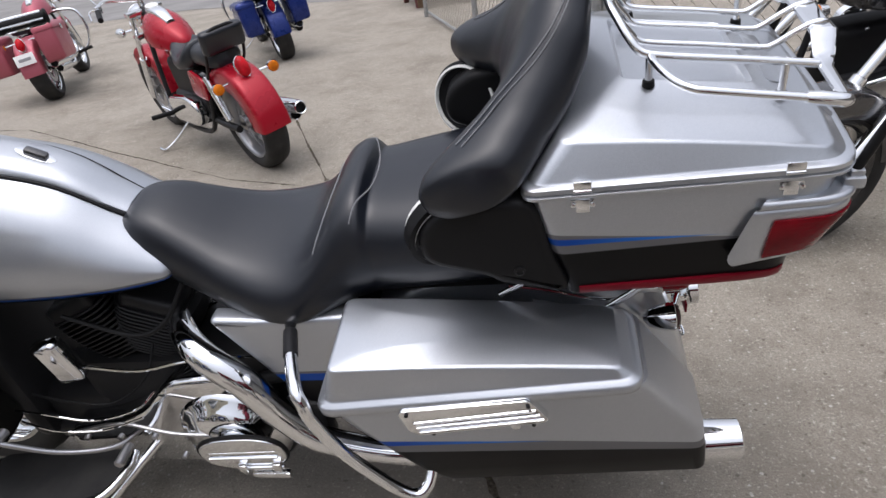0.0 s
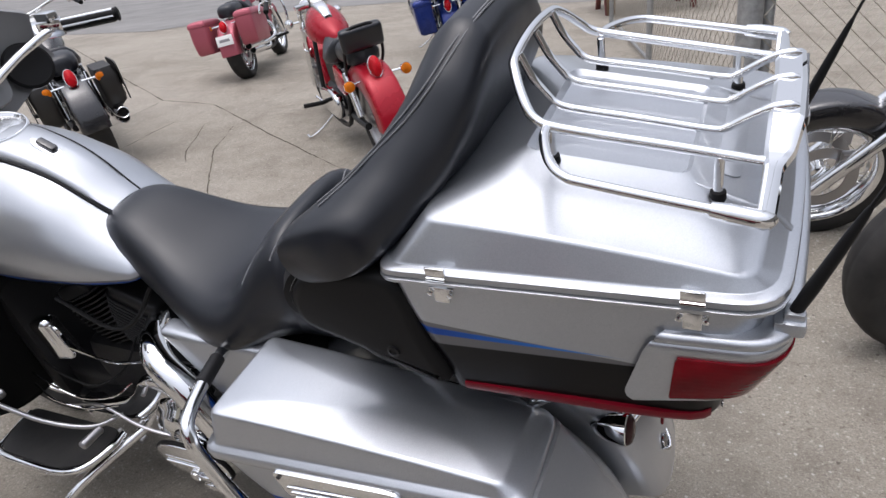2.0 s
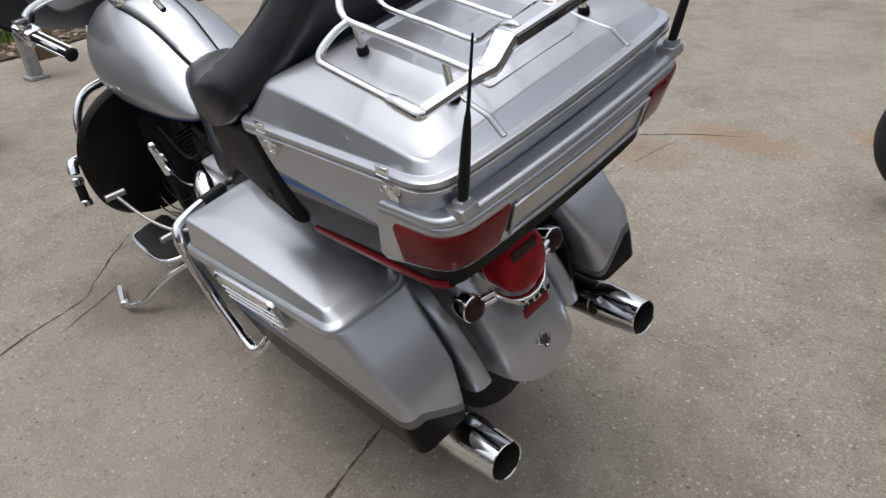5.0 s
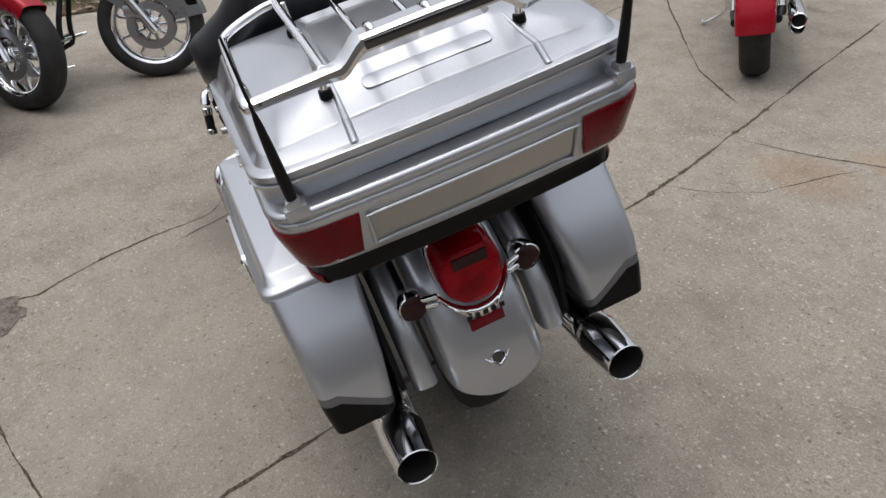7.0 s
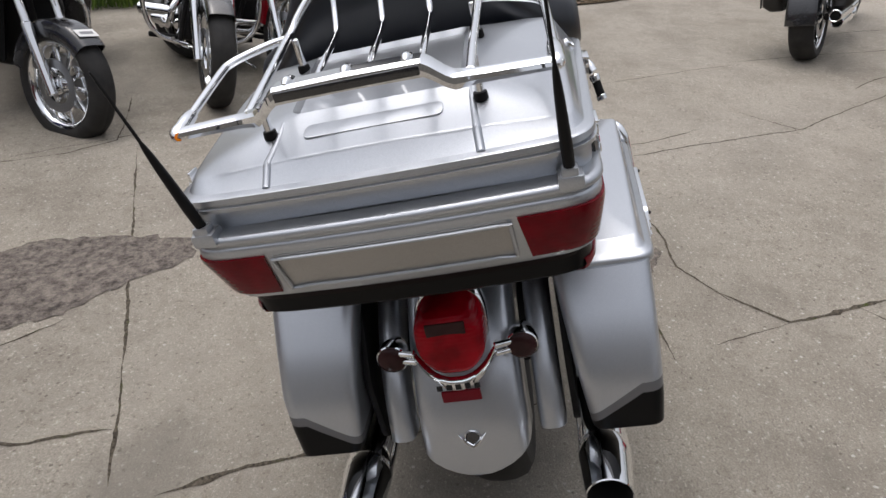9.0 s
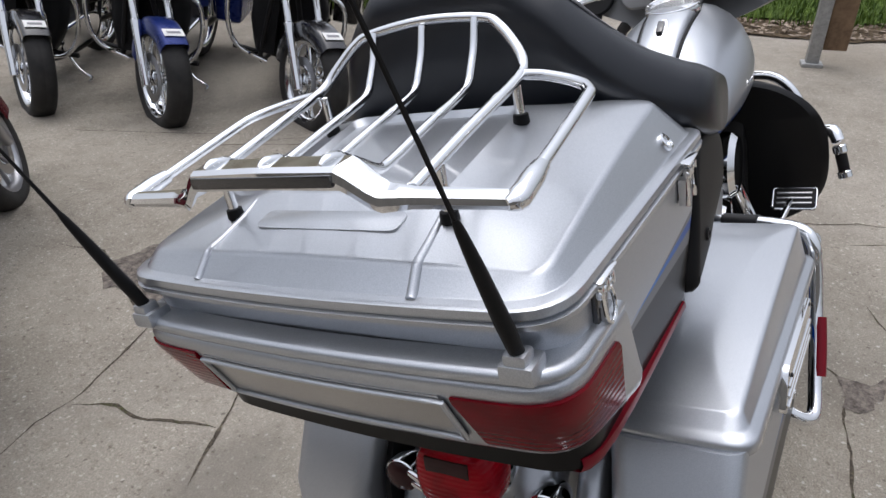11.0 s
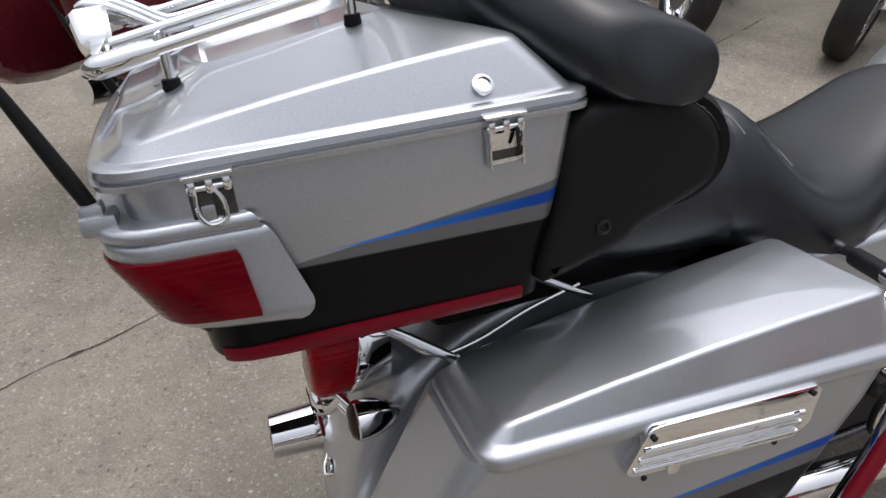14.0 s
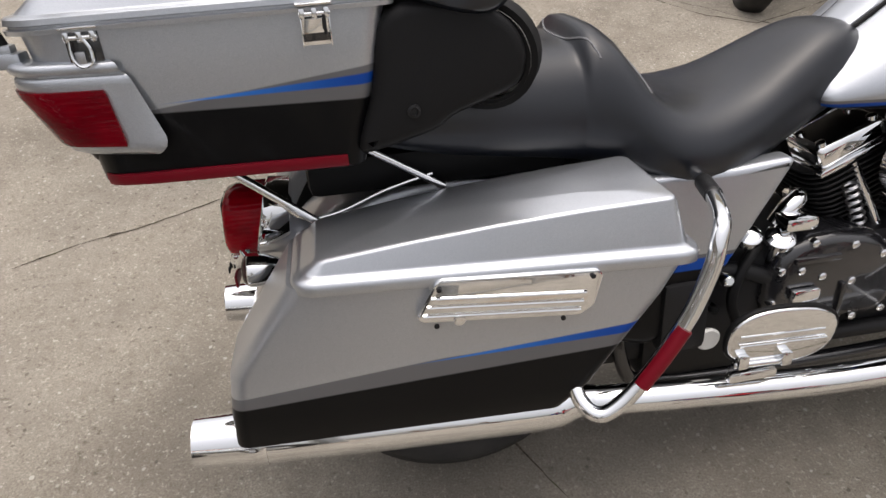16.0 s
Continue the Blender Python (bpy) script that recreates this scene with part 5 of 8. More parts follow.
for s in (1, -1):
    flip = (lambda b: b) if s > 0 else mirror_y
    mf = part("muffler", flip(muffler()), chrome, bike, "long chrome slip-on muffler")
    part("tip", flip(tip()), chrome, mf, "chrome slash muffler tip")
    part("tip_bore", flip(tip_hole()), dark, mf)
part("header_pipe", tube([(0.19, 0.250, 0.364), (0.0, 0.262, 0.352), (-0.36, 0.272, 0.332), (-0.60, 0.262, 0.330), (-0.78, 0.225, 0.355), (-0.86, 0.17, 0.45), (-0.84, 0.12, 0.60)], 0.030, 18, 5), chrome, bike, "chrome exhaust header with heat shield")
part("crossover_pipe", tube([(-0.46, 0.05, 0.66), (-0.36, -0.12, 0.705), (-0.275, -0.210, 0.700), (-0.19, -0.235, 0.632), (-0.13, -0.246, 0.53), (-0.05, -0.255, 0.44), (0.08, -0.252, 0.385), (0.20, -0.250, 0.365)], [0.028, 0.032, 0.036, 0.037, 0.036, 0.034, 0.031, 0.032], 20, 5), chrome, bike, "chrome crossover exhaust pipe")

# -- side covers below the seat --
def side_cover():
    out = [(-0.222, 0.806), (-0.10, 0.797), (0.11, 0.800), (0.13, 0.770), (0.13, 0.47), (0.04, 0.44), (-0.050, 0.49), (-0.120, 0.615)]
    return slab(rounded(out, 0.02), xz_plane(0.212), 0.05, 0.014, 3)


cover_paint = graphic_paint("cover_graphic_paint", [(GREY_C, 0.3, [(0, 0, -1, 0.634)]), (BLUE_C, 0.0, [(0, 0, -1, 0.626)]), (BLACK_C, 0.0, [(0, 0, -1, 0.602)])])
both("side_cover", side_cover, cover_paint, bike, "silver side cover with a blue line")
both("frame_rail", lambda: tube([(0.30, 0.13, 0.70), (0.05, 0.16, 0.60), (-0.25, 0.15, 0.52), (-0.30, 0.14, 0.36), (-0.9, 0.13, 0.34)], 0.018, 10, 4), black_metal, bike)
part("swing_arm", rbox(0.16, 0, 0.37, 0.50, 0.26, 0.06, 0.02), black_metal, bike)
part("battery_box", rbox(0.0, 0, 0.62, 0.26, 0.32, 0.30, 0.03), black_plastic, bike)

# -- engine --
engine = part("crankcase", rbox(-0.52, 0, 0.46, 0.40, 0.26, 0.26, 0.05), black_metal, bike, "black V-twin engine")
part("gearbox", rbox(-0.27, 0, 0.50, 0.26, 0.28, 0.22, 0.04), black_metal, engine)
for tilt, cx in ((radians(24), -0.44), (radians(-24), -0.62)):
    m = Matrix.Translation((-0.53, 0, 0.52)) @ Matrix.Rotation(tilt, 4, 'Y')
    part("cylinder", rbox(0, -0.01, 0.15, 0.12, 0.13, 0.17, 0.03, m), black_metal, engine, "black finned cylinder")
    for k in range(13):
        w = 0.165 + 0.030 * math.sin(min(1.0, k / 9) * math.pi * 0.5)
        out = rounded([(-w / 2, -w / 2 - 0.025), (w / 2, -w / 2 - 0.025), (w / 2, w / 2), (-w / 2, w / 2)], 0.055, 4)
        part("fin", slab(out, m @ Matrix.Translation((0, 0, 0.080 + k * 0.0135)), 0.0055, 0.0015, 1), black_metal, engine)
    rocker = part("rocker_cover", rbox(0, 0.045, 0.275, 0.150, 0.115, 0.055, 0.018, m, 3), chrome, engine, "chrome rocker cover")
    part("rocker_flange", rbox(0, 0.045, 0.246, 0.162, 0.125, 0.012, 0.004, m), chrome, engine)
    part("rocker_back", rbox(0, -0.065, 0.262, 0.150, 0.10, 0.05, 0.018, m, 3), black_metal, engine)
    for dx, dy in ((-0.055, 0.088), (0.055, 0.088), (-0.055, 0.02), (0.055, 0.02)):
        part("cap_bolt", lathe([(0.010, 0.295), (0.010, 0.308), (0.007, 0.310)], 12, m @ Matrix.Translation((dx, dy, 0))), chrome, rocker)
    for k in range(6):
        part("spring_turn", lathe([(0.013, 0), (0.017, 0.004), (0.013, 0.008)], 14, axis_m(m @ V3(0.03, 0.112, 0.10 + 0.018 * k), m.to_3x3() @ V3(0, -0.06, 1)), caps=False), steel, engine)
    part("pushrod_tube", rod(m @ V3(-0.02, 0.10, -0.02), m @ V3(0, 0.085, 0.25), 0.011, 12), chrome, engine)
part("air_cleaner", lathe([(0.085, 0), (0.095, 0.01), (0.095, 0.05), (0.080, 0.066), (0.03, 0.07)], 32, axis_m((-0.55, 0.13, 0.735), (0, 1, 0))), chrome, engine, "round chrome air cleaner")
part("horn_cover", rbox(0, 0, 0, 0.075, 0.045, 0.13, 0.018, Matrix.Translation((-0.645, -0.205, 0.69)) @ Matrix.Rotation(radians(-12), 4, "Y"), 3), chrome, engine, "chrome horn cover")
part("cam_cover", lathe([(0.10, 0), (0.105, 0.012), (0.095, 0.03), (0.05, 0.036)], 28, axis_m((-0.60, 0.125, 0.50), (0, 1, 0))), chrome, engine)
pc = slab(rounded([(-0.78, 0.25), (-0.32, 0.25), (-0.19, 0.36), (-0.20, 0.54), (-0.27, 0.60), (-0.43, 0.585), (-0.53, 0.475), (-0.66, 0.42), (-0.80, 0.40)], 0.05, 6), xz_plane(-0.115), 0.085, 0.025, 3)
part("primary_cover", pc, chrome, engine, "polished chrome primary cover")
part("derby_cover", lathe([(0.128, -0.02), (0.134, 0.0), (0.132, 0.016), (0.118, 0.034), (0.106, 0.040), (0.098, 0.054), (0.075, 0.068), (0.03, 0.076), (0.0, 0.077)], 40, axis_m((-0.300, -0.185, 0.400), (0, -1, 0.05)) @ Matrix.Diagonal((1.12, 1.12, 1.0, 1))), chrome, engine, "large domed chrome derby cover")
for k in range(7):
    x = -0.74 + 0.05 * k
    part("case_bolt", lathe([(0.008, 0), (0.008, 0.008), (0.005, 0.010)], 10, axis_m((x, -0.199, 0.285 if k % 2 else 0.375), (0, -1, 0))), steel, engine)
for k, pts in enumerate((
        [(-0.86, -0.22, 0.52), (-0.74, -0.25, 0.54), (-0.62, -0.255, 0.52), (-0.50, -0.24, 0.54), (-0.46, -0.20, 0.56)],
        [(-0.84, -0.24, 0.50), (-0.72, -0.27, 0.50), (-0.60, -0.262, 0.49), (-0.49, -0.245, 0.515)],
        [(-0.80, -0.20, 0.56), (-0.68, -0.23, 0.565), (-0.56, -0.23, 0.555), (-0.47, -0.19, 0.60), (-0.45, -0.13, 0.66)])):
    part("cable", tube(pts, 0.0032, 8, 5), chrome if k < 2 else black_plastic, engine)
gear_rows = []
for y, g in ((0.06, 0.94), (0.135, 1.0), (0.160, 0.97), (0.172, 0.90), (0.176, 0.80)):
    gear_rows.append([V3(-0.375 + x * g, y, 0.505 + z * g) for x, z in rounded([(-0.16, -0.10), (0.13, -0.105), (0.155, -0.02), (0.125, 0.085), (0.03, 0.115), (-0.10, 0.095), (-0.165, 0.03)], 0.05, 5)])
part("gear_cover", loft(gear_rows), black_gloss, engine, "gloss black gear case cover", sharp=60)
for x, z in ((-0.505, 0.42), (-0.44, 0.41), (-0.36, 0.41), (-0.28, 0.415), (-0.245, 0.47), (-0.255, 0.545), (-0.32, 0.60), (-0.41, 0.585), (-0.48, 0.555), (-0.35, 0.52), (-0.42, 0.50), (-0.30, 0.54)):
    part("case_bolt", lathe([(0.009, 0), (0.009, 0.012), (0.006, 0.014)], 10, axis_m((x, 0.166, z), (0, 1, 0))), chrome, engine)
part("case_rib", rbox(-0.40, 0.176, 0.455, 0.012, 0.016, 0.09, 0.004), black_gloss, engine)
part("case_rib", rbox(-0.33, 0.176, 0.565, 0.10, 0.016, 0.014, 0.004), black_gloss, engine)
part("lower_case", rbox(-0.62, -0.03, 0.36, 0.62, 0.20, 0.22, 0.05, None, 3), black_metal, engine, "black lower crankcase")
part("gearbox_case", rbox(-0.15, 0.03, 0.42, 0.34, 0.24, 0.26, 0.04), black_metal, engine, "black gearbox case")
part("frame_rail", tube([(-0.85, 0.13, 0.285), (-0.40, 0.135, 0.275), (-0.02, 0.14, 0.290), (0.06, 0.14, 0.36), (0.08, 0.14, 0.55)], 0.016, 12, 4), black_gloss, engine, "black frame rail")
part("clamp_plate", rbox(-0.309, 0.186, 0.488, 0.062, 0.016, 0.030, 0.006), chrome, engine, "chrome clamp plate")
part("round_cap", lathe([(0.024, 0), (0.026, 0.006), (0.022, 0.010), (0.0, 0.011)], 24, axis_m((-0.094, 0.2, 0.43), (0, 1, 0))), white_face, engine, "round pale cap")
part("elbow", tube([(-0.33, 0.06, 0.66), (-0.31, 0.11, 0.675), (-0.28, 0.125, 0.66), (-0.255, 0.125, 0.63)], [0.016, 0.020, 0.020, 0.016], 14, 4), chrome, engine, "chrome elbow")
part("oil_spout", lathe([(0.020, -0.05), (0.020, 0.0), (0.030, 0.004), (0.030, 0.016), (0.020, 0.022)], 20, axis_m((-0.25, 0.155, 0.605), (0.1, 0.45, 0.88))), chrome, engine)
part("side_hose", tube([(-0.22, 0.14, 0.60), (-0.17, 0.17, 0.56), (-0.15, 0.18, 0.50), (-0.17, 0.18, 0.44)], 0.011, 10, 4), black_plastic, engine)
part("clutch_banjo", lathe([(0.014, 0), (0.016, 0.01), (0.012, 0.03), (0.008, 0.034)], 16, axis_m((-0.12, 0.18, 0.555), (0, 1, 0.3))), chrome, engine)
part("clutch_banjo", lathe([(0.012, 0), (0.014, 0.01), (0.010, 0.026)], 16, axis_m((-0.10, 0.18, 0.495), (0, 1, 0.1))), chrome, engine)
part("filler_cap", lathe([(0.022, 0), (0.024, 0.006), (0.024, 0.022), (0.018, 0.026)], 20, axis_m((-0.17, 0.17, 0.625), (0.1, 0.5, 0.86))), chrome, engine)
part("dip_stick", rbox(-0.285, 0.15, 0.645, 0.07, 0.05, 0.03, 0.010), chrome, engine)
part("wiring", tube([(-0.20, -0.13, 0.60), (-0.24, -0.18, 0.655), (-0.34, -0.20, 0.665), (-0.45, -0.22, 0.66), (-0.58, -0.22, 0.68)], 0.004, 8, 5), chrome, engine)
part("wiring", tube([(-0.30, -0.12, 0.84), (-0.36, -0.16, 0.76), (-0.44, -0.18, 0.74), (-0.60, -0.17, 0.80)], 0.006, 8, 5), black_plastic, engine)

# black ring added behind the derby, painting in its contact shade
part("derby_gasket", lathe([(0.130, -0.03), (0.143, -0.028), (0.144, -0.004), (0.140, 0.002), (0.130, 0.003)], 40, axis_m((-0.300, -0.185, 0.400), (0, -1, 0.05)) @ Matrix.Diagonal((1.12, 1.12, 1.0, 1)), caps=False), black_metal, engine)


# passenger footboards, folded up
def foot_oval(y, grow=0.0, thick=0.018):
    out = [(math.copysign(abs(math.cos(q)) ** 0.8, math.cos(q)) * (0.112 + grow), math.copysign(abs(math.sin(q)) ** 0.8, math.sin(q)) * (0.066 + grow)) for q in (2 * math.pi * k / 32 for k in range(32))]
    bm = slab(out, Matrix.Translation((-0.195, y, 0.475)) @ Matrix.Rotation(radians(-4), 4, 'Y') @ Matrix.Rotation(radians(-5), 4, 'X') @ xz_plane(0), thick, thick / 3, 3)
    return bm


def foot_rib(k):
    return tube([(-0.285 + 0.006 * k, 0.2935 - 0.002 * k, 0.462 + 0.020 * k), (-0.105, 0.2935 - 0.002 * k, 0.470 + 0.020 * k)], 0.0035, 8, 2)


def foot_hinge():
    bm = rbox(-0.205, 0.288, 0.428, 0.022, 0.03, 0.03, 0.005)
    rbox(-0.115, 0.288, 0.434, 0.022, 0.03, 0.03, 0.005, bm=bm)
    rod((-0.22, 0.290, 0.418), (-0.10, 0.290, 0.424), 0.007, 10, bm=bm)
    rbox(-0.14, 0.292, 0.398, 0.10, 0.018, 0.020, 0.006, bm=bm)
    return bm


for s in (1, -1):
    def flip(bm, s=s):
        if s < 0:
            mirror_y(bm)
            bmesh.ops.translate(bm, vec=(-0.05, 0.0, -0.052), verts=bm.verts)
        return bm
    fb = part("passenger_footboard", flip(foot_oval(0.292)), chrome, bike, "folded oval chrome passenger footboard")
    # thin black plate added behind the board to give it a dark outline
    part("rubber_edge", flip(foot_oval(0.288, 0.005, 0.012)), black_plastic, fb)
    for k in range(3):
        part("board_rib", flip(foot_rib(k)), chrome, fb)
    part("board_hinge", flip(foot_hinge()), chrome, fb)
    part("bracket", flip(rbox(-0.03, 0.20, 0.50, 0.10, 0.05, 0.16, 0.02)), black_metal, fb)

# rider floorboards, shifter, brake pedal
def board():
    out = rounded([(-0.94, 0.215), (-0.90, 0.370), (-0.60, 0.378), (-0.515, 0.340), (-0.50, 0.225)], 0.05, 6)
    return slab(out, Matrix.Translation((-0.10, 0, 0.445)) @ Matrix.Rotation(radians(-5), 4, 'Y') @ Matrix.Translation((0, 0, -0.06)), 0.018, 0.006, 2)


def board_rim():
    p = smooth_path([(-0.93, 0.23, 0), (-0.915, 0.33, 0), (-0.89, 0.374, 0), (-0.75, 0.384, 0), (-0.60, 0.382, 0), (-0.53, 0.352, 0), (-0.50, 0.28, 0), (-0.50, 0.23, 0)], 4)
    m = Matrix.Translation((-0.10, 0, 0.445)) @ Matrix.Rotation(radians(-5), 4, 'Y') @ Matrix.Translation((0, 0, -0.052))
    return tube([m @ q for q in p], 0.011, 10, 1)


for s in (1, -1):
    flip = (lambda b: b) if s > 0 else mirror_y
    fb = part("floorboard", flip(board()), rubber, bike, "black rubber rider floorboard with chrome rim")
    part("board_rim", flip(board_rim()), chrome, fb)
part("shift_lever", tube([(-0.52, -0.235, 0.46), (-0.56, -0.30, 0.475), (-0.66, -0.345, 0.52), (-0.76, -0.375, 0.600)], 0.0065, 10, 5), steel, bike, "chrome heel and toe shift lever")
part("shift_peg", rod((-0.76, -0.34, 0.600), (-0.765, -0.41, 0.606), 0.013, 12), steel, bike)
part("shift_peg", rod((-0.50, -0.31, 0.500), (-0.50, -0.37, 0.503), 0.012, 12), steel, bike)
part("shift_linkage", tube([(-0.30, -0.245, 0.44), (-0.42, -0.26, 0.47), (-0.56, -0.25, 0.50), (-0.72, -0.25, 0.46)], 0.005, 8, 4), steel, bike)
part("brake_pedal", tube([(-0.55, 0.24, 0.44), (-0.70, 0.28, 0.48), (-0.85, 0.31, 0.52)], 0.010, 10, 4), chrome, bike)

# side stand
def in_bike(x, y, z):
    return TO_BIKE @ V3(x, y, z)


stand = part("side_stand", tube([(-0.52, -0.16, 0.36), in_bike(-0.66, -0.42, 0.16), in_bike(-0.74, -0.52, 0.055), in_bike(-0.80, -0.565, 0.026), in_bike(-0.86, -0.562, 0.018)], [0.014, 0.013, 0.013, 0.011, 0.011], 12, 5, flat=1.0), chrome, bike, "chrome side stand")
part("stand_foot", rod(in_bike(-0.84, -0.575, 0.0165), in_bike(-0.975, -0.545, 0.0165), 0.0155, 14), chrome, stand)

# -- fuel tank --
TK = [  # x, half width, top, bottom, height share of the widest line
    (-0.300, 0.100, 0.905, 0.872), (-0.315, 0.135, 0.918, 0.864), (-0.345, 0.150, 0.945, 0.858), (-0.43, 0.175, 1.010, 0.854), (-0.52, 0.192, 1.085, 0.856), (-0.62, 0.204, 1.130, 0.860), (-0.72, 0.210, 1.155, 0.868), (-0.82, 0.208, 1.162, 0.880), (-0.92, 0.192, 1.145, 0.895), (-0.985, 0.150, 1.10, 0.91), (-1.01, 0.10, 1.05, 0.93)]
rows = []
for x, w, (top) in [(p.x, p.y, p.z) for p in smooth_path([(a, b, c) for a, b, c, d in TK], 4)]:
    bot = float(np.interp(-x, [-a[0] for a in TK], [a[3] for a in TK]))
    h = top - bot
    prof = [(0, 1.0), (0.22, 0.985), (0.45, 0.93), (0.66, 0.82), (0.83, 0.67), (0.95, 0.47), (1.0, 0.28), (0.985, 0.12), (0.92, 0.02), (0.80, -0.01), (0.4, -0.01)]
    r_ = [V3(x, w * u, bot + h * v) for u, v in prof]
    rows.append(r_ + [V3(p.x, -p.y, p.z) for p in reversed(r_[1:])])
tank_bm = loft(rows)
tank_tree = BVHTree.FromBMesh(tank_bm)
tank_paint = graphic_paint("tank_graphic_paint", [(GREY_C, 0.3, [(-0.03, 0, -1, 0.868)]), (BLUE_C, 0.0, [(-0.03, 0, -1, 0.862)]), (BLACK_C, 0.0, [(-0.03, 0, -1, 0.854)])])
tank = part("fuel_tank", tank_bm, tank_paint, bike, "silver teardrop fuel tank", sharp=60)


def tank_z(x, y):
    hit = tank_tree.ray_cast(V3(x, y, 1.6), V3(0, 0, -1))
    return hit[0].z if hit[0] else 1.0


rows = []
for x in np.linspace(-0.40, -0.74, 20):
    w = float(np.interp(-x, [0.40, 0.5, 0.7, 0.86], [0.046, 0.056, 0.070, 0.074]))
    z = tank_z(x, 0)
    zs = tank_z(x, w)
    rows.append([V3(x, -w, zs - 0.004), V3(x, -w * 0.97, zs + 0.010), V3(x, -w * 0.8, z + 0.011), V3(x, -w * 0.3, z + 0.014), V3(x, w * 0.3, z + 0.014), V3(x, w * 0.8, z + 0.011), V3(x, w * 0.97, zs + 0.010), V3(x, w, zs - 0.004)])
part("tank_console", loft(rows), silver, tank, "silver tank console between dark seams", sharp=50)
for s in (1, -1):
    part("console_seam", tube([V3(x, s * (float(np.interp(-x, [0.40, 0.5, 0.7, 0.86], [0.046, 0.056, 0.070, 0.074])) + 0.003), tank_z(x, s * float(np.interp(-x, [0.40, 0.5, 0.7, 0.86], [0.046, 0.056, 0.070, 0.074]))) + 0.001) for x in np.linspace(-0.40, -0.74, 9)], 0.0045, 8, 2), black_plastic, tank)
lz = tank_z(-0.58, 0) + 0.014
part("release_latch", rbox(0, 0.0, 0.006, 0.050, 0.020, 0.016, 0.006, Matrix.Translation((-0.578, 0, lz)) @ Matrix.Rotation(radians(28), 4, "Y")), black_gloss, tank)
part("latch_recess", slab([(math.cos(q) * 0.045, math.sin(q) * 0.017) for q in (2 * math.pi * k / 24 for k in range(24))], Matrix.Translation((-0.58, 0, lz - 0.002)) @ Matrix.Rotation(radians(28), 4, "Y"), 0.005, 0.002), chrome, tank)
dm = Matrix.Translation((-0.745, 0.0, tank_z(-0.745, 0) + 0.004)) @ Matrix.Rotation(radians(12), 4, 'Y')
dash = part("dash_dial", lathe([(0.078, -0.02), (0.082, 0.0), (0.080, 0.009), (0.073, 0.012), (0.069, 0.007)], 36, dm, caps=False), chrome, tank, "round chrome tank cap cover")
part("dial_ring", tube([dm @ V3(0.076 * math.cos(q), 0.076 * math.sin(q), 0.012) for q in (2 * math.pi * k / 36 for k in range(36))], 0.0035, 8, closed=True, raw=True), chrome, dash)
part("dial_face", lathe([(0.070, 0.006), (0.060, 0.010), (0.03, 0.012), (0.0, 0.0125)], 36, dm), satin, dash)
for s in (-1, 1):
    pts = []
    for k in range(26):
        x = -0.80 + 0.14 * k / 25
        z = 0.93 + 0.0055 * math.sin(k * 1.7) + 0.01 * (k / 25)
        hit = tank_tree.ray_cast(V3(x, s * 0.5, z), V3(0, -s, 0))
        if hit[0]:
            pts.append(hit[0])
    part("tank_emblem", tube(pts, 0.0016, 6, 1), satin, tank, "chrome script emblem")

# -- handlebar, grips, levers --
hb = part("handlebar", tube([(-0.545, -0.300, 1.118), (-0.60, -0.325, 1.150), (-0.70, -0.345, 1.185), (-0.80, -0.30, 1.215), (-0.87, -0.20, 1.215), (-0.90, -0.09, 1.19), (-0.905, 0.0, 1.185), (-0.915, 0.09, 1.19), (-0.93, 0.20, 1.225), (-0.945, 0.31, 1.25), (-0.93, 0.40, 1.27), (-0.87, 0.48, 1.275), (-0.80, 0.53, 1.265)], 0.0127, 12, 5), chrome, bike, "chrome handlebar")
for s, a, b in ((-1, V3(-0.66, -0.340, 1.172), V3(-0.545, -0.300, 1.118)), (1, V3(-0.915, 0.43, 1.273), V3(-0.80, 0.53, 1.265))):
    g = part("grip", rod(a, b, 0.0185, 16), black_plastic, hb, "black grip with chrome bands")
    d = (b - a).normalized()
    part("grip_cap", rod(b - d * 0.004, b + d * 0.006, 0.0205, 16), black_plastic, g)
    o1 = d.orthogonal().normalized()
    for k in range(5):
        q = 2 * math.pi / 5 * k
        e = o1 * math.cos(q) + d.cross(o1) * math.sin(q)
        part("grip_band", rod(a + e * 0.0165, b + e * 0.0165 - d * 0.008, 0.0045, 8), chrome, g)
    side = d.cross(V3(0, 0, 1)).normalized()
    part("switch_housing", rbox(0, 0, 0, 0.05, 0.05, 0.07, 0.012, axis_m(a - d * 0.03, d)), chrome, hb)
    part("lever", tube([a - d * 0.02 + V3(-0.03, 0, -0.01), a + V3(-0.055, 0, -0.02), a + d * 0.08 + V3(-0.055, 0, -0.015), b + d * 0.02 + V3(-0.035, 0, -0.01)], [0.011, 0.010, 0.008, 0.009], 10, 4, flat=0.6), chrome, hb)
    part("master_cylinder", rbox(0, 0, 0.03, 0.06, 0.035, 0.03, 0.006, Matrix.Translation(a - d * 0.03)), chrome, hb)

# -- fairing with instruments --
fr = []
for y in np.linspace(-0.40, 0.40, 25):
    a = abs(y) / 0.40
    zt = 1.42 - 0.10 * a ** 2.2
    zb = 1.02 + 0.16 * a ** 1.5
    xf = -1.30 + 0.26 * a ** 2.2
    xi = -1.02 + 0.05 * a
    fr.append([V3(xi, y, zb + 0.02), V3(xi - 0.05, y, (zb + zt) / 2), V3(xi - 0.02, y, zt), V3(xf * 0.55 + xi * 0.45, y, zt + 0.01), V3(xf, y, (zb + zt) / 2 + 0.05), V3(xf * 0.7 + xi * 0.3, y, zb)])
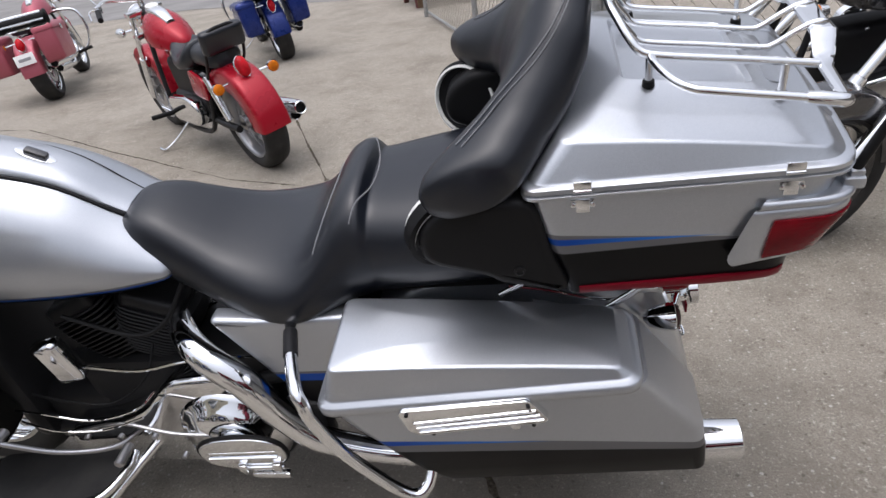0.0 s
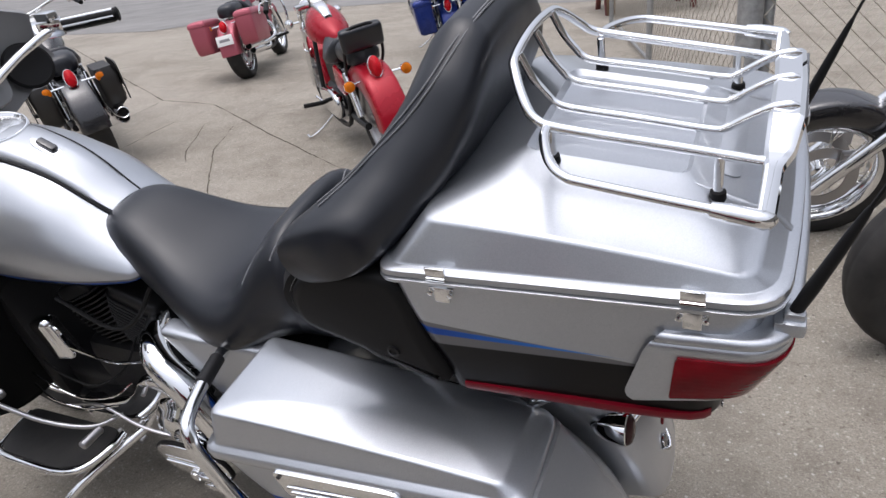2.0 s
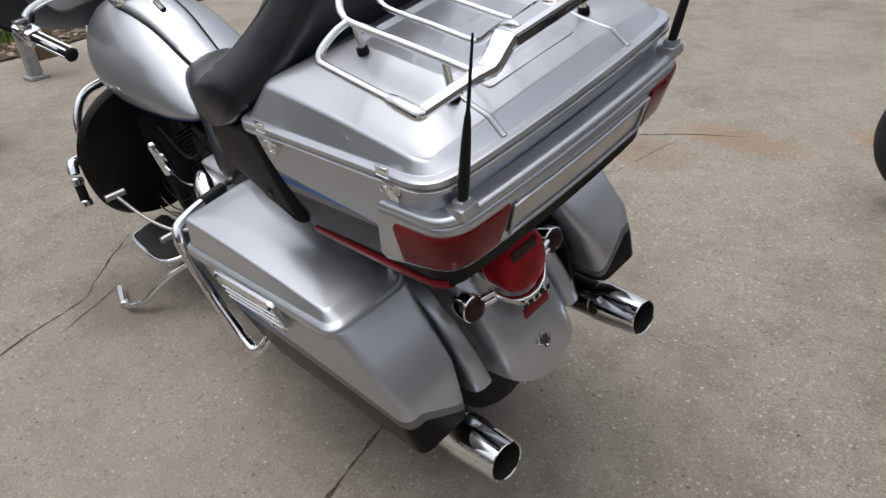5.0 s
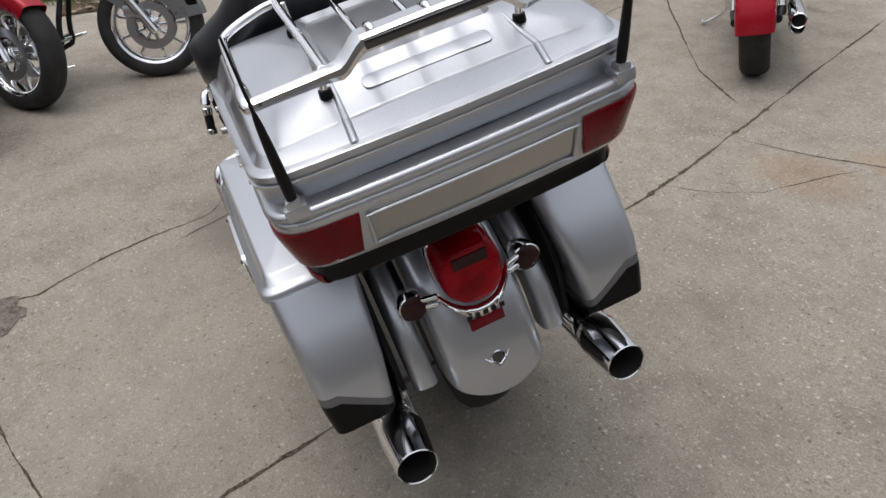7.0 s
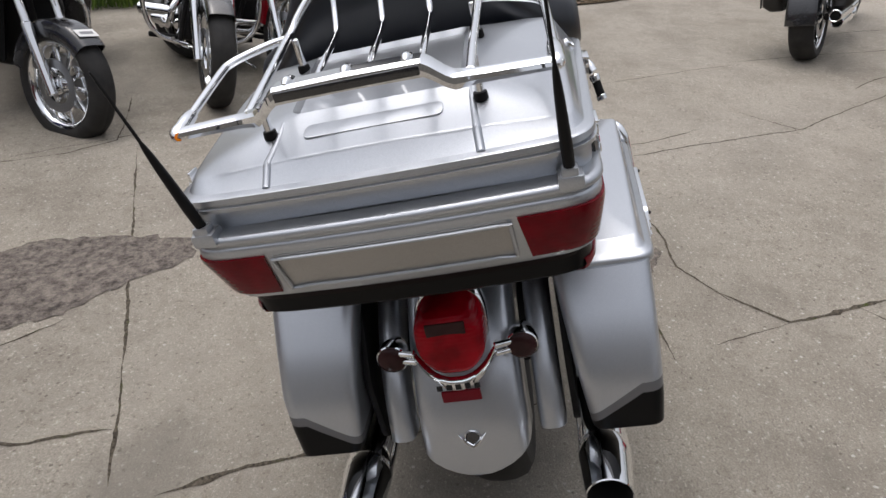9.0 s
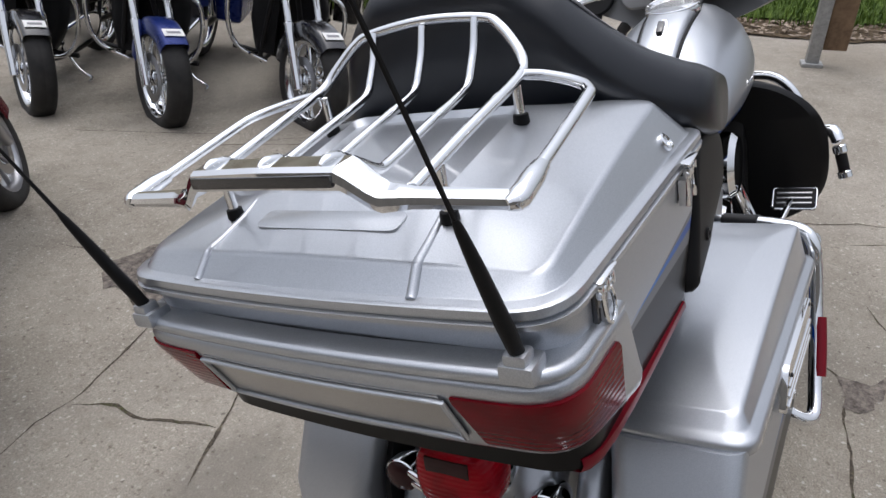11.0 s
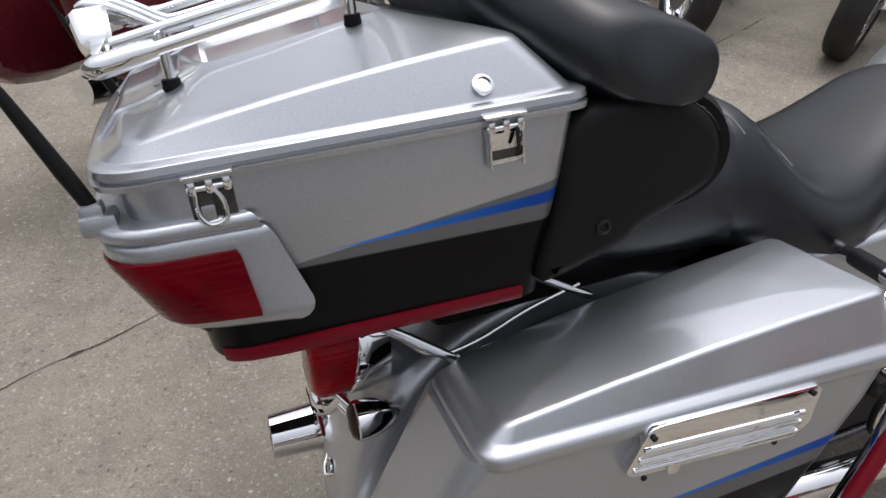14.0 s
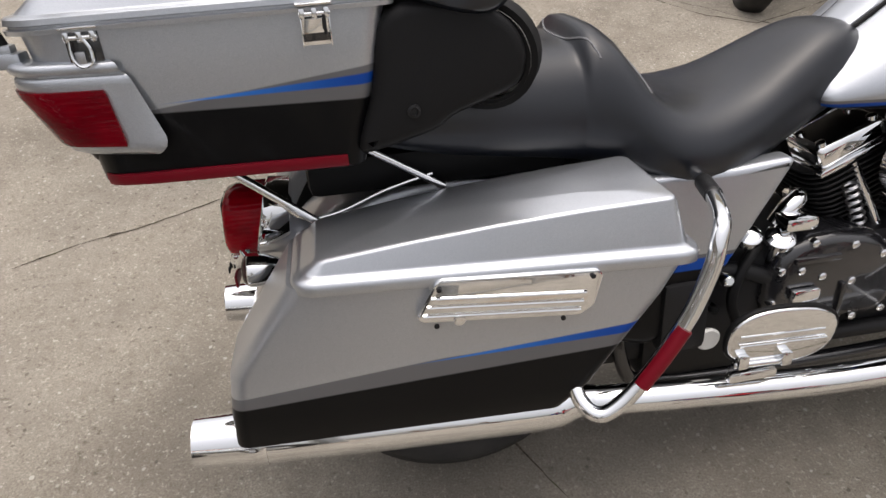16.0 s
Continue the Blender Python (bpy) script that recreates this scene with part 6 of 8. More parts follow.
fairing = part("fairing", loft(fr), inner_grey, bike, "grey handlebar fairing", sharp=60)
ip = Matrix.Translation((-0.985, 0, 1.235)) @ Matrix.Rotation(radians(62), 4, 'Y')
panel_bm = slab(rounded([(-0.13, -0.27), (0.10, -0.20), (0.10, 0.20), (-0.13, 0.27)], 0.04, 6), ip, 0.02, 0.006)
dashp = part("instrument_panel", panel_bm, inner_grey, fairing, "grey instrument panel")
for x, y, r in ((-0.07, -0.075, 0.052), (-0.07, 0.075, 0.052), (-0.055, -0.195, 0.028), (-0.055, 0.195, 0.028), (0.02, -0.165, 0.028), (0.02, 0.165, 0.028)):
    g = part("gauge", lathe([(r, 0.016), (r, 0.026), (r * 0.9, 0.028), (r * 0.88, 0.022)], 28, ip @ Matrix.Translation((x, y, 0)), caps=False), chrome, dashp, "round gauge with chrome bezel")
    part("gauge_dial", lathe([(r * 0.9, 0.0215), (0.0, 0.022)], 28, ip @ Matrix.Translation((x, y, 0)), caps=False), gauge_face, dashp)
    part("gauge_ring", lathe([(r * 0.62, 0.0228), (r * 0.34, 0.0232)], 28, ip @ Matrix.Translation((x, y, 0)), caps=False), white_face, dashp)
part("radio", rbox(0.04, 0, 0.022, 0.075, 0.20, 0.012, 0.005, ip), gauge_face, dashp, "black radio face")
for k in range(8):
    part("switch", rbox(0.088, -0.10 + 0.028 * k, 0.024, 0.012, 0.016, 0.008, 0.002, ip), black_plastic, dashp)
both("speaker_grille", lambda: lathe([(0.062, 0), (0.068, 0.006), (0.060, 0.012), (0.02, 0.010)], 28, axis_m((-0.985, 0.315, 1.20), (0.85, -0.25, 0.45))), black_plastic, fairing)
ws = []
for y in np.linspace(-0.30, 0.30, 17):
    a = abs(y) / 0.30
    ws.append([V3(-1.22 + 0.17 * a ** 2, y, 1.40), V3(-1.17 + 0.17 * a ** 2, y, 1.52 - 0.03 * a ** 2), V3(-1.166 + 0.17 * a ** 2, y, 1.52 - 0.03 * a ** 2), V3(-1.216 + 0.17 * a ** 2, y, 1.40)])
glass = mat("clear_screen", (0.6, 0.62, 0.62), 0.03)
bsdf(glass).inputs["Transmission Weight"].default_value = 1.0
bsdf(glass).inputs["IOR"].default_value = 1.1
part("windscreen", loft(ws), glass, bike, "clear windscreen")

# lower leg fairings and engine guard
def lower():
    rows = []
    for t in (0.5 - 0.5 * math.cos(math.pi * k / 28) for k in range(29)):
        z = 0.34 + 0.555 * t
        x = -1.03 + 0.20 * t
        yo = 0.17 + 0.235 * math.sqrt(max(0.0, 1 - abs(2 * t - 1) ** 2.6))
        yi = 0.02 + 0.05 * abs(2 * t - 1) ** 3
        d = 0.05
        rows.append([V3(x, yi, z), V3(x + 0.01, (yi + yo) / 2, z), V3(x + 0.015, yo - 0.02, z), V3(x - 0.01, yo, z), V3(x - d - 0.02, yo - 0.03, z), V3(x - d - 0.03, (yi + yo) / 2, z), V3(x - d, yi, z)])
    return loft(rows)


both("leg_fairing", lower, black_plastic, bike, "black leg fairing", sharp=60)
both("engine_guard", lambda: tube([(-1.10, 0.10, 0.86), (-1.11, 0.22, 0.85), (-1.10, 0.29, 0.79), (-1.09, 0.32, 0.70), (-1.09, 0.32, 0.55), (-1.10, 0.28, 0.44), (-1.10, 0.13, 0.36)], 0.016, 14, 5), chrome, bike, "chrome engine guard")
part("oil_cooler", rbox(-0.90, 0, 0.56, 0.07, 0.34, 0.46, 0.03), black_metal, bike)
for s in (1, -1):
    pg = part("highway_peg", rod((-0.925, 0.432 * s, 0.655), (-0.905, 0.452 * s, 0.565), 0.017, 14), black_plastic, bike, "black rubber highway peg")
    part("peg_clamp", tube([(-0.965, 0.37 * s, 0.70), (-0.95, 0.412 * s, 0.698), (-0.928, 0.430 * s, 0.668)], [0.014, 0.021, 0.019], 12, 3), chrome, pg)
    part("peg_cap", rod((-0.926, 0.431 * s, 0.659), (-0.920, 0.437 * s, 0.632), 0.0205, 14), chrome, pg)
    part("peg_cap", rod((-0.909, 0.448 * s, 0.580), (-0.903, 0.454 * s, 0.556), 0.0205, 14), chrome, pg)
pm_ = Matrix.Translation((-0.83, 0.315, 0.515)) @ Matrix.Rotation(radians(40), 4, 'Y')
pedal = part("pedal_pad", rbox(0, 0, 0, 0.075, 0.125, 0.016, 0.007, pm_), black_plastic, bike, "black rubber brake pedal pad with chrome trim")
part("pad_rim", tube([pm_ @ V3(x, y, 0.006) for x, y in rounded([(-0.037, -0.062), (0.037, -0.062), (0.037, 0.062), (-0.037, 0.062)], 0.012)], 0.004, 8, 1, closed=True), chrome, pedal)
for k in range(3):
    part("pad_rib", rbox(-0.018 + 0.018 * k, 0, 0.009, 0.006, 0.10, 0.005, 0.002, pm_), steel, pedal)
# front end
FW = V3(-1.245, 0, 0.345)
wheel(bike, FW, 0.305, 0.12, chrome)
part("front_fender", fender_arc(FW, 0.345, radians(-5), radians(170), 0.085, 0.14), silver, bike, "silver front fender", sharp=50)
both("fork_leg", lambda: rod((-1.25, 0.105, 0.34), (-1.02, 0.105, 1.08), 0.028, 18), chrome, bike)
part("headlamp", lathe([(0.03, -0.08), (0.085, -0.05), (0.095, 0), (0.09, 0.012)], 28, axis_m((-1.30, 0, 1.10), (-1, 0, 0))), chrome, bike)
part("headlamp_lens", lathe([(0.088, 0.01), (0.06, 0.022), (0.0, 0.028)], 28, axis_m((-1.30, 0, 1.10), (-1, 0, 0))), lamp_glass, bike)
# ---- the other parked motorcycles ----
def colour_paint(name, c, metal=0.2, rough=0.28):
    return paint(name, c, metal, rough, 0.006, 0.22)


red_paint = colour_paint("bright_red_paint", (0.34, 0.006, 0.018))
pink_paint = colour_paint("burgundy_pink_paint", (0.40, 0.10, 0.13), 0.35, 0.4)
blue_paint = colour_paint("deep_blue_paint", (0.012, 0.028, 0.16), 0.3)
maroon_paint = colour_paint("maroon_paint", (0.095, 0.008, 0.014), 0.25, 0.25)
grey_paint = colour_paint("gunmetal_paint", (0.24, 0.25, 0.26), 0.6, 0.3)
grey_vinyl = mat("grey_vinyl", (0.09, 0.092, 0.098), 0.55)
bump(grey_vinyl, noise_tex(grey_vinyl, 300, 3), 0.3, 0.0008)
leather = mat("black_leather", (0.014, 0.013, 0.012), 0.5)
bump(leather, noise_tex(leather, 160, 4), 0.5, 0.0015)
yellow_m = mat("pale_yellow_lamp_ring", (0.55, 0.50, 0.16), 0.4, 0.3)
tag_ink = mat("grey_print", (0.25, 0.25, 0.26), 0.7)
cast_metal = mat("cast_aluminium", (0.42, 0.42, 0.43), 0.38, 0.9)
dark_screen = mat("smoked_screen", (0.02, 0.02, 0.022), 0.05, 0.0, coat=1.0)


def road_wheel(parent, name, c, r, w, rim_m, style="mag", disc=1):
    m = axis_m(c, (0, 1, 0))
    h = w / 2
    rim = lathe([(r * 0.72, -h * 0.80), (r * 0.735, -h * 0.84), (r * 0.70, -h * 0.78), (r * 0.655, -h * 0.55), (r * 0.64, 0), (r * 0.655, h * 0.55), (r * 0.70, h * 0.78), (r * 0.735, h * 0.84), (r * 0.72, h * 0.80)], 40, m, caps=False)
    wh = part(name, rim, rim_m, parent, "polished wheel rim")
    prof = [(r * 0.72, -h * 0.78), (r * 0.78, -h * 0.97), (r * 0.88, -h), (r * 0.955, -h * 0.80), (r * 0.99, -h * 0.42), (r, -0.006), (r * 0.994, 0), (r, 0.006), (r * 0.99, h * 0.42), (r * 0.955, h * 0.80), (r * 0.88, h), (r * 0.78, h * 0.97), (r * 0.72, h * 0.78)]
    part("tyre", lathe(prof, 44, m, caps=False), rubber, wh, "black rubber tyre")
    part("hub", lathe([(r * 0.05, -h * 1.0), (r * 0.15, -h * 0.85), (r * 0.12, -h * 0.4), (r * 0.12, h * 0.4), (r * 0.15, h * 0.85), (r * 0.05, h * 1.0)], 20, m), rim_m, wh)
    if style == "wire":
        bm = None
        for k in range(32):
            q = 2 * math.pi * k / 32
            s = 1 if k % 2 else -1
            bm = rod(m @ V3(r * 0.13 * math.cos(q), r * 0.13 * math.sin(q), s * h * 0.7), m @ V3(r * 0.66 * math.cos(q + 0.25 * (1 if k % 4 < 2 else -1)), r * 0.66 * math.sin(q + 0.25 * (1 if k % 4 < 2 else -1)), 0), 0.0022, 5, bm=bm)
        part("wire_spokes", bm, rim_m, wh)
    else:
        for k in range(9):
            q = 2 * math.pi * k / 9
            part("spoke", rbox(r * 0.40, 0, 0, r * 0.54, w * 0.16, r * 0.075, 0.004, m @ Matrix.Rotation(q, 4, 'Z') @ Matrix.Rotation(radians(90), 4, 'X')), rim_m, wh)
    for s in ((-1, 1) if disc == 2 else (disc,)):
        part("brake_disc", lathe([(r * 0.30, s * h * 0.86), (r * 0.45, s * h * 0.86), (r * 0.45, s * h * 0.93), (r * 0.30, s * h * 0.93)], 32, m, caps=False), steel, wh)
    return wh


def lamp_unit(parent, c, d, r, body_m, lens_m, name="headlamp", lens="lamp_lens", label="", ring_m=None):
    m = axis_m(c, d)
    b = part(name, lathe([(r * 0.25, -r * 1.15), (r * 0.7, -r * 0.95), (r * 0.95, -r * 0.45), (r * 1.02, 0), (r * 1.02, r * 0.12)], 26, m), body_m, parent, label)
    part("bezel", lathe([(r * 1.02, r * 0.05), (r * 1.06, r * 0.12), (r * 1.02, r * 0.2), (r * 0.90, r * 0.16)], 26, m, caps=False), ring_m or chrome, b)
    part(lens, lathe([(r * 0.92, r * 0.15), (r * 0.6, r * 0.24), (0.0, r * 0.28)], 26, m, caps=False), lens_m, b)
    return b


def signal(parent, c, d, lens_m=None):
    m = axis_m(c, d)
    b = part("turn_signal", lathe([(0.008, -0.05), (0.028, -0.035), (0.036, 0.0), (0.036, 0.008)], 20, m), chrome, parent, "chrome turn signal")
    part("signal_lens", lathe([(0.034, 0.006), (0.033, 0.018), (0.022, 0.026), (0.0, 0.029)], 20, m, caps=False), lens_m or amber_lens, b, "amber signal lens")
    return b


def stations(rows, prof, steps=4):
    """A body from stations (x, half width, top, bottom) and a half section (share of width, share of height)."""
    top = smooth_path([(a, b, c) for a, b, c, d in rows], steps)
    bot = smooth_path([(a, 0, d) for a, b, c, d in rows], steps)
    out = []
    for p, q in zip(top, bot):
        h = p.z - q.z
        half = [V3(p.x, p.y * u, q.z + h * v) for u, v in prof]
        out.append(half + [V3(a.x, -a.y, a.z) for a in reversed(half[1:-1])])
    return loft(out)


SOFT = [(0, 1.0), (0.45, 0.985), (0.75, 0.90), (0.93, 0.70), (1.0, 0.42), (0.94, 0.12), (0.7, 0.0), (0, -0.01)]
TANK = [(0, 1.0), (0.25, 0.985), (0.5, 0.92), (0.72, 0.78), (0.9, 0.55), (1.0, 0.28), (0.95, 0.06), (0.6, 0.0), (0, 0.0)]


def cruiser(label, h, paint_m, rear=None, front=None, wb=1.66, lean=9, group="parked motorcycles", fender_m=None, tank_m=None, front_style="mag", rear_style="mag", rim_m=None,
            fairing=False, screen=False, guard=False, bags="", bag_m=None, top_box=None, sissy=False, tag=False, plate=True, mirrors=True, rake=0.38, lamp_r=0.085, ring_m=None,
            seat_m=None, pipes_m=None, tall_bar=0.0, slim=1.0, case_m=None, steer=0.0, rear_w=0.15, rr=0.315, tail_q=52, guard_arc=(4, 128, 0.080, 0.10), name="motorcycle"):
    h = Vector(h).normalized()
    rear = Vector(rear) if rear else Vector(front) - h * wb
    fwd = rear + h * wb
    z0, z1 = zg(rear.x, rear.y), zg(fwd.x, fwd.y)
    place = Matrix.Translation((rear.x, rear.y, z0)) @ Matrix.Rotation(math.atan2(-h.y, -h.x), 4, 'Z') @ Matrix.Rotation(math.atan2(z1 - z0, wb), 4, 'Y') @ Matrix.Rotation(radians(lean), 4, 'X')
    b = thing(name, place, label, "motorcycle", group)
    fender_m, tank_m, seat_m, pipes_m, rim_m, case_m = fender_m or paint_m, tank_m or paint_m, seat_m or vinyl, pipes_m or chrome, rim_m or chrome, case_m or black_metal
    fr = 0.33
    ra, fa = V3(0, 0, rr - 0.008), V3(-wb, 0, fr - 0.008)
    turn = Matrix.Translation(V3(-wb + rake + 0.05, 0, 0)) @ Matrix.Rotation(radians(steer), 4, 'Z') @ Matrix.Translation(V3(wb - rake - 0.05, 0, 0))

    def turned(bm):
        if steer:
            bmesh.ops.transform(bm, matrix=turn, verts=bm.verts)
        return bm

    road_wheel(b, "rear_wheel", ra, rr, rear_w, rim_m, rear_style)
    fw = road_wheel(b, "front_wheel", fa, fr, 0.145, rim_m, front_style, 2)
    if steer:
        for o in [fw] + list(fw.children):
            o.data.transform(turn)
    # mudguards
    part("front_fender", turned(fender_arc(fa, fr + 0.030, radians(guard_arc[0]), radians(guard_arc[1]), guard_arc[2], guard_arc[3], 24)), fender_m, b, sharp=50)
    part("rear_fender", fender_arc(ra, rr + 0.040, radians(0), radians(150), rear_w / 2 + 0.024, 0.13, 24), fender_m, b, sharp=50)
    # fork
    top = V3(-wb + rake, 0, 0.98)
    for s in (1, -1):
        a, t = fa + V3(0, 0.105 * s, 0), top + V3(0, 0.105 * s, 0)
        part("fork_slider", turned(rod(a + (a - t).normalized() * 0.05, a.lerp(t, 0.46), 0.030, 16)), chrome, b)
        part("fork_tube", turned(rod(a.lerp(t, 0.44), t, 0.022, 14)), chrome, b)
        part("brake_caliper", turned(rbox(a.x + 0.10, 0.085 * s, a.z + 0.10, 0.09, 0.04, 0.07, 0.012)), steel, b)
    part("fork_yoke", turned(rbox(top.x - 0.01, 0, top.z - 0.01, 0.09, 0.27, 0.04, 0.014)), chrome, b)
    part("lower_yoke", turned(rbox(top.x - 0.07, 0, 0.80, 0.09, 0.26, 0.035, 0.012)), chrome, b)
    # frame, engine
    part("backbone", tube([top, (-wb + 0.62, 0, 0.86), (-0.5, 0, 0.72), (-0.25, 0, 0.62)], 0.030, 10, 4), black_metal, b)
    for s in (1, -1):
        part("frame_tube", tube([(top.x + 0.02, 0.05 * s, 0.86), (-wb + 0.52, 0.13 * s, 0.40), (-wb + 0.60, 0.15 * s, 0.22), (-0.45, 0.15 * s, 0.22), (-0.28, 0.13 * s, 0.40), (-0.22, 0.11 * s, 0.62)], 0.017, 10, 4), black_metal, b)
        part("swing_arm", tube([(-0.42, 0.11 * s, 0.33), (-0.2, 0.125 * s, 0.32), (0.03, 0.115 * s, 0.31)], 0.024, 10, 3), black_metal, b)
        part("shock", rod((-0.05, 0.125 * s, 0.36), (-0.17, 0.125 * s, 0.64), 0.024, 14), chrome, b)
    ex = -wb * 0.47
    eng = part("crankcase", rbox(ex, 0, 0.34, 0.42, 0.26, 0.22, 0.05, None, 3), case_m, b, "V-twin engine")
    part("gearbox", rbox(ex + 0.28, 0, 0.38, 0.24, 0.24, 0.19, 0.04, None, 3), case_m, eng)
    for tilt in (radians(24), radians(-24)):
        m = Matrix.Translation((ex, 0, 0.38)) @ Matrix.Rotation(tilt, 4, 'Y')
        rows = []
        for k in range(9):
            for z, w in ((0.075 + k * 0.019, 0.115), (0.083 + k * 0.019, 0.115), (0.083 + k * 0.019, 0.152), (0.094 + k * 0.019, 0.152)):
                rows.append([m @ V3(x, y, z) for x, y in rounded([(-w / 2, -w / 2 - 0.008), (w / 2, -w / 2 - 0.008), (w / 2, w / 2 + 0.008), (-w / 2, w / 2 + 0.008)], 0.03, 2)])
        part("cylinder", loft(rows), case_m, eng, "finned cylinder", sharp=30)
        part("rocker_cover", rbox(0, 0, 0.268, 0.145, 0.17, 0.055, 0.02, m, 3), chrome, eng)
        part("pushrod_tube", rod(m @ V3(-0.01, 0.10, 0.0), m @ V3(0, 0.088, 0.25), 0.010, 10), chrome, eng)
    part("air_cleaner", lathe([(0.070, 0), (0.085, 0.01), (0.085, 0.05), (0.066, 0.068), (0.02, 0.072)], 26, axis_m((ex, 0.11, 0.60), (0, 1, 0))), chrome, eng, "round chrome air cleaner")
    part("cam_cover", lathe([(0.085, 0), (0.09, 0.014), (0.075, 0.034), (0.03, 0.04)], 24, axis_m((ex - 0.04, 0.12, 0.36), (0, 1, 0))), chrome, eng)
    part("primary_cover", slab(rounded([(ex - 0.20, 0.24), (ex + 0.28, 0.26), (ex + 0.36, 0.34), (ex + 0.34, 0.44), (ex + 0.2, 0.47), (ex - 0.2, 0.42)], 0.07, 5), xz_plane(-0.12), 0.08, 0.022, 3), chrome, eng, "polished primary cover")
    for k, (dx, z) in enumerate(((0.17, 0.36), (0.10, 0.30))):
        out = -0.10 if k else 0.0
        p = part("exhaust_pipe", tube([(ex + (0.10 if k else -0.12), 0.10, 0.52), (ex + (0.16 if k else -0.20), 0.17, 0.46), (ex + (0.20 if k else -0.14), 0.20, z - 0.04), (ex + 0.36, 0.205, z - 0.06), (-0.22, 0.21, z - 0.04)], 0.024, 14, 4), pipes_m, b, "chrome exhaust pipe")
        a_, e_ = V3(-0.26, 0.21, z - 0.04), V3(0.30 + out, 0.215, z + 0.0)
        ln = (e_ - a_).length
        mf = part("muffler", lathe([(0.026, 0), (0.044, 0.05), (0.047, 0.10), (0.047, ln - 0.06), (0.042, ln - 0.004), (0.038, ln), (0.034, ln - 0.004), (0.034, ln - 0.06)], 22, axis_m(a_, e_ - a_), caps=False), pipes_m, b, "chrome muffler")
        part("muffler_bore", lathe([(0.0345, ln - 0.055), (0, ln - 0.055)], 22, axis_m(a_, e_ - a_), caps=False), dark, mf)
    part("engine_cover", rbox(ex + 0.06, 0, 0.47, 0.56, 0.28 if fairing else 0.19, 0.42, 0.06, None, 3), black_plastic, b, "black engine covers")
    part("oil_tank", rbox(-0.33, 0, 0.56, 0.20, 0.26, 0.20, 0.05, None, 3), black_gloss, b)
    for s in (1, -1):
        part("side_cover", slab(rounded([(-0.46, 0.50), (-0.22, 0.47), (-0.18, 0.62), (-0.40, 0.68)], 0.05), xz_plane(0.15 * s + (0.02 if s < 0 else 0.0)), 0.022, 0.008), tank_m, b)
        part("foot_peg", rod((-wb + 0.60, 0.15 * s, 0.27), (-wb + 0.58, 0.34 * s, 0.29), 0.018, 12), black_plastic, b, "black rubber foot peg")
        part("peg_arm", tube([(-wb + 0.70, 0.13 * s, 0.30), (-wb + 0.60, 0.17 * s, 0.27), (-wb + 0.45, 0.20 * s, 0.30)], 0.010, 8, 3), chrome, b)
    # tank and seats
    tx = -wb + rake + 0.10
    part("fuel_tank", stations([(tx - 0.02, 0.045, 0.93, 0.85), (tx + 0.02, 0.09, 0.965, 0.80), (tx + 0.14, 0.145 * slim, 0.985, 0.77), (tx + 0.28, 0.150 * slim, 0.965, 0.76), (tx + 0.42, 0.115 * slim, 0.90, 0.745), (tx + 0.52, 0.06, 0.83, 0.74), (tx + 0.55, 0.02, 0.79, 0.74)], TANK), tank_m, b, sharp=60)
    part("tank_dash", stations([(tx + 0.04, 0.03, 0.985, 0.955), (tx + 0.12, 0.05, 1.01, 0.97), (tx + 0.26, 0.045, 0.995, 0.95), (tx + 0.40, 0.03, 0.93, 0.895)], SOFT), chrome, b, "chrome tank console")
    part("dial", lathe([(0.045, 0), (0.048, 0.012), (0.042, 0.018), (0, 0.018)], 24, axis_m((tx + 0.13, 0, 1.003), (0.2, 0, 1))), white_face, b)
    sx = tx + 0.42
    part("seat", stations([(sx, 0.06, 0.82, 0.74), (sx + 0.06, 0.11, 0.815, 0.70), (sx + 0.18, 0.16, 0.765, 0.66), (sx + 0.30, 0.175, 0.765, 0.66), (sx + 0.38, 0.16, 0.825, 0.67), (sx + 0.43, 0.13, 0.845, 0.70), (sx + 0.45, 0.09, 0.82, 0.74)], SOFT), seat_m, b, "black rider seat", sharp=60)
    part("pillion_pad", stations([(sx + 0.42, 0.08, 0.80, 0.72), (sx + 0.46, 0.12, 0.825, 0.705), (sx + 0.60, 0.125, 0.835, 0.70), (sx + 0.72, 0.11, 0.825, 0.69), (sx + 0.77, 0.07, 0.80, 0.69)], SOFT), seat_m, b, "black pillion pad", sharp=60)
    bx = sx + 0.78
    if sissy:
        part("sissy_bar", tube([(bx - 0.20, 0.12, 0.60), (bx - 0.06, 0.13, 0.72), (bx + 0.02, 0.12, 0.86), (bx + 0.05, 0.08, 0.93), (bx + 0.05, 0, 0.94), (bx + 0.05, -0.08, 0.93), (bx + 0.02, -0.12, 0.86), (bx - 0.06, -0.13, 0.72), (bx - 0.20, -0.12, 0.60)], 0.010, 10, 5), black_metal, b)
        part("backrest_pad", rbox(0, 0, 0, 0.07, 0.28, 0.15, 0.03, Matrix.Translation((bx + 0.02, 0, 0.865)) @ Matrix.Rotation(radians(16), 4, 'Y'), 3), seat_m, b, "black backrest pad")
    # lamps
    hd = V3(-1, 0, -0.08)
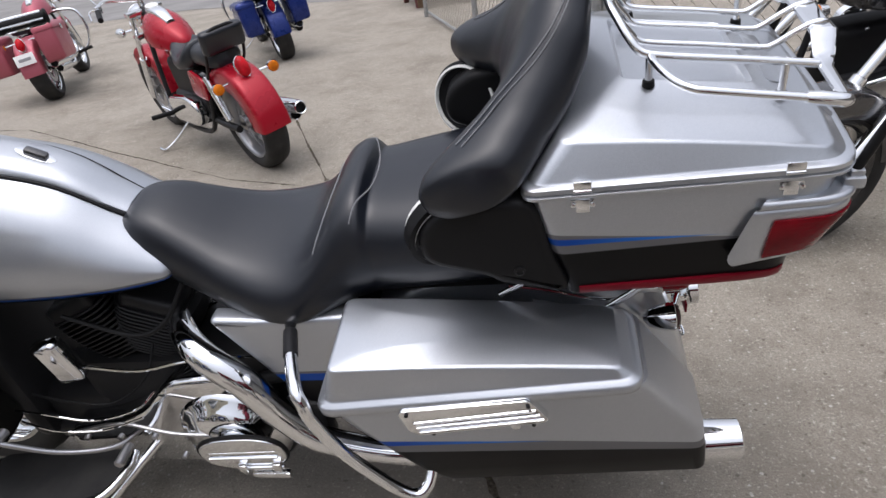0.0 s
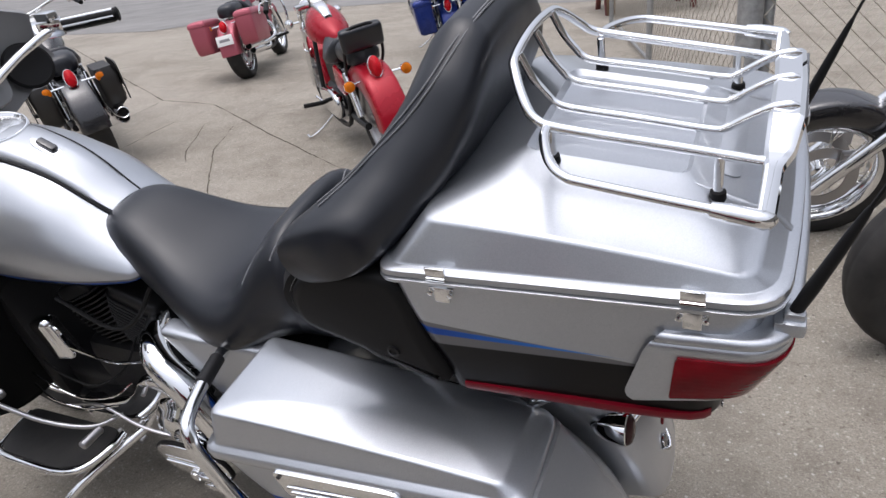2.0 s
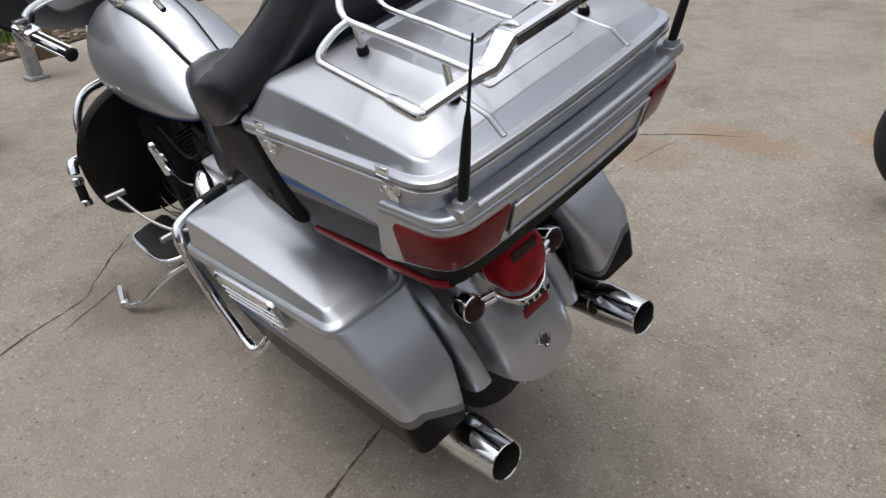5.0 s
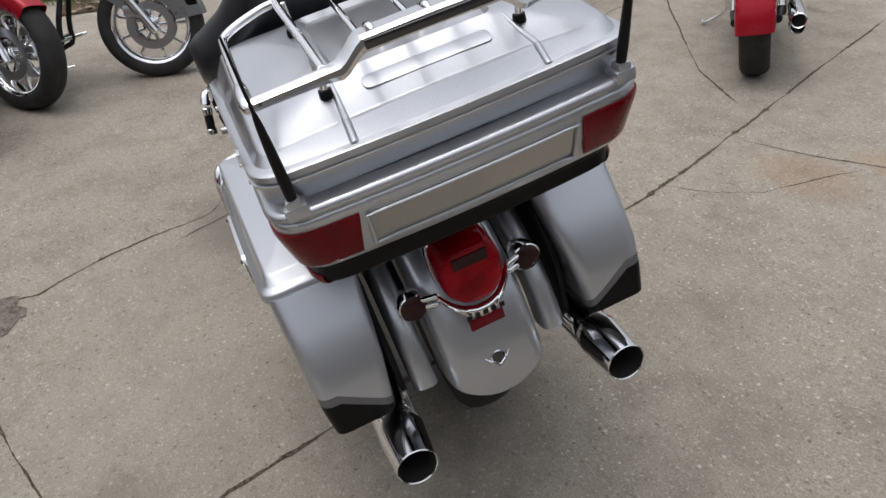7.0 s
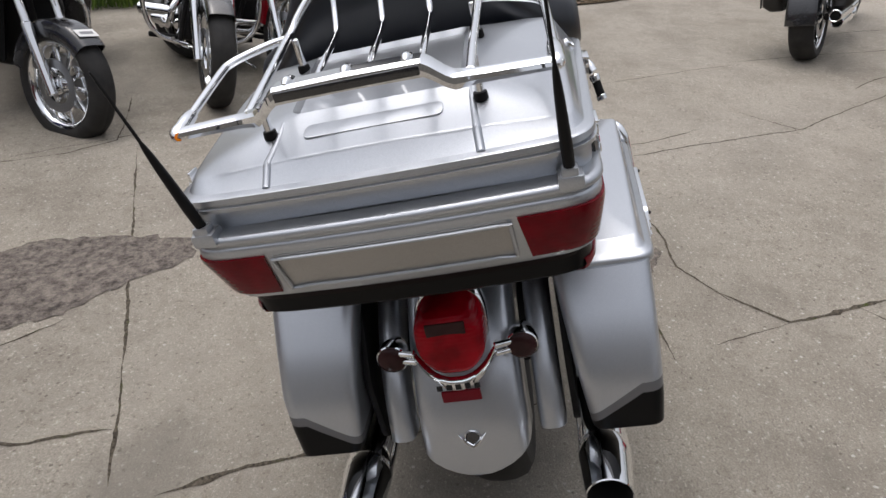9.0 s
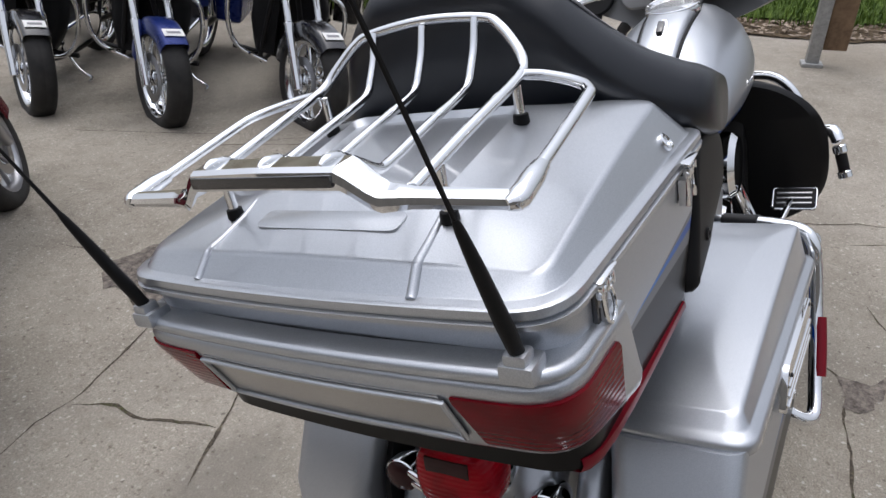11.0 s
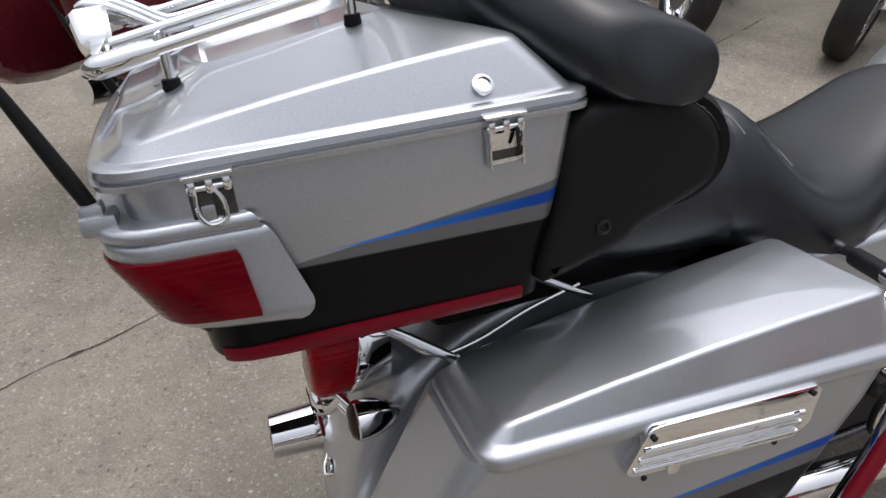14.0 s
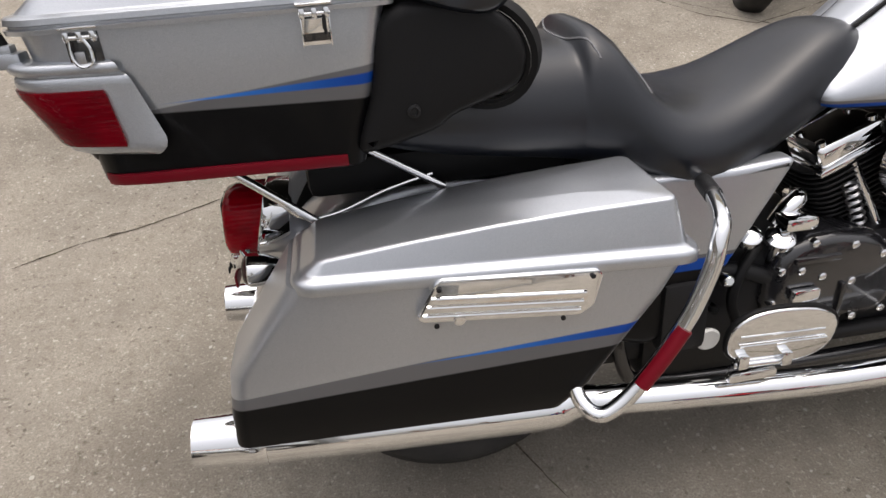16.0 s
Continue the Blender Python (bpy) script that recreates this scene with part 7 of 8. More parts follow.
    if fairing:
        rows = []
        for y in np.linspace(-1, 1, 21):
            a = abs(y)
            zt, zb_ = 1.17 - 0.12 * a ** 2.4, 0.79 + 0.16 * a ** 1.6
            xf, xi = top.x - 0.27 + 0.24 * a ** 2.0, top.x + 0.02 + 0.03 * a
            rows.append([V3(xi, y * 0.40, zb_ + 0.02), V3(xi - 0.04, y * 0.38, (zb_ + zt) / 2), V3(xi - 0.03, y * 0.37, zt), V3(xf * 0.5 + xi * 0.5, y * 0.39, zt + 0.006), V3(xf, y * 0.41, (zb_ + zt) / 2 + 0.03), V3(xf + 0.03, y * 0.41, zb_ + 0.06), V3(xf * 0.6 + xi * 0.4, y * 0.40, zb_)])
        fb = part("fairing", turned(loft(rows)), paint_m, b, "batwing handlebar fairing", sharp=60)
        part("screen", turned(loft([[V3(top.x - 0.17 + 0.15 * (y / 0.3) ** 2 + k * 0.05, y, 1.165 + k * 0.13 - 0.10 * (y / 0.3) ** 2) for k in (0, 1)] + [V3(top.x - 0.165 + 0.15 * (y / 0.3) ** 2 + k * 0.05, y, 1.165 + k * 0.13 - 0.10 * (y / 0.3) ** 2) for k in (1, 0)] for y in np.linspace(-0.3, 0.3, 13)])), dark_screen, fb, "dark smoked screen")
        hl = lamp_unit(b, V3(top.x - 0.275, 0, 0.895), V3(-1, 0, 0), lamp_r, chrome, lamp_glass, label="round headlamp")
        for s in (1, -1):
            part("leg_fairing", loft([[V3(-wb + 0.46 + 0.10 * t + dx, s * y, 0.30 + 0.50 * t) for dx, y in ((0.06, 0.06), (0.05, 0.17), (0.08, 0.24 - 0.07 * abs(2 * t - 1) ** 2), (0.17, 0.25 - 0.07 * abs(2 * t - 1) ** 2), (0.20, 0.17), (0.14, 0.06))] for t in (0.0, 0.15, 0.4, 0.65, 0.88, 1.0)]), black_plastic, b, "black leg fairing", sharp=60)
    else:
        hl = lamp_unit(b, V3(top.x - 0.14, 0, 0.92), hd, lamp_r, chrome, lamp_glass, label="round chrome headlamp", ring_m=ring_m)
        part("lamp_bracket", turned(rbox(top.x - 0.07, 0, 0.86, 0.08, 0.06, 0.10, 0.012)), chrome, b)
    if steer:
        for o in [hl] + list(hl.children):
            o.data.transform(turn)
    for s in (1, -1):
        sg = signal(b, V3(top.x - 0.10, 0.20 * s, 0.86 if not fairing else 0.80), V3(-1, 0, 0), smoke_lens if fairing else None)
        part("signal_stalk", turned(rod((top.x - 0.06, 0.10 * s, 0.86 if not fairing else 0.8), (top.x - 0.08, 0.19 * s, 0.86 if not fairing else 0.8), 0.009, 8)), chrome, b)
        if steer:
            for o in [sg] + list(sg.children):
                o.data.transform(turn)
        signal(b, V3(0.17, 0.19 * s, 0.63), V3(1, 0, 0))
        part("signal_stalk", rod((0.13, 0.06 * s, 0.63), (0.15, 0.18 * s, 0.63), 0.008, 8), chrome, b)
    q = radians(tail_q)
    td_ = V3(math.cos(q), 0, math.sin(q))
    tl_ = part("tail_lamp", lathe([(0.055, -0.02), (0.060, 0.012), (0.056, 0.018)], 22, axis_m(ra + td_ * (rr + 0.065), V3(0.9, 0, 0.42)) @ Matrix.Diagonal((0.75, 1.25, 1, 1))), chrome, b)
    part("tail_lens", lathe([(0.053, 0.014), (0.052, 0.035), (0.036, 0.05), (0, 0.055)], 22, axis_m(ra + td_ * (rr + 0.065), V3(0.9, 0, 0.42)) @ Matrix.Diagonal((0.75, 1.25, 1, 1)), caps=False), bright_red, tl_, "bright red tail lamp lens")
    if plate:
        pm = Matrix.Translation(ra + V3(math.cos(radians(26)), 0, math.sin(radians(26))) * (rr + 0.085)) @ Matrix.Rotation(radians(-14), 4, 'Y')
        pl = part("plate", rbox(0, 0, 0, 0.006, 0.19, 0.11, 0.003, pm), paper, b, "white plate")
        part("plate_bar", rbox(0.004, 0, 0.0, 0.003, 0.12, 0.03, 0.001, pm), tag_ink, pl)
    # handlebar
    hz = 1.10 + tall_bar
    hb_ = part("handlebar", turned(tube([(top.x + 0.42, -0.40, hz - 0.04), (top.x + 0.28, -0.36, hz), (top.x + 0.10, -0.26, hz + 0.02), (top.x + 0.02, -0.09, hz - 0.03), (top.x, 0, hz - 0.05), (top.x + 0.02, 0.09, hz - 0.03), (top.x + 0.10, 0.26, hz + 0.02), (top.x + 0.28, 0.36, hz), (top.x + 0.42, 0.40, hz - 0.04)], 0.0125, 10, 4)), chrome, b)
    part("riser", turned(rod((top.x, 0, 0.97), (top.x, 0, hz - 0.04), 0.022, 10)), chrome, b)
    for s in (1, -1):
        part("grip", turned(rod((top.x + 0.29, 0.364 * s, hz - 0.003), (top.x + 0.425, 0.402 * s, hz - 0.043), 0.0185, 12)), black_plastic, hb_)
        part("lever", turned(tube([(top.x + 0.22, 0.345 * s, hz), (top.x + 0.20, 0.40 * s, hz - 0.005), (top.x + 0.36, 0.44 * s, hz - 0.04)], 0.007, 8, 3)), chrome, hb_)
        part("switch_box", turned(rbox(top.x + 0.24, 0.345 * s, hz, 0.06, 0.045, 0.05, 0.01)), chrome, hb_)
        if mirrors:
            part("mirror_stem", turned(tube([(top.x + 0.20, 0.33 * s, hz + 0.02), (top.x + 0.16, 0.38 * s, hz + 0.12), (top.x + 0.18, 0.44 * s, hz + 0.18)], 0.006, 8, 3)), chrome, hb_)
            part("mirror", turned(lathe([(0.045, -0.012), (0.060, -0.006), (0.062, 0.006), (0.058, 0.008)], 22, axis_m((top.x + 0.18, 0.45 * s, hz + 0.22), (1, 0, 0.1)) @ Matrix.Diagonal((0.72, 1.15, 1, 1)))), chrome, hb_, "chrome mirror")
    # stand
    st = part("side_stand", tube([(-wb + 0.80, -0.13, 0.24), (-wb + 0.74, -0.26, 0.13), (-wb + 0.70, -0.37, 0.385 * math.tan(radians(lean)) + 0.012), (-wb + 0.62, -0.385, 0.385 * math.tan(radians(lean)) + 0.010)], 0.011, 10, 4), chrome, b, "chrome side stand")
    if guard:
        for s in (1, -1):
            gx = -wb + 0.50
            part("engine_guard", tube([(gx, 0.05 * s, 0.76), (gx, 0.18 * s, 0.765), (gx + 0.01, 0.33 * s, 0.72), (gx + 0.02, 0.375 * s, 0.60), (gx + 0.02, 0.36 * s, 0.42), (gx + 0.02, 0.28 * s, 0.30), (gx + 0.03, 0.10 * s, 0.24)], 0.016, 12, 5), chrome, b, "chrome engine guard")
    if screen:
        part("windshield", turned(loft([[V3(top.x - 0.12 + 0.14 * (y / 0.28) ** 2 + k * 0.12, y * (1 - 0.25 * k ** 2), 0.95 + k * 0.48) for k in (0, 0.5, 1)] + [V3(top.x - 0.115 + 0.14 * (y / 0.28) ** 2 + k * 0.12, y * (1 - 0.25 * k ** 2), 0.95 + k * 0.48) for k in (1, 0.5, 0)] for y in np.linspace(-0.28, 0.28, 13)])), screen_glass, b, "clear windshield")
    bag_m = bag_m or paint_m
    for s in (1, -1):
        if bags == "hard":
            bg = part("saddlebag", loft([[V3(x, s * y, z + 0.06 * x) for x, y in rounded([(-0.22 + d, 0.17), (0.34 - e, 0.17), (0.34 - e, 0.37 - f), (-0.22 + d, 0.38 - f)], 0.04, 4)] for z, d, e, f in ((0.36, 0.08, 0.03, 0.03), (0.38, 0.05, 0.01, 0.01), (0.52, 0.02, 0.0, 0.0), (0.66, 0.0, 0.02, 0.0))]), bag_m, b, "hard saddlebag", sharp=45)
            part("bag_lid", loft([[V3(x, s * y, z + 0.06 * x) for x, y in rounded([(-0.225 + d, 0.165 + d), (0.325 - d, 0.165 + d), (0.325 - d, 0.378 - d), (-0.225 + d, 0.388 - d)], 0.04, 4)] for z, d in ((0.662, 0.0), (0.69, 0.0), (0.715, 0.012), (0.73, 0.04))]), bag_m, bg, sharp=45)
            part("bag_latch", rbox(0.05, 0.39 * s, 0.66, 0.05, 0.012, 0.05, 0.004), chrome, bg)
        elif bags == "leather":
            bg = part("saddlebag", loft([[V3(x, s * y, z) for x, y in rounded([(-0.20 + d, 0.16), (0.20 - d, 0.16), (0.20 - d, 0.31 - d), (-0.20 + d, 0.31 - d)], 0.04, 4)] for z, d in ((0.38, 0.05), (0.42, 0.01), (0.62, 0.0), (0.68, 0.02))]), leather, b, "black leather saddlebag", sharp=50)
            part("bag_flap", loft([[V3(x * 1.04, y * s, z) for x, z in rounded([(-0.20, 0.52), (0.20, 0.52), (0.20, 0.70), (-0.20, 0.70)], 0.05, 4)] for y in (0.312, 0.322)]), leather, bg)
            for dx in (-0.09, 0.09):
                part("strap", rbox(dx, 0.328 * s, 0.52, 0.03, 0.008, 0.24, 0.003), leather, bg)
                part("buckle", rbox(dx, 0.334 * s, 0.50, 0.04, 0.008, 0.03, 0.003), chrome, bg)
    if top_box:
        tb = part("top_box", loft([[V3(x, y, z) for x, y in rounded([(0.0 + d, -0.26 + d), (0.40 - d, -0.25 + d), (0.40 - d, 0.25 - d), (0.0 + d, 0.26 - d)], 0.06, 4)] for z, d in ((0.84, 0.03), (0.86, 0.0), (1.0, 0.0))]), black_gloss, b, "black top box")
        part("box_lid", loft([[V3(x, y, z) for x, y in rounded([(-0.005 + d, -0.265 + d), (0.405 - d, -0.255 + d), (0.405 - d, 0.255 - d), (-0.005 + d, 0.265 - d)], 0.06, 4)] for z, d in ((1.002, 0.0), (1.05, 0.0), (1.09, 0.03), (1.11, 0.09))]), top_box, tb)
        part("box_light", rbox(0.405, 0, 0.95, 0.012, 0.42, 0.06, 0.004), bright_red, tb)
        part("rack", rbox(0.12, 0, 0.82, 0.34, 0.2, 0.03, 0.008), chrome, b)
    if tag:
        fm = turn @ Matrix.Translation(fa + V3(math.cos(radians(112)), 0, math.sin(radians(112))) * (fr + 0.034)) @ Matrix.Rotation(radians(-22), 4, 'Y')
        tg = part("paper_tag", rbox(-0.02, 0, 0.0, 0.06, 0.12, 0.003, 0.001, fm), paper, b, "white paper tag")
        part("tag_print", rbox(-0.02, 0, 0.0022, 0.02, 0.08, 0.0012, 0.0005, fm), tag_ink, tg)
    return b


bright_red = lens_mat("bright_red_lens", (0.5, 0.008, 0.015))
screen_glass = mat("clear_windshield", (0.75, 0.77, 0.77), 0.03)
bsdf(screen_glass).inputs["Transmission Weight"].default_value = 1.0
bsdf(screen_glass).inputs["IOR"].default_value = 1.08

cruiser("red cruiser motorcycle with black seat and backrest pad", (-0.73, 0.69), red_paint, rear=(-1.33, 2.61), sissy=True, front_style="wire", rear_style="wire", rim_m=steel, plate=False, rear_w=0.165, rr=0.335, tail_q=66)
cruiser("burgundy pink touring motorcycle with square hard saddlebags", (-0.40, 0.91), pink_paint, rear=(-4.64, 5.1), bags="hard", guard=True, mirrors=False, rear_w=0.17)
cruiser("blue touring motorcycle with black and red top box", (-0.5, 0.87), blue_paint, rear=(-2.38, 6.1), bags="hard", guard=True, top_box=red_paint, mirrors=False, plate=False, rear_w=0.17)
cruiser("black motorcycle with leather saddlebags and amber signals", (-0.85, 0.52), black_gloss, rear=(-3.70, 2.25), bags="leather", plate=False, mirrors=False, rear_w=0.17, tail_q=70)
cruiser("black cruiser with chrome forks and a paper tag", (-0.92, -0.39), black_gloss, front=(1.51, 1.15), rim_m=black_gloss, tag=True, mirrors=False, wb=1.72, rake=0.54, lamp_r=0.105, plate=False, lean=10)
cruiser("chopper with long raked chrome forks and yellow lamp ring", (-0.97, -0.25), black_gloss, front=(1.14, 2.05), lean=16, rake=0.62, wb=1.80, ring_m=yellow_m, mirrors=False, plate=False, front_style="wire", lamp_r=0.08)
cruiser("black touring motorcycle with handlebar fairing", (0.88, 0.47), black_gloss, front=(-0.85, -4.50), fairing=True, guard=True, bags="hard", tag=True, mirrors=False, plate=False, steer=40, lean=13)
cruiser("blue touring motorcycle with batwing fairing and paper tag", (0.88, 0.47), blue_paint, front=(-1.13, -3.63), fairing=True, guard=True, bags="hard", tag=True, mirrors=False, plate=False, steer=40, lean=13)
cruiser("black touring motorcycle with batwing fairing and paper tag", (0.88, 0.47), black_gloss, front=(-1.54, -2.79), fairing=True, guard=True, bags="hard", tag=True, mirrors=False, plate=False, steer=40, lean=13)
cruiser("chrome-heavy cruiser with dark fenders and engine guard", (0.86, 0.50), chrome, front=(-2.3, -1.91), fender_m=black_gloss, tank_m=paper, guard=True, bags="leather", mirrors=True, plate=False, lamp_r=0.095)
cruiser("red motorcycle with a black seat", (0.7, 0.7), red_paint, front=(-2.80, -1.56), mirrors=False, plate=False)
cruiser("gunmetal motorcycle with polished wheels and disc brakes", (0.1, 1.0), grey_paint, front=(-3.11, -0.78), mirrors=False, plate=False, rim_m=chrome, guard_arc=(38, 172, 0.095, 0.19))


# maroon sports tourer with panniers
def sports_tourer(rear, h, label):
    h = Vector(h).normalized()
    b = thing("motorcycle", Matrix.Translation((rear[0], rear[1], zg(*rear))) @ Matrix.Rotation(math.atan2(-h.y, -h.x), 4, 'Z') @ Matrix.Rotation(radians(9), 4, 'X'), label, "motorcycle", "parked motorcycles")
    road_wheel(b, "rear_wheel", V3(0, 0, 0.30), 0.308, 0.15, cast_metal, "mag")
    road_wheel(b, "front_wheel", V3(-1.48, 0, 0.30), 0.308, 0.12, cast_metal, "mag", 2)
    part("front_fender", fender_arc(V3(-1.48, 0, 0.30), 0.34, radians(10), radians(165), 0.075, 0.12, 20), maroon_paint, b, sharp=50)
    part("rear_fender", fender_arc(V3(0, 0, 0.30), 0.36, radians(12), radians(120), 0.10, 0.10, 20), black_plastic, b, sharp=50)
    for s in (1, -1):
        part("fork_leg", rod((-1.48, 0.10 * s, 0.30), (-1.20, 0.10 * s, 0.95), 0.026, 14), cast_metal, b)
        rows = []
        for x, g in ((-0.16, 0.55), (-0.12, 0.82), (0.0, 0.97), (0.2, 1.0), (0.42, 0.97), (0.54, 0.85), (0.60, 0.6)):
            rows.append([V3(x, s * (0.20 + (v + 1) * 0.12 * g), 0.71 + 0.05 * x + w * 0.215 * g) for v, w in ((-1, -0.8), (-0.3, -1), (0.5, -0.97), (0.93, -0.6), (1.0, 0), (0.93, 0.55), (0.6, 0.92), (0, 1), (-0.7, 0.98), (-1, 0.8))])
        pn = part("pannier", loft(rows), maroon_paint, b, "rounded maroon pannier", sharp=60)
        part("pannier_seam", tube([(-0.12, 0.405 * s, 0.72), (0.1, 0.440 * s, 0.728), (0.3, 0.442 * s, 0.74), (0.5, 0.425 * s, 0.75)], 0.004, 8, 4), black_plastic, pn)
        for k in range(6):
            part("lettering_bar", rbox(0.17 + 0.026 * k, 0.4405 * s, 0.815 + 0.002 * k, 0.017, 0.004, 0.024, 0.001), paper, pn)
        mf = part("muffler", tube([(-0.55, 0.15 * s, 0.26), (-0.35, 0.19 * s, 0.28), (-0.2, 0.215 * s, 0.32), (0.0, 0.225 * s, 0.37), (0.35, 0.235 * s, 0.45)], [0.026, 0.028, 0.05, 0.058, 0.055], 20, 4), chrome, b, "large chrome muffler")
        part("muffler_strap", rod((-0.02, 0.224 * s, 0.366), (0.015, 0.2245 * s, 0.375), 0.0605, 20), black_metal, mf)
        part("side_panel", slab(rounded([(-0.62, 0.70), (-0.25, 0.66), (0.10, 0.78), (0.12, 0.88), (-0.3, 0.82), (-0.62, 0.84)], 0.03), xz_plane(0.17 * s + (0.03 if s < 0 else 0)), 0.03, 0.01), red_side, b, "red side panel")
        part("lower_cowl", slab(rounded([(-1.14, 0.86), (-0.84, 0.84), (-0.90, 0.62), (-1.0, 0.50), (-1.16, 0.52), (-1.24, 0.66)], 0.05), xz_plane(0.22 * s + (0.03 if s < 0 else 0)), 0.03, 0.012, 2), maroon_paint, b, "maroon lower cowl")
        part("clutch_cover", lathe([(0.07, 0), (0.085, 0.02), (0.08, 0.05), (0.05, 0.065), (0.0, 0.068)], 26, axis_m((-0.76, 0.13 * s, 0.42), (0, s, 0))), cast_metal, b, "round cast engine cover")
        part("frame_spar", tube([(-0.40, 0.16 * s, 0.30), (-0.44, 0.17 * s, 0.48), (-0.52, 0.16 * s, 0.66)], 0.03, 10, 3), cast_metal, b)
    part("engine", rbox(-0.68, 0, 0.44, 0.46, 0.26, 0.34, 0.05, None, 3), black_metal, b)
    part("fuel_tank", stations([(-1.08, 0.12, 0.95, 0.76), (-1.0, 0.19, 1.0, 0.74), (-0.82, 0.21, 1.02, 0.72), (-0.66, 0.16, 0.96, 0.74), (-0.58, 0.09, 0.88, 0.76)], TANK), maroon_paint, b, sharp=60)
    part("seat", stations([(-0.60, 0.09, 0.84, 0.76), (-0.50, 0.16, 0.86, 0.76), (-0.30, 0.19, 0.86, 0.77), (-0.18, 0.18, 0.92, 0.79), (0.0, 0.18, 0.95, 0.82), (0.22, 0.15, 0.95, 0.84), (0.30, 0.08, 0.93, 0.86)], SOFT), grey_vinyl, b, "grey two-up seat", sharp=60)
    part("tail_cowl", stations([(0.10, 0.14, 0.92, 0.78), (0.3, 0.15, 0.96, 0.80), (0.48, 0.12, 0.96, 0.85), (0.55, 0.06, 0.95, 0.89)], SOFT), grey_paint, b, "grey tail cowl")
    part("upper_fairing", stations([(-1.62, 0.05, 0.98, 0.82), (-1.52, 0.19, 1.10, 0.72), (-1.32, 0.30, 1.20, 0.62), (-1.12, 0.31, 1.10, 0.60), (-1.05, 0.26, 1.0, 0.64)], SOFT), maroon_paint, b, sharp=60)
    part("side_stand", tube([(-0.62, -0.13, 0.22), (-0.60, -0.26, 0.14), (-0.62, -0.36, 0.068)], 0.011, 8, 3), black_metal, b)
    part("swing_arm", rbox(-0.22, 0, 0.30, 0.46, 0.26, 0.06, 0.02), cast_metal, b)
    part("handlebar", tube([(-1.0, -0.34, 1.08), (-1.1, -0.2, 1.10), (-1.15, 0, 1.08), (-1.1, 0.2, 1.10), (-1.0, 0.34, 1.08)], 0.013, 8, 4), black_metal, b)
    return b


red_side = colour_paint("crimson_side_paint", (0.22, 0.014, 0.035), 0.2, 0.35)
sports_tourer((0.84, -2.06), (-0.69, -0.72), "maroon sports touring motorcycle with panniers and grey seat")

# ---- chain-link fence ----
mesh_m = mat("galvanised_wire", (0.40, 0.37, 0.31), 0.5, 0.7)


def fence_run(x0, y0, x1, y1, label, height=1.35):
    a, b = V3(x0, y0, zg(x0, y0)), V3(x1, y1, zg(x1, y1))
    L = (b.to_2d() - a.to_2d()).length
    m = Matrix.Translation(a) @ Matrix.Rotation(math.atan2(y1 - y0, x1 - x0), 4, 'Z') @ Matrix.Rotation(-math.atan2(b.z - a.z, L), 4, 'Y')
    f = thing("chain_link_fence", m, label, "fence")
    part("top_rail", rod((0, 0, height), (L, 0, height), 0.02, 10), galv, f)
    part("bottom_rail", rod((0, 0, 0.06), (L, 0, 0.06), 0.018, 10), galv, f)
    n = max(1, round(L / 2.6))
    for k in range(1, n + 1):
        part("post", rod((L * k / n, 0.03, -0.02), (L * k / n, 0.03, height + 0.04), 0.028, 12), galv, f)
    d, verts, faces = 0.055, [], []
    cols, rws = int(L / d), int((height - 0.08) / d)
    w = 0.0024
    for i in range(cols):
        # each strand zigzags upward and hooks into its neighbour
        for j in range(rws):
            z = 0.07 + j * d
            e = (i + j) % 2
            p = V3((i + e) * d, 0.003 if e else -0.003, z)
            q = V3((i + 1 - e) * d, -0.003 if e else 0.003, z + d)
            s = (q - p).normalized()
            u = V3(-s.z, 0, s.x) * w
            k0 = len(verts)
            t = V3(0, w, 0)
            verts += [p + u, p - u * 0.5 + t, p - u * 0.5 - t, q + u, q - u * 0.5 + t, q - u * 0.5 - t]
            faces += [(k0, k0 + 1, k0 + 4, k0 + 3), (k0 + 1, k0 + 2, k0 + 5, k0 + 4), (k0 + 2, k0, k0 + 3, k0 + 5)]
    me = bpy.data.meshes.new("wire_mesh")
    me.from_pydata(verts, [], faces)
    me.materials.append(mesh_m)
    ob = new("wire_mesh", me)
    ob.parent = f
    tagged(ob, "diamond chain-link wire", kind="stuff")
    return f


fence_run(0.81, 2.78, -1.0, 8.0, "chain-link fence panel along the yard")
fence_run(0.89, 2.72, 4.6, 4.3, "chain-link fence panel by the thick post")
corner = thing("fence_post", turn_m(0.81, 2.7, 0.3), "thick grey steel fence corner post", "post")
part("pole", rod((0, 0, -0.02), (0, 0, 1.75), 0.062, 20), galv, corner)
part("side_pole", rod((0.10, 0.03, -0.02), (0.10, 0.03, 1.6), 0.028, 14), galv, corner)
part("clamp", rod((0, 0, 0.14), (0, 0, 0.20), 0.070, 20), steel, corner)
part("clamp", rod((0, 0, 1.1), (0, 0, 1.15), 0.070, 20), steel, corner)
part("hinge_arm", rbox(0.07, 0.02, 0.17, 0.16, 0.03, 0.035, 0.006), steel, corner)

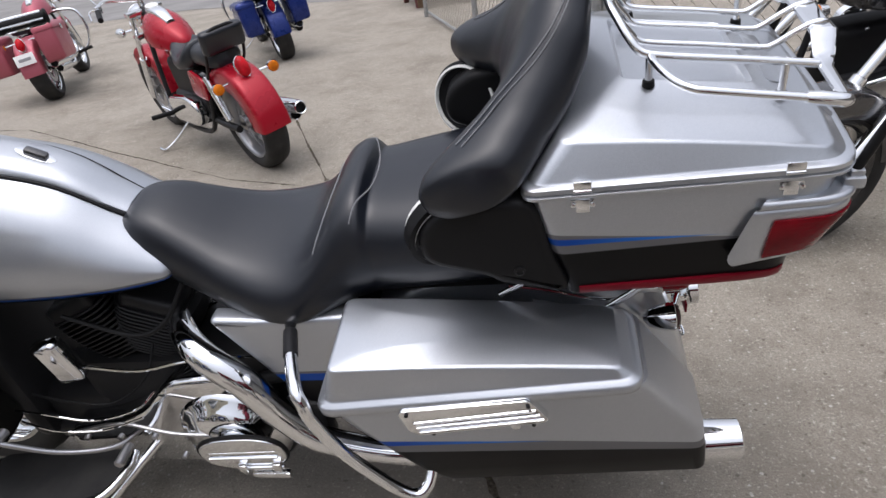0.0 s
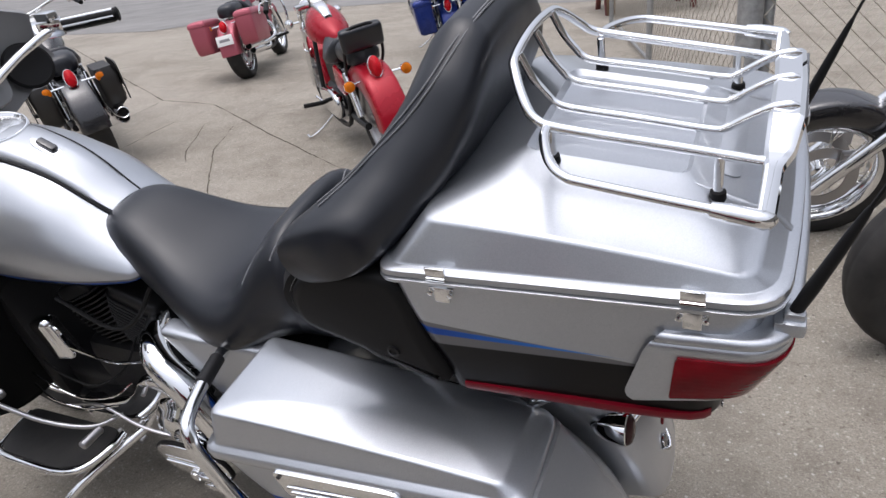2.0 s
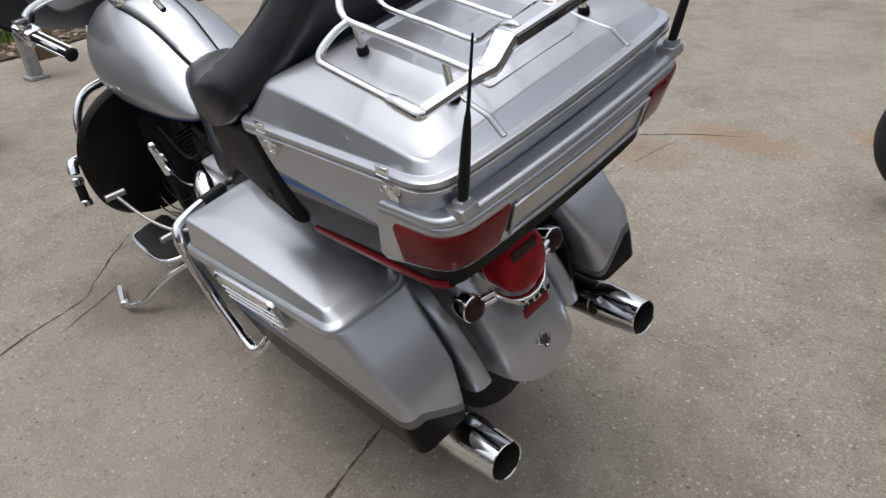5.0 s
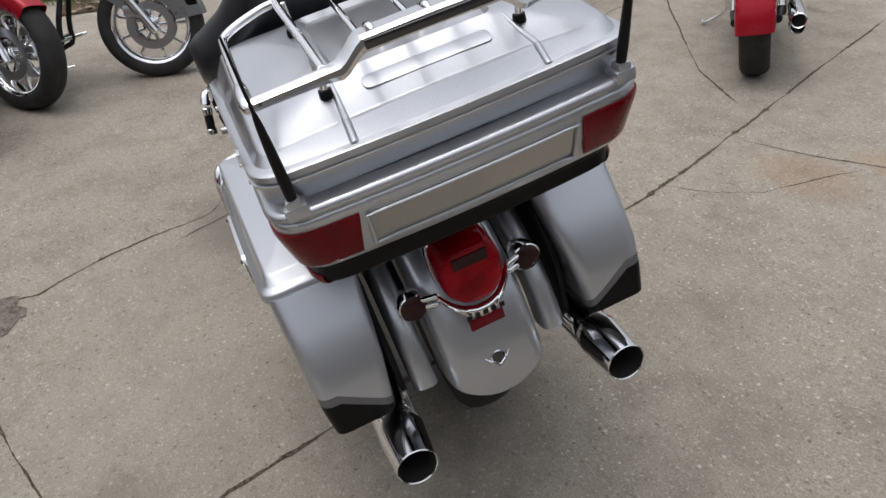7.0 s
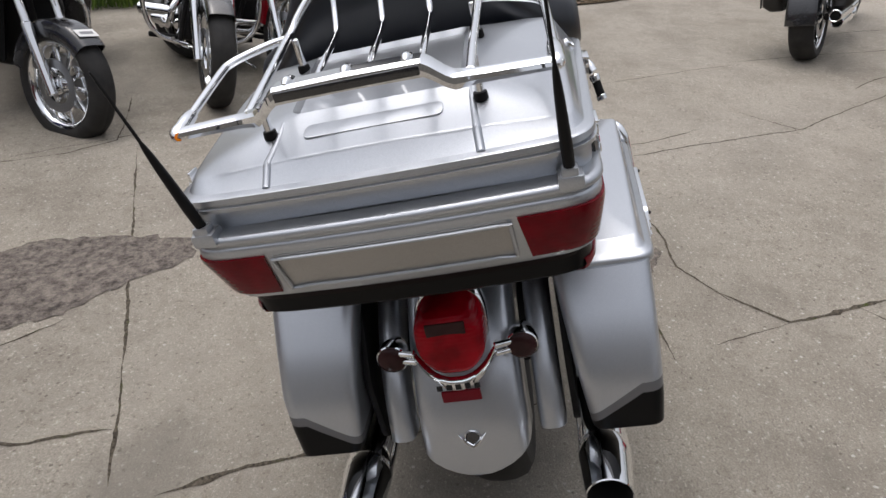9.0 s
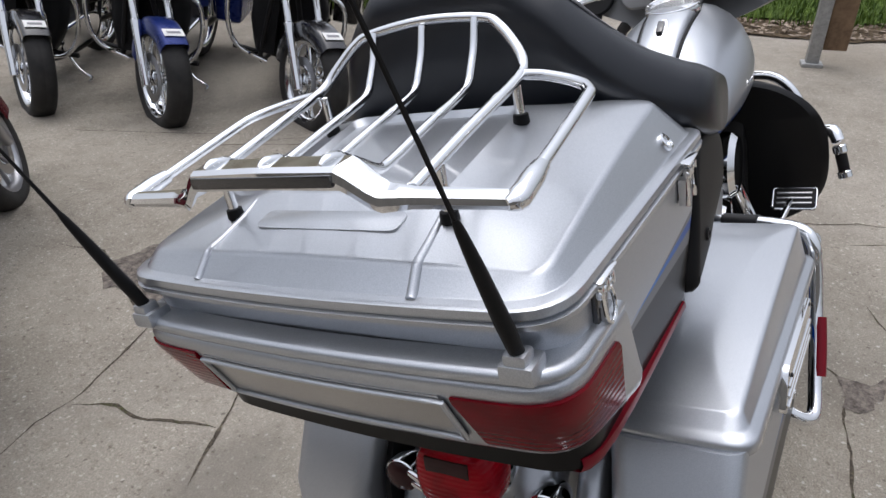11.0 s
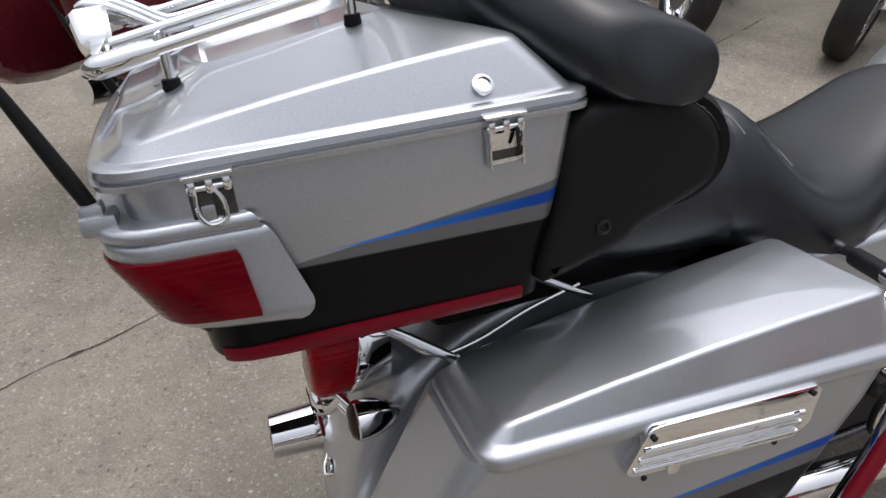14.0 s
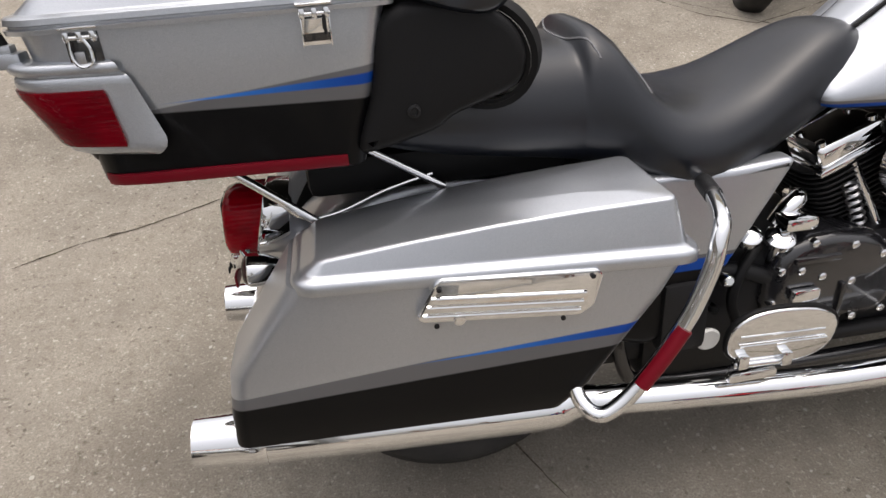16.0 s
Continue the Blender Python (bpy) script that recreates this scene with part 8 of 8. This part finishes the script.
# picnic bench beyond the fence
bench = thing("picnic_bench", turn_m(-0.9, 9.6, 0.4), "maroon timber picnic bench beyond the fence", "bench")
bench_m = mat("maroon_stained_wood", (0.14, 0.04, 0.035), 0.75)
vary(bench_m, bsdf(bench_m).inputs["Base Color"], noise_tex(bench_m, 12, 5), 0.3, 0.7, (0.09, 0.025, 0.022, 1), (0.18, 0.055, 0.045, 1))
for k in range(4):
    part("board", rbox(0, -0.24 + 0.16 * k, 0.74, 1.6, 0.145, 0.04, 0.006), bench_m, bench)
for y in (-0.62, 0.62):
    part("seat_board", rbox(0, y, 0.44, 1.6, 0.24, 0.04, 0.006), bench_m, bench)
for x in (-0.6, 0.6):
    part("crossbar", rbox(x, 0, 0.40, 0.07, 1.4, 0.08, 0.008), bench_m, bench)
    for s in (-1, 1):
        part("leg", rbox(0, 0, 0.37, 0.07, 0.09, 0.82, 0.008, Matrix.Translation((x, 0.42 * s, 0.0)) @ Matrix.Rotation(radians(25) * s, 4, 'X')), bench_m, bench)
for x, y in ((-1.25, 9.0), (-0.3, 10.5)):
    tagged(finish("timber_post", rbox(0, 0, 0.8, 0.12, 0.12, 1.7, 0.01, turn_m(x, y, 0.3)), brown_wood), "brown square timber post beyond the fence", "post")

# ---- house behind the front row ----
cream = mat("cream_siding_paint", (0.55, 0.50, 0.38), 0.7)
vary(cream, bsdf(cream).inputs["Base Color"], noise_tex(cream, 4, 6, 0.65), 0.3, 0.7, (0.46, 0.415, 0.31, 1), (0.61, 0.56, 0.44, 1))
brick_m = mat("red_brick", (0.24, 0.12, 0.085), 0.88)
oi = brick_m.node_tree.nodes.new("ShaderNodeObjectInfo")
br = brick_m.node_tree.nodes.new("ShaderNodeValToRGB")
br.color_ramp.elements[0].color, br.color_ramp.elements[1].color = (0.16, 0.075, 0.055, 1), (0.32, 0.18, 0.13, 1)
link(brick_m, oi.outputs["Random"], br.inputs[0])
link(brick_m, br.outputs[0], bsdf(brick_m).inputs["Base Color"])
bump(brick_m, noise_tex(brick_m, 80, 5), 0.6, 0.003)
mortar = mat("mortar", (0.36, 0.33, 0.28), 0.95)
HA, HB = V3(-2.3, -9.6, 0), V3(-4.6, -5.0, 0)
hl_ = (HB - HA).length
house = thing("house", Matrix.Translation((HA.x, HA.y, zg(HA.x, HA.y) - 0.02)) @ Matrix.Rotation(math.atan2(HB.y - HA.y, HB.x - HA.x), 4, 'Z'), "cream sided house wall on a brick base", "house")
part("wall", rbox(hl_ / 2, 1.6, 1.6, hl_, 3.0, 3.2, 0.01), cream, house)
for k in range(18):
    bmx = loft([[V3(x, 0.098, 0.62 + k * 0.14), V3(x, 0.066, 0.62 + k * 0.14), V3(x, 0.088, 0.762 + k * 0.14), V3(x, 0.098, 0.762 + k * 0.14)] for x in (0, hl_)])
    part("siding_board", bmx, cream, house)
part("brick_base", rbox(hl_ / 2, 0.07, 0.30, hl_, 0.06, 0.62, 0.004), mortar, house)
bme = bpy.data.meshes.new("brick")
tb_ = rbox(0, 0, 0, 0.205, 0.05, 0.062, 0.005, None, 1)
tb_.to_mesh(bme)
tb_.free()
bme.materials.append(brick_m)
for j in range(8):
    for i in range(int(hl_ / 0.215) - 1):
        x = 0.12 + (0.1075 if j % 2 else 0) + i * 0.215
        if x > 1.2:
            ob = new("brick", bme)
            ob.parent = house
            ob.matrix_basis = Matrix.Translation((x + rng.uniform(-0.002, 0.002), 0.026 + rng.uniform(-0.003, 0.003), 0.04 + j * 0.074))

lattice = thing("lattice_fence", Matrix.Translation((-4.62, -4.9, zg(-4.6, -4.9))) @ Matrix.Rotation(radians(128), 4, 'Z'), "dark weathered timber lattice fence", "fence")
dark_wood = mat("dark_weathered_wood", (0.055, 0.045, 0.034), 0.85)
for k in range(13):
    for s in (1, -1):
        part("slat", rbox(0, 0.012 * s, 0, 1.25, 0.012, 0.035, 0.003, Matrix.Translation((0.15 + k * 0.17, 0, 0.55)) @ Matrix.Rotation(radians(48) * s, 4, 'Y')), dark_wood, lattice)
for x in (0, 1.15, 2.3):
    part("post", rbox(x, 0, 0.55, 0.09, 0.09, 1.14, 0.006), dark_wood, lattice)
part("rail", rbox(1.15, 0, 1.03, 2.3, 0.06, 0.07, 0.006), dark_wood, lattice)


def weed_spot():
    t = rng.random()
    return -4.3 - 1.7 * t + rng.uniform(-0.2, 0.25), -5.0 + 2.4 * t + rng.uniform(-0.25, 0.25)


tagged(new("weeds", blades(weed_spot, 2600, 0.10, 0.38)), "yellow-green weeds along the lattice fence", "weeds", kind="stuff")
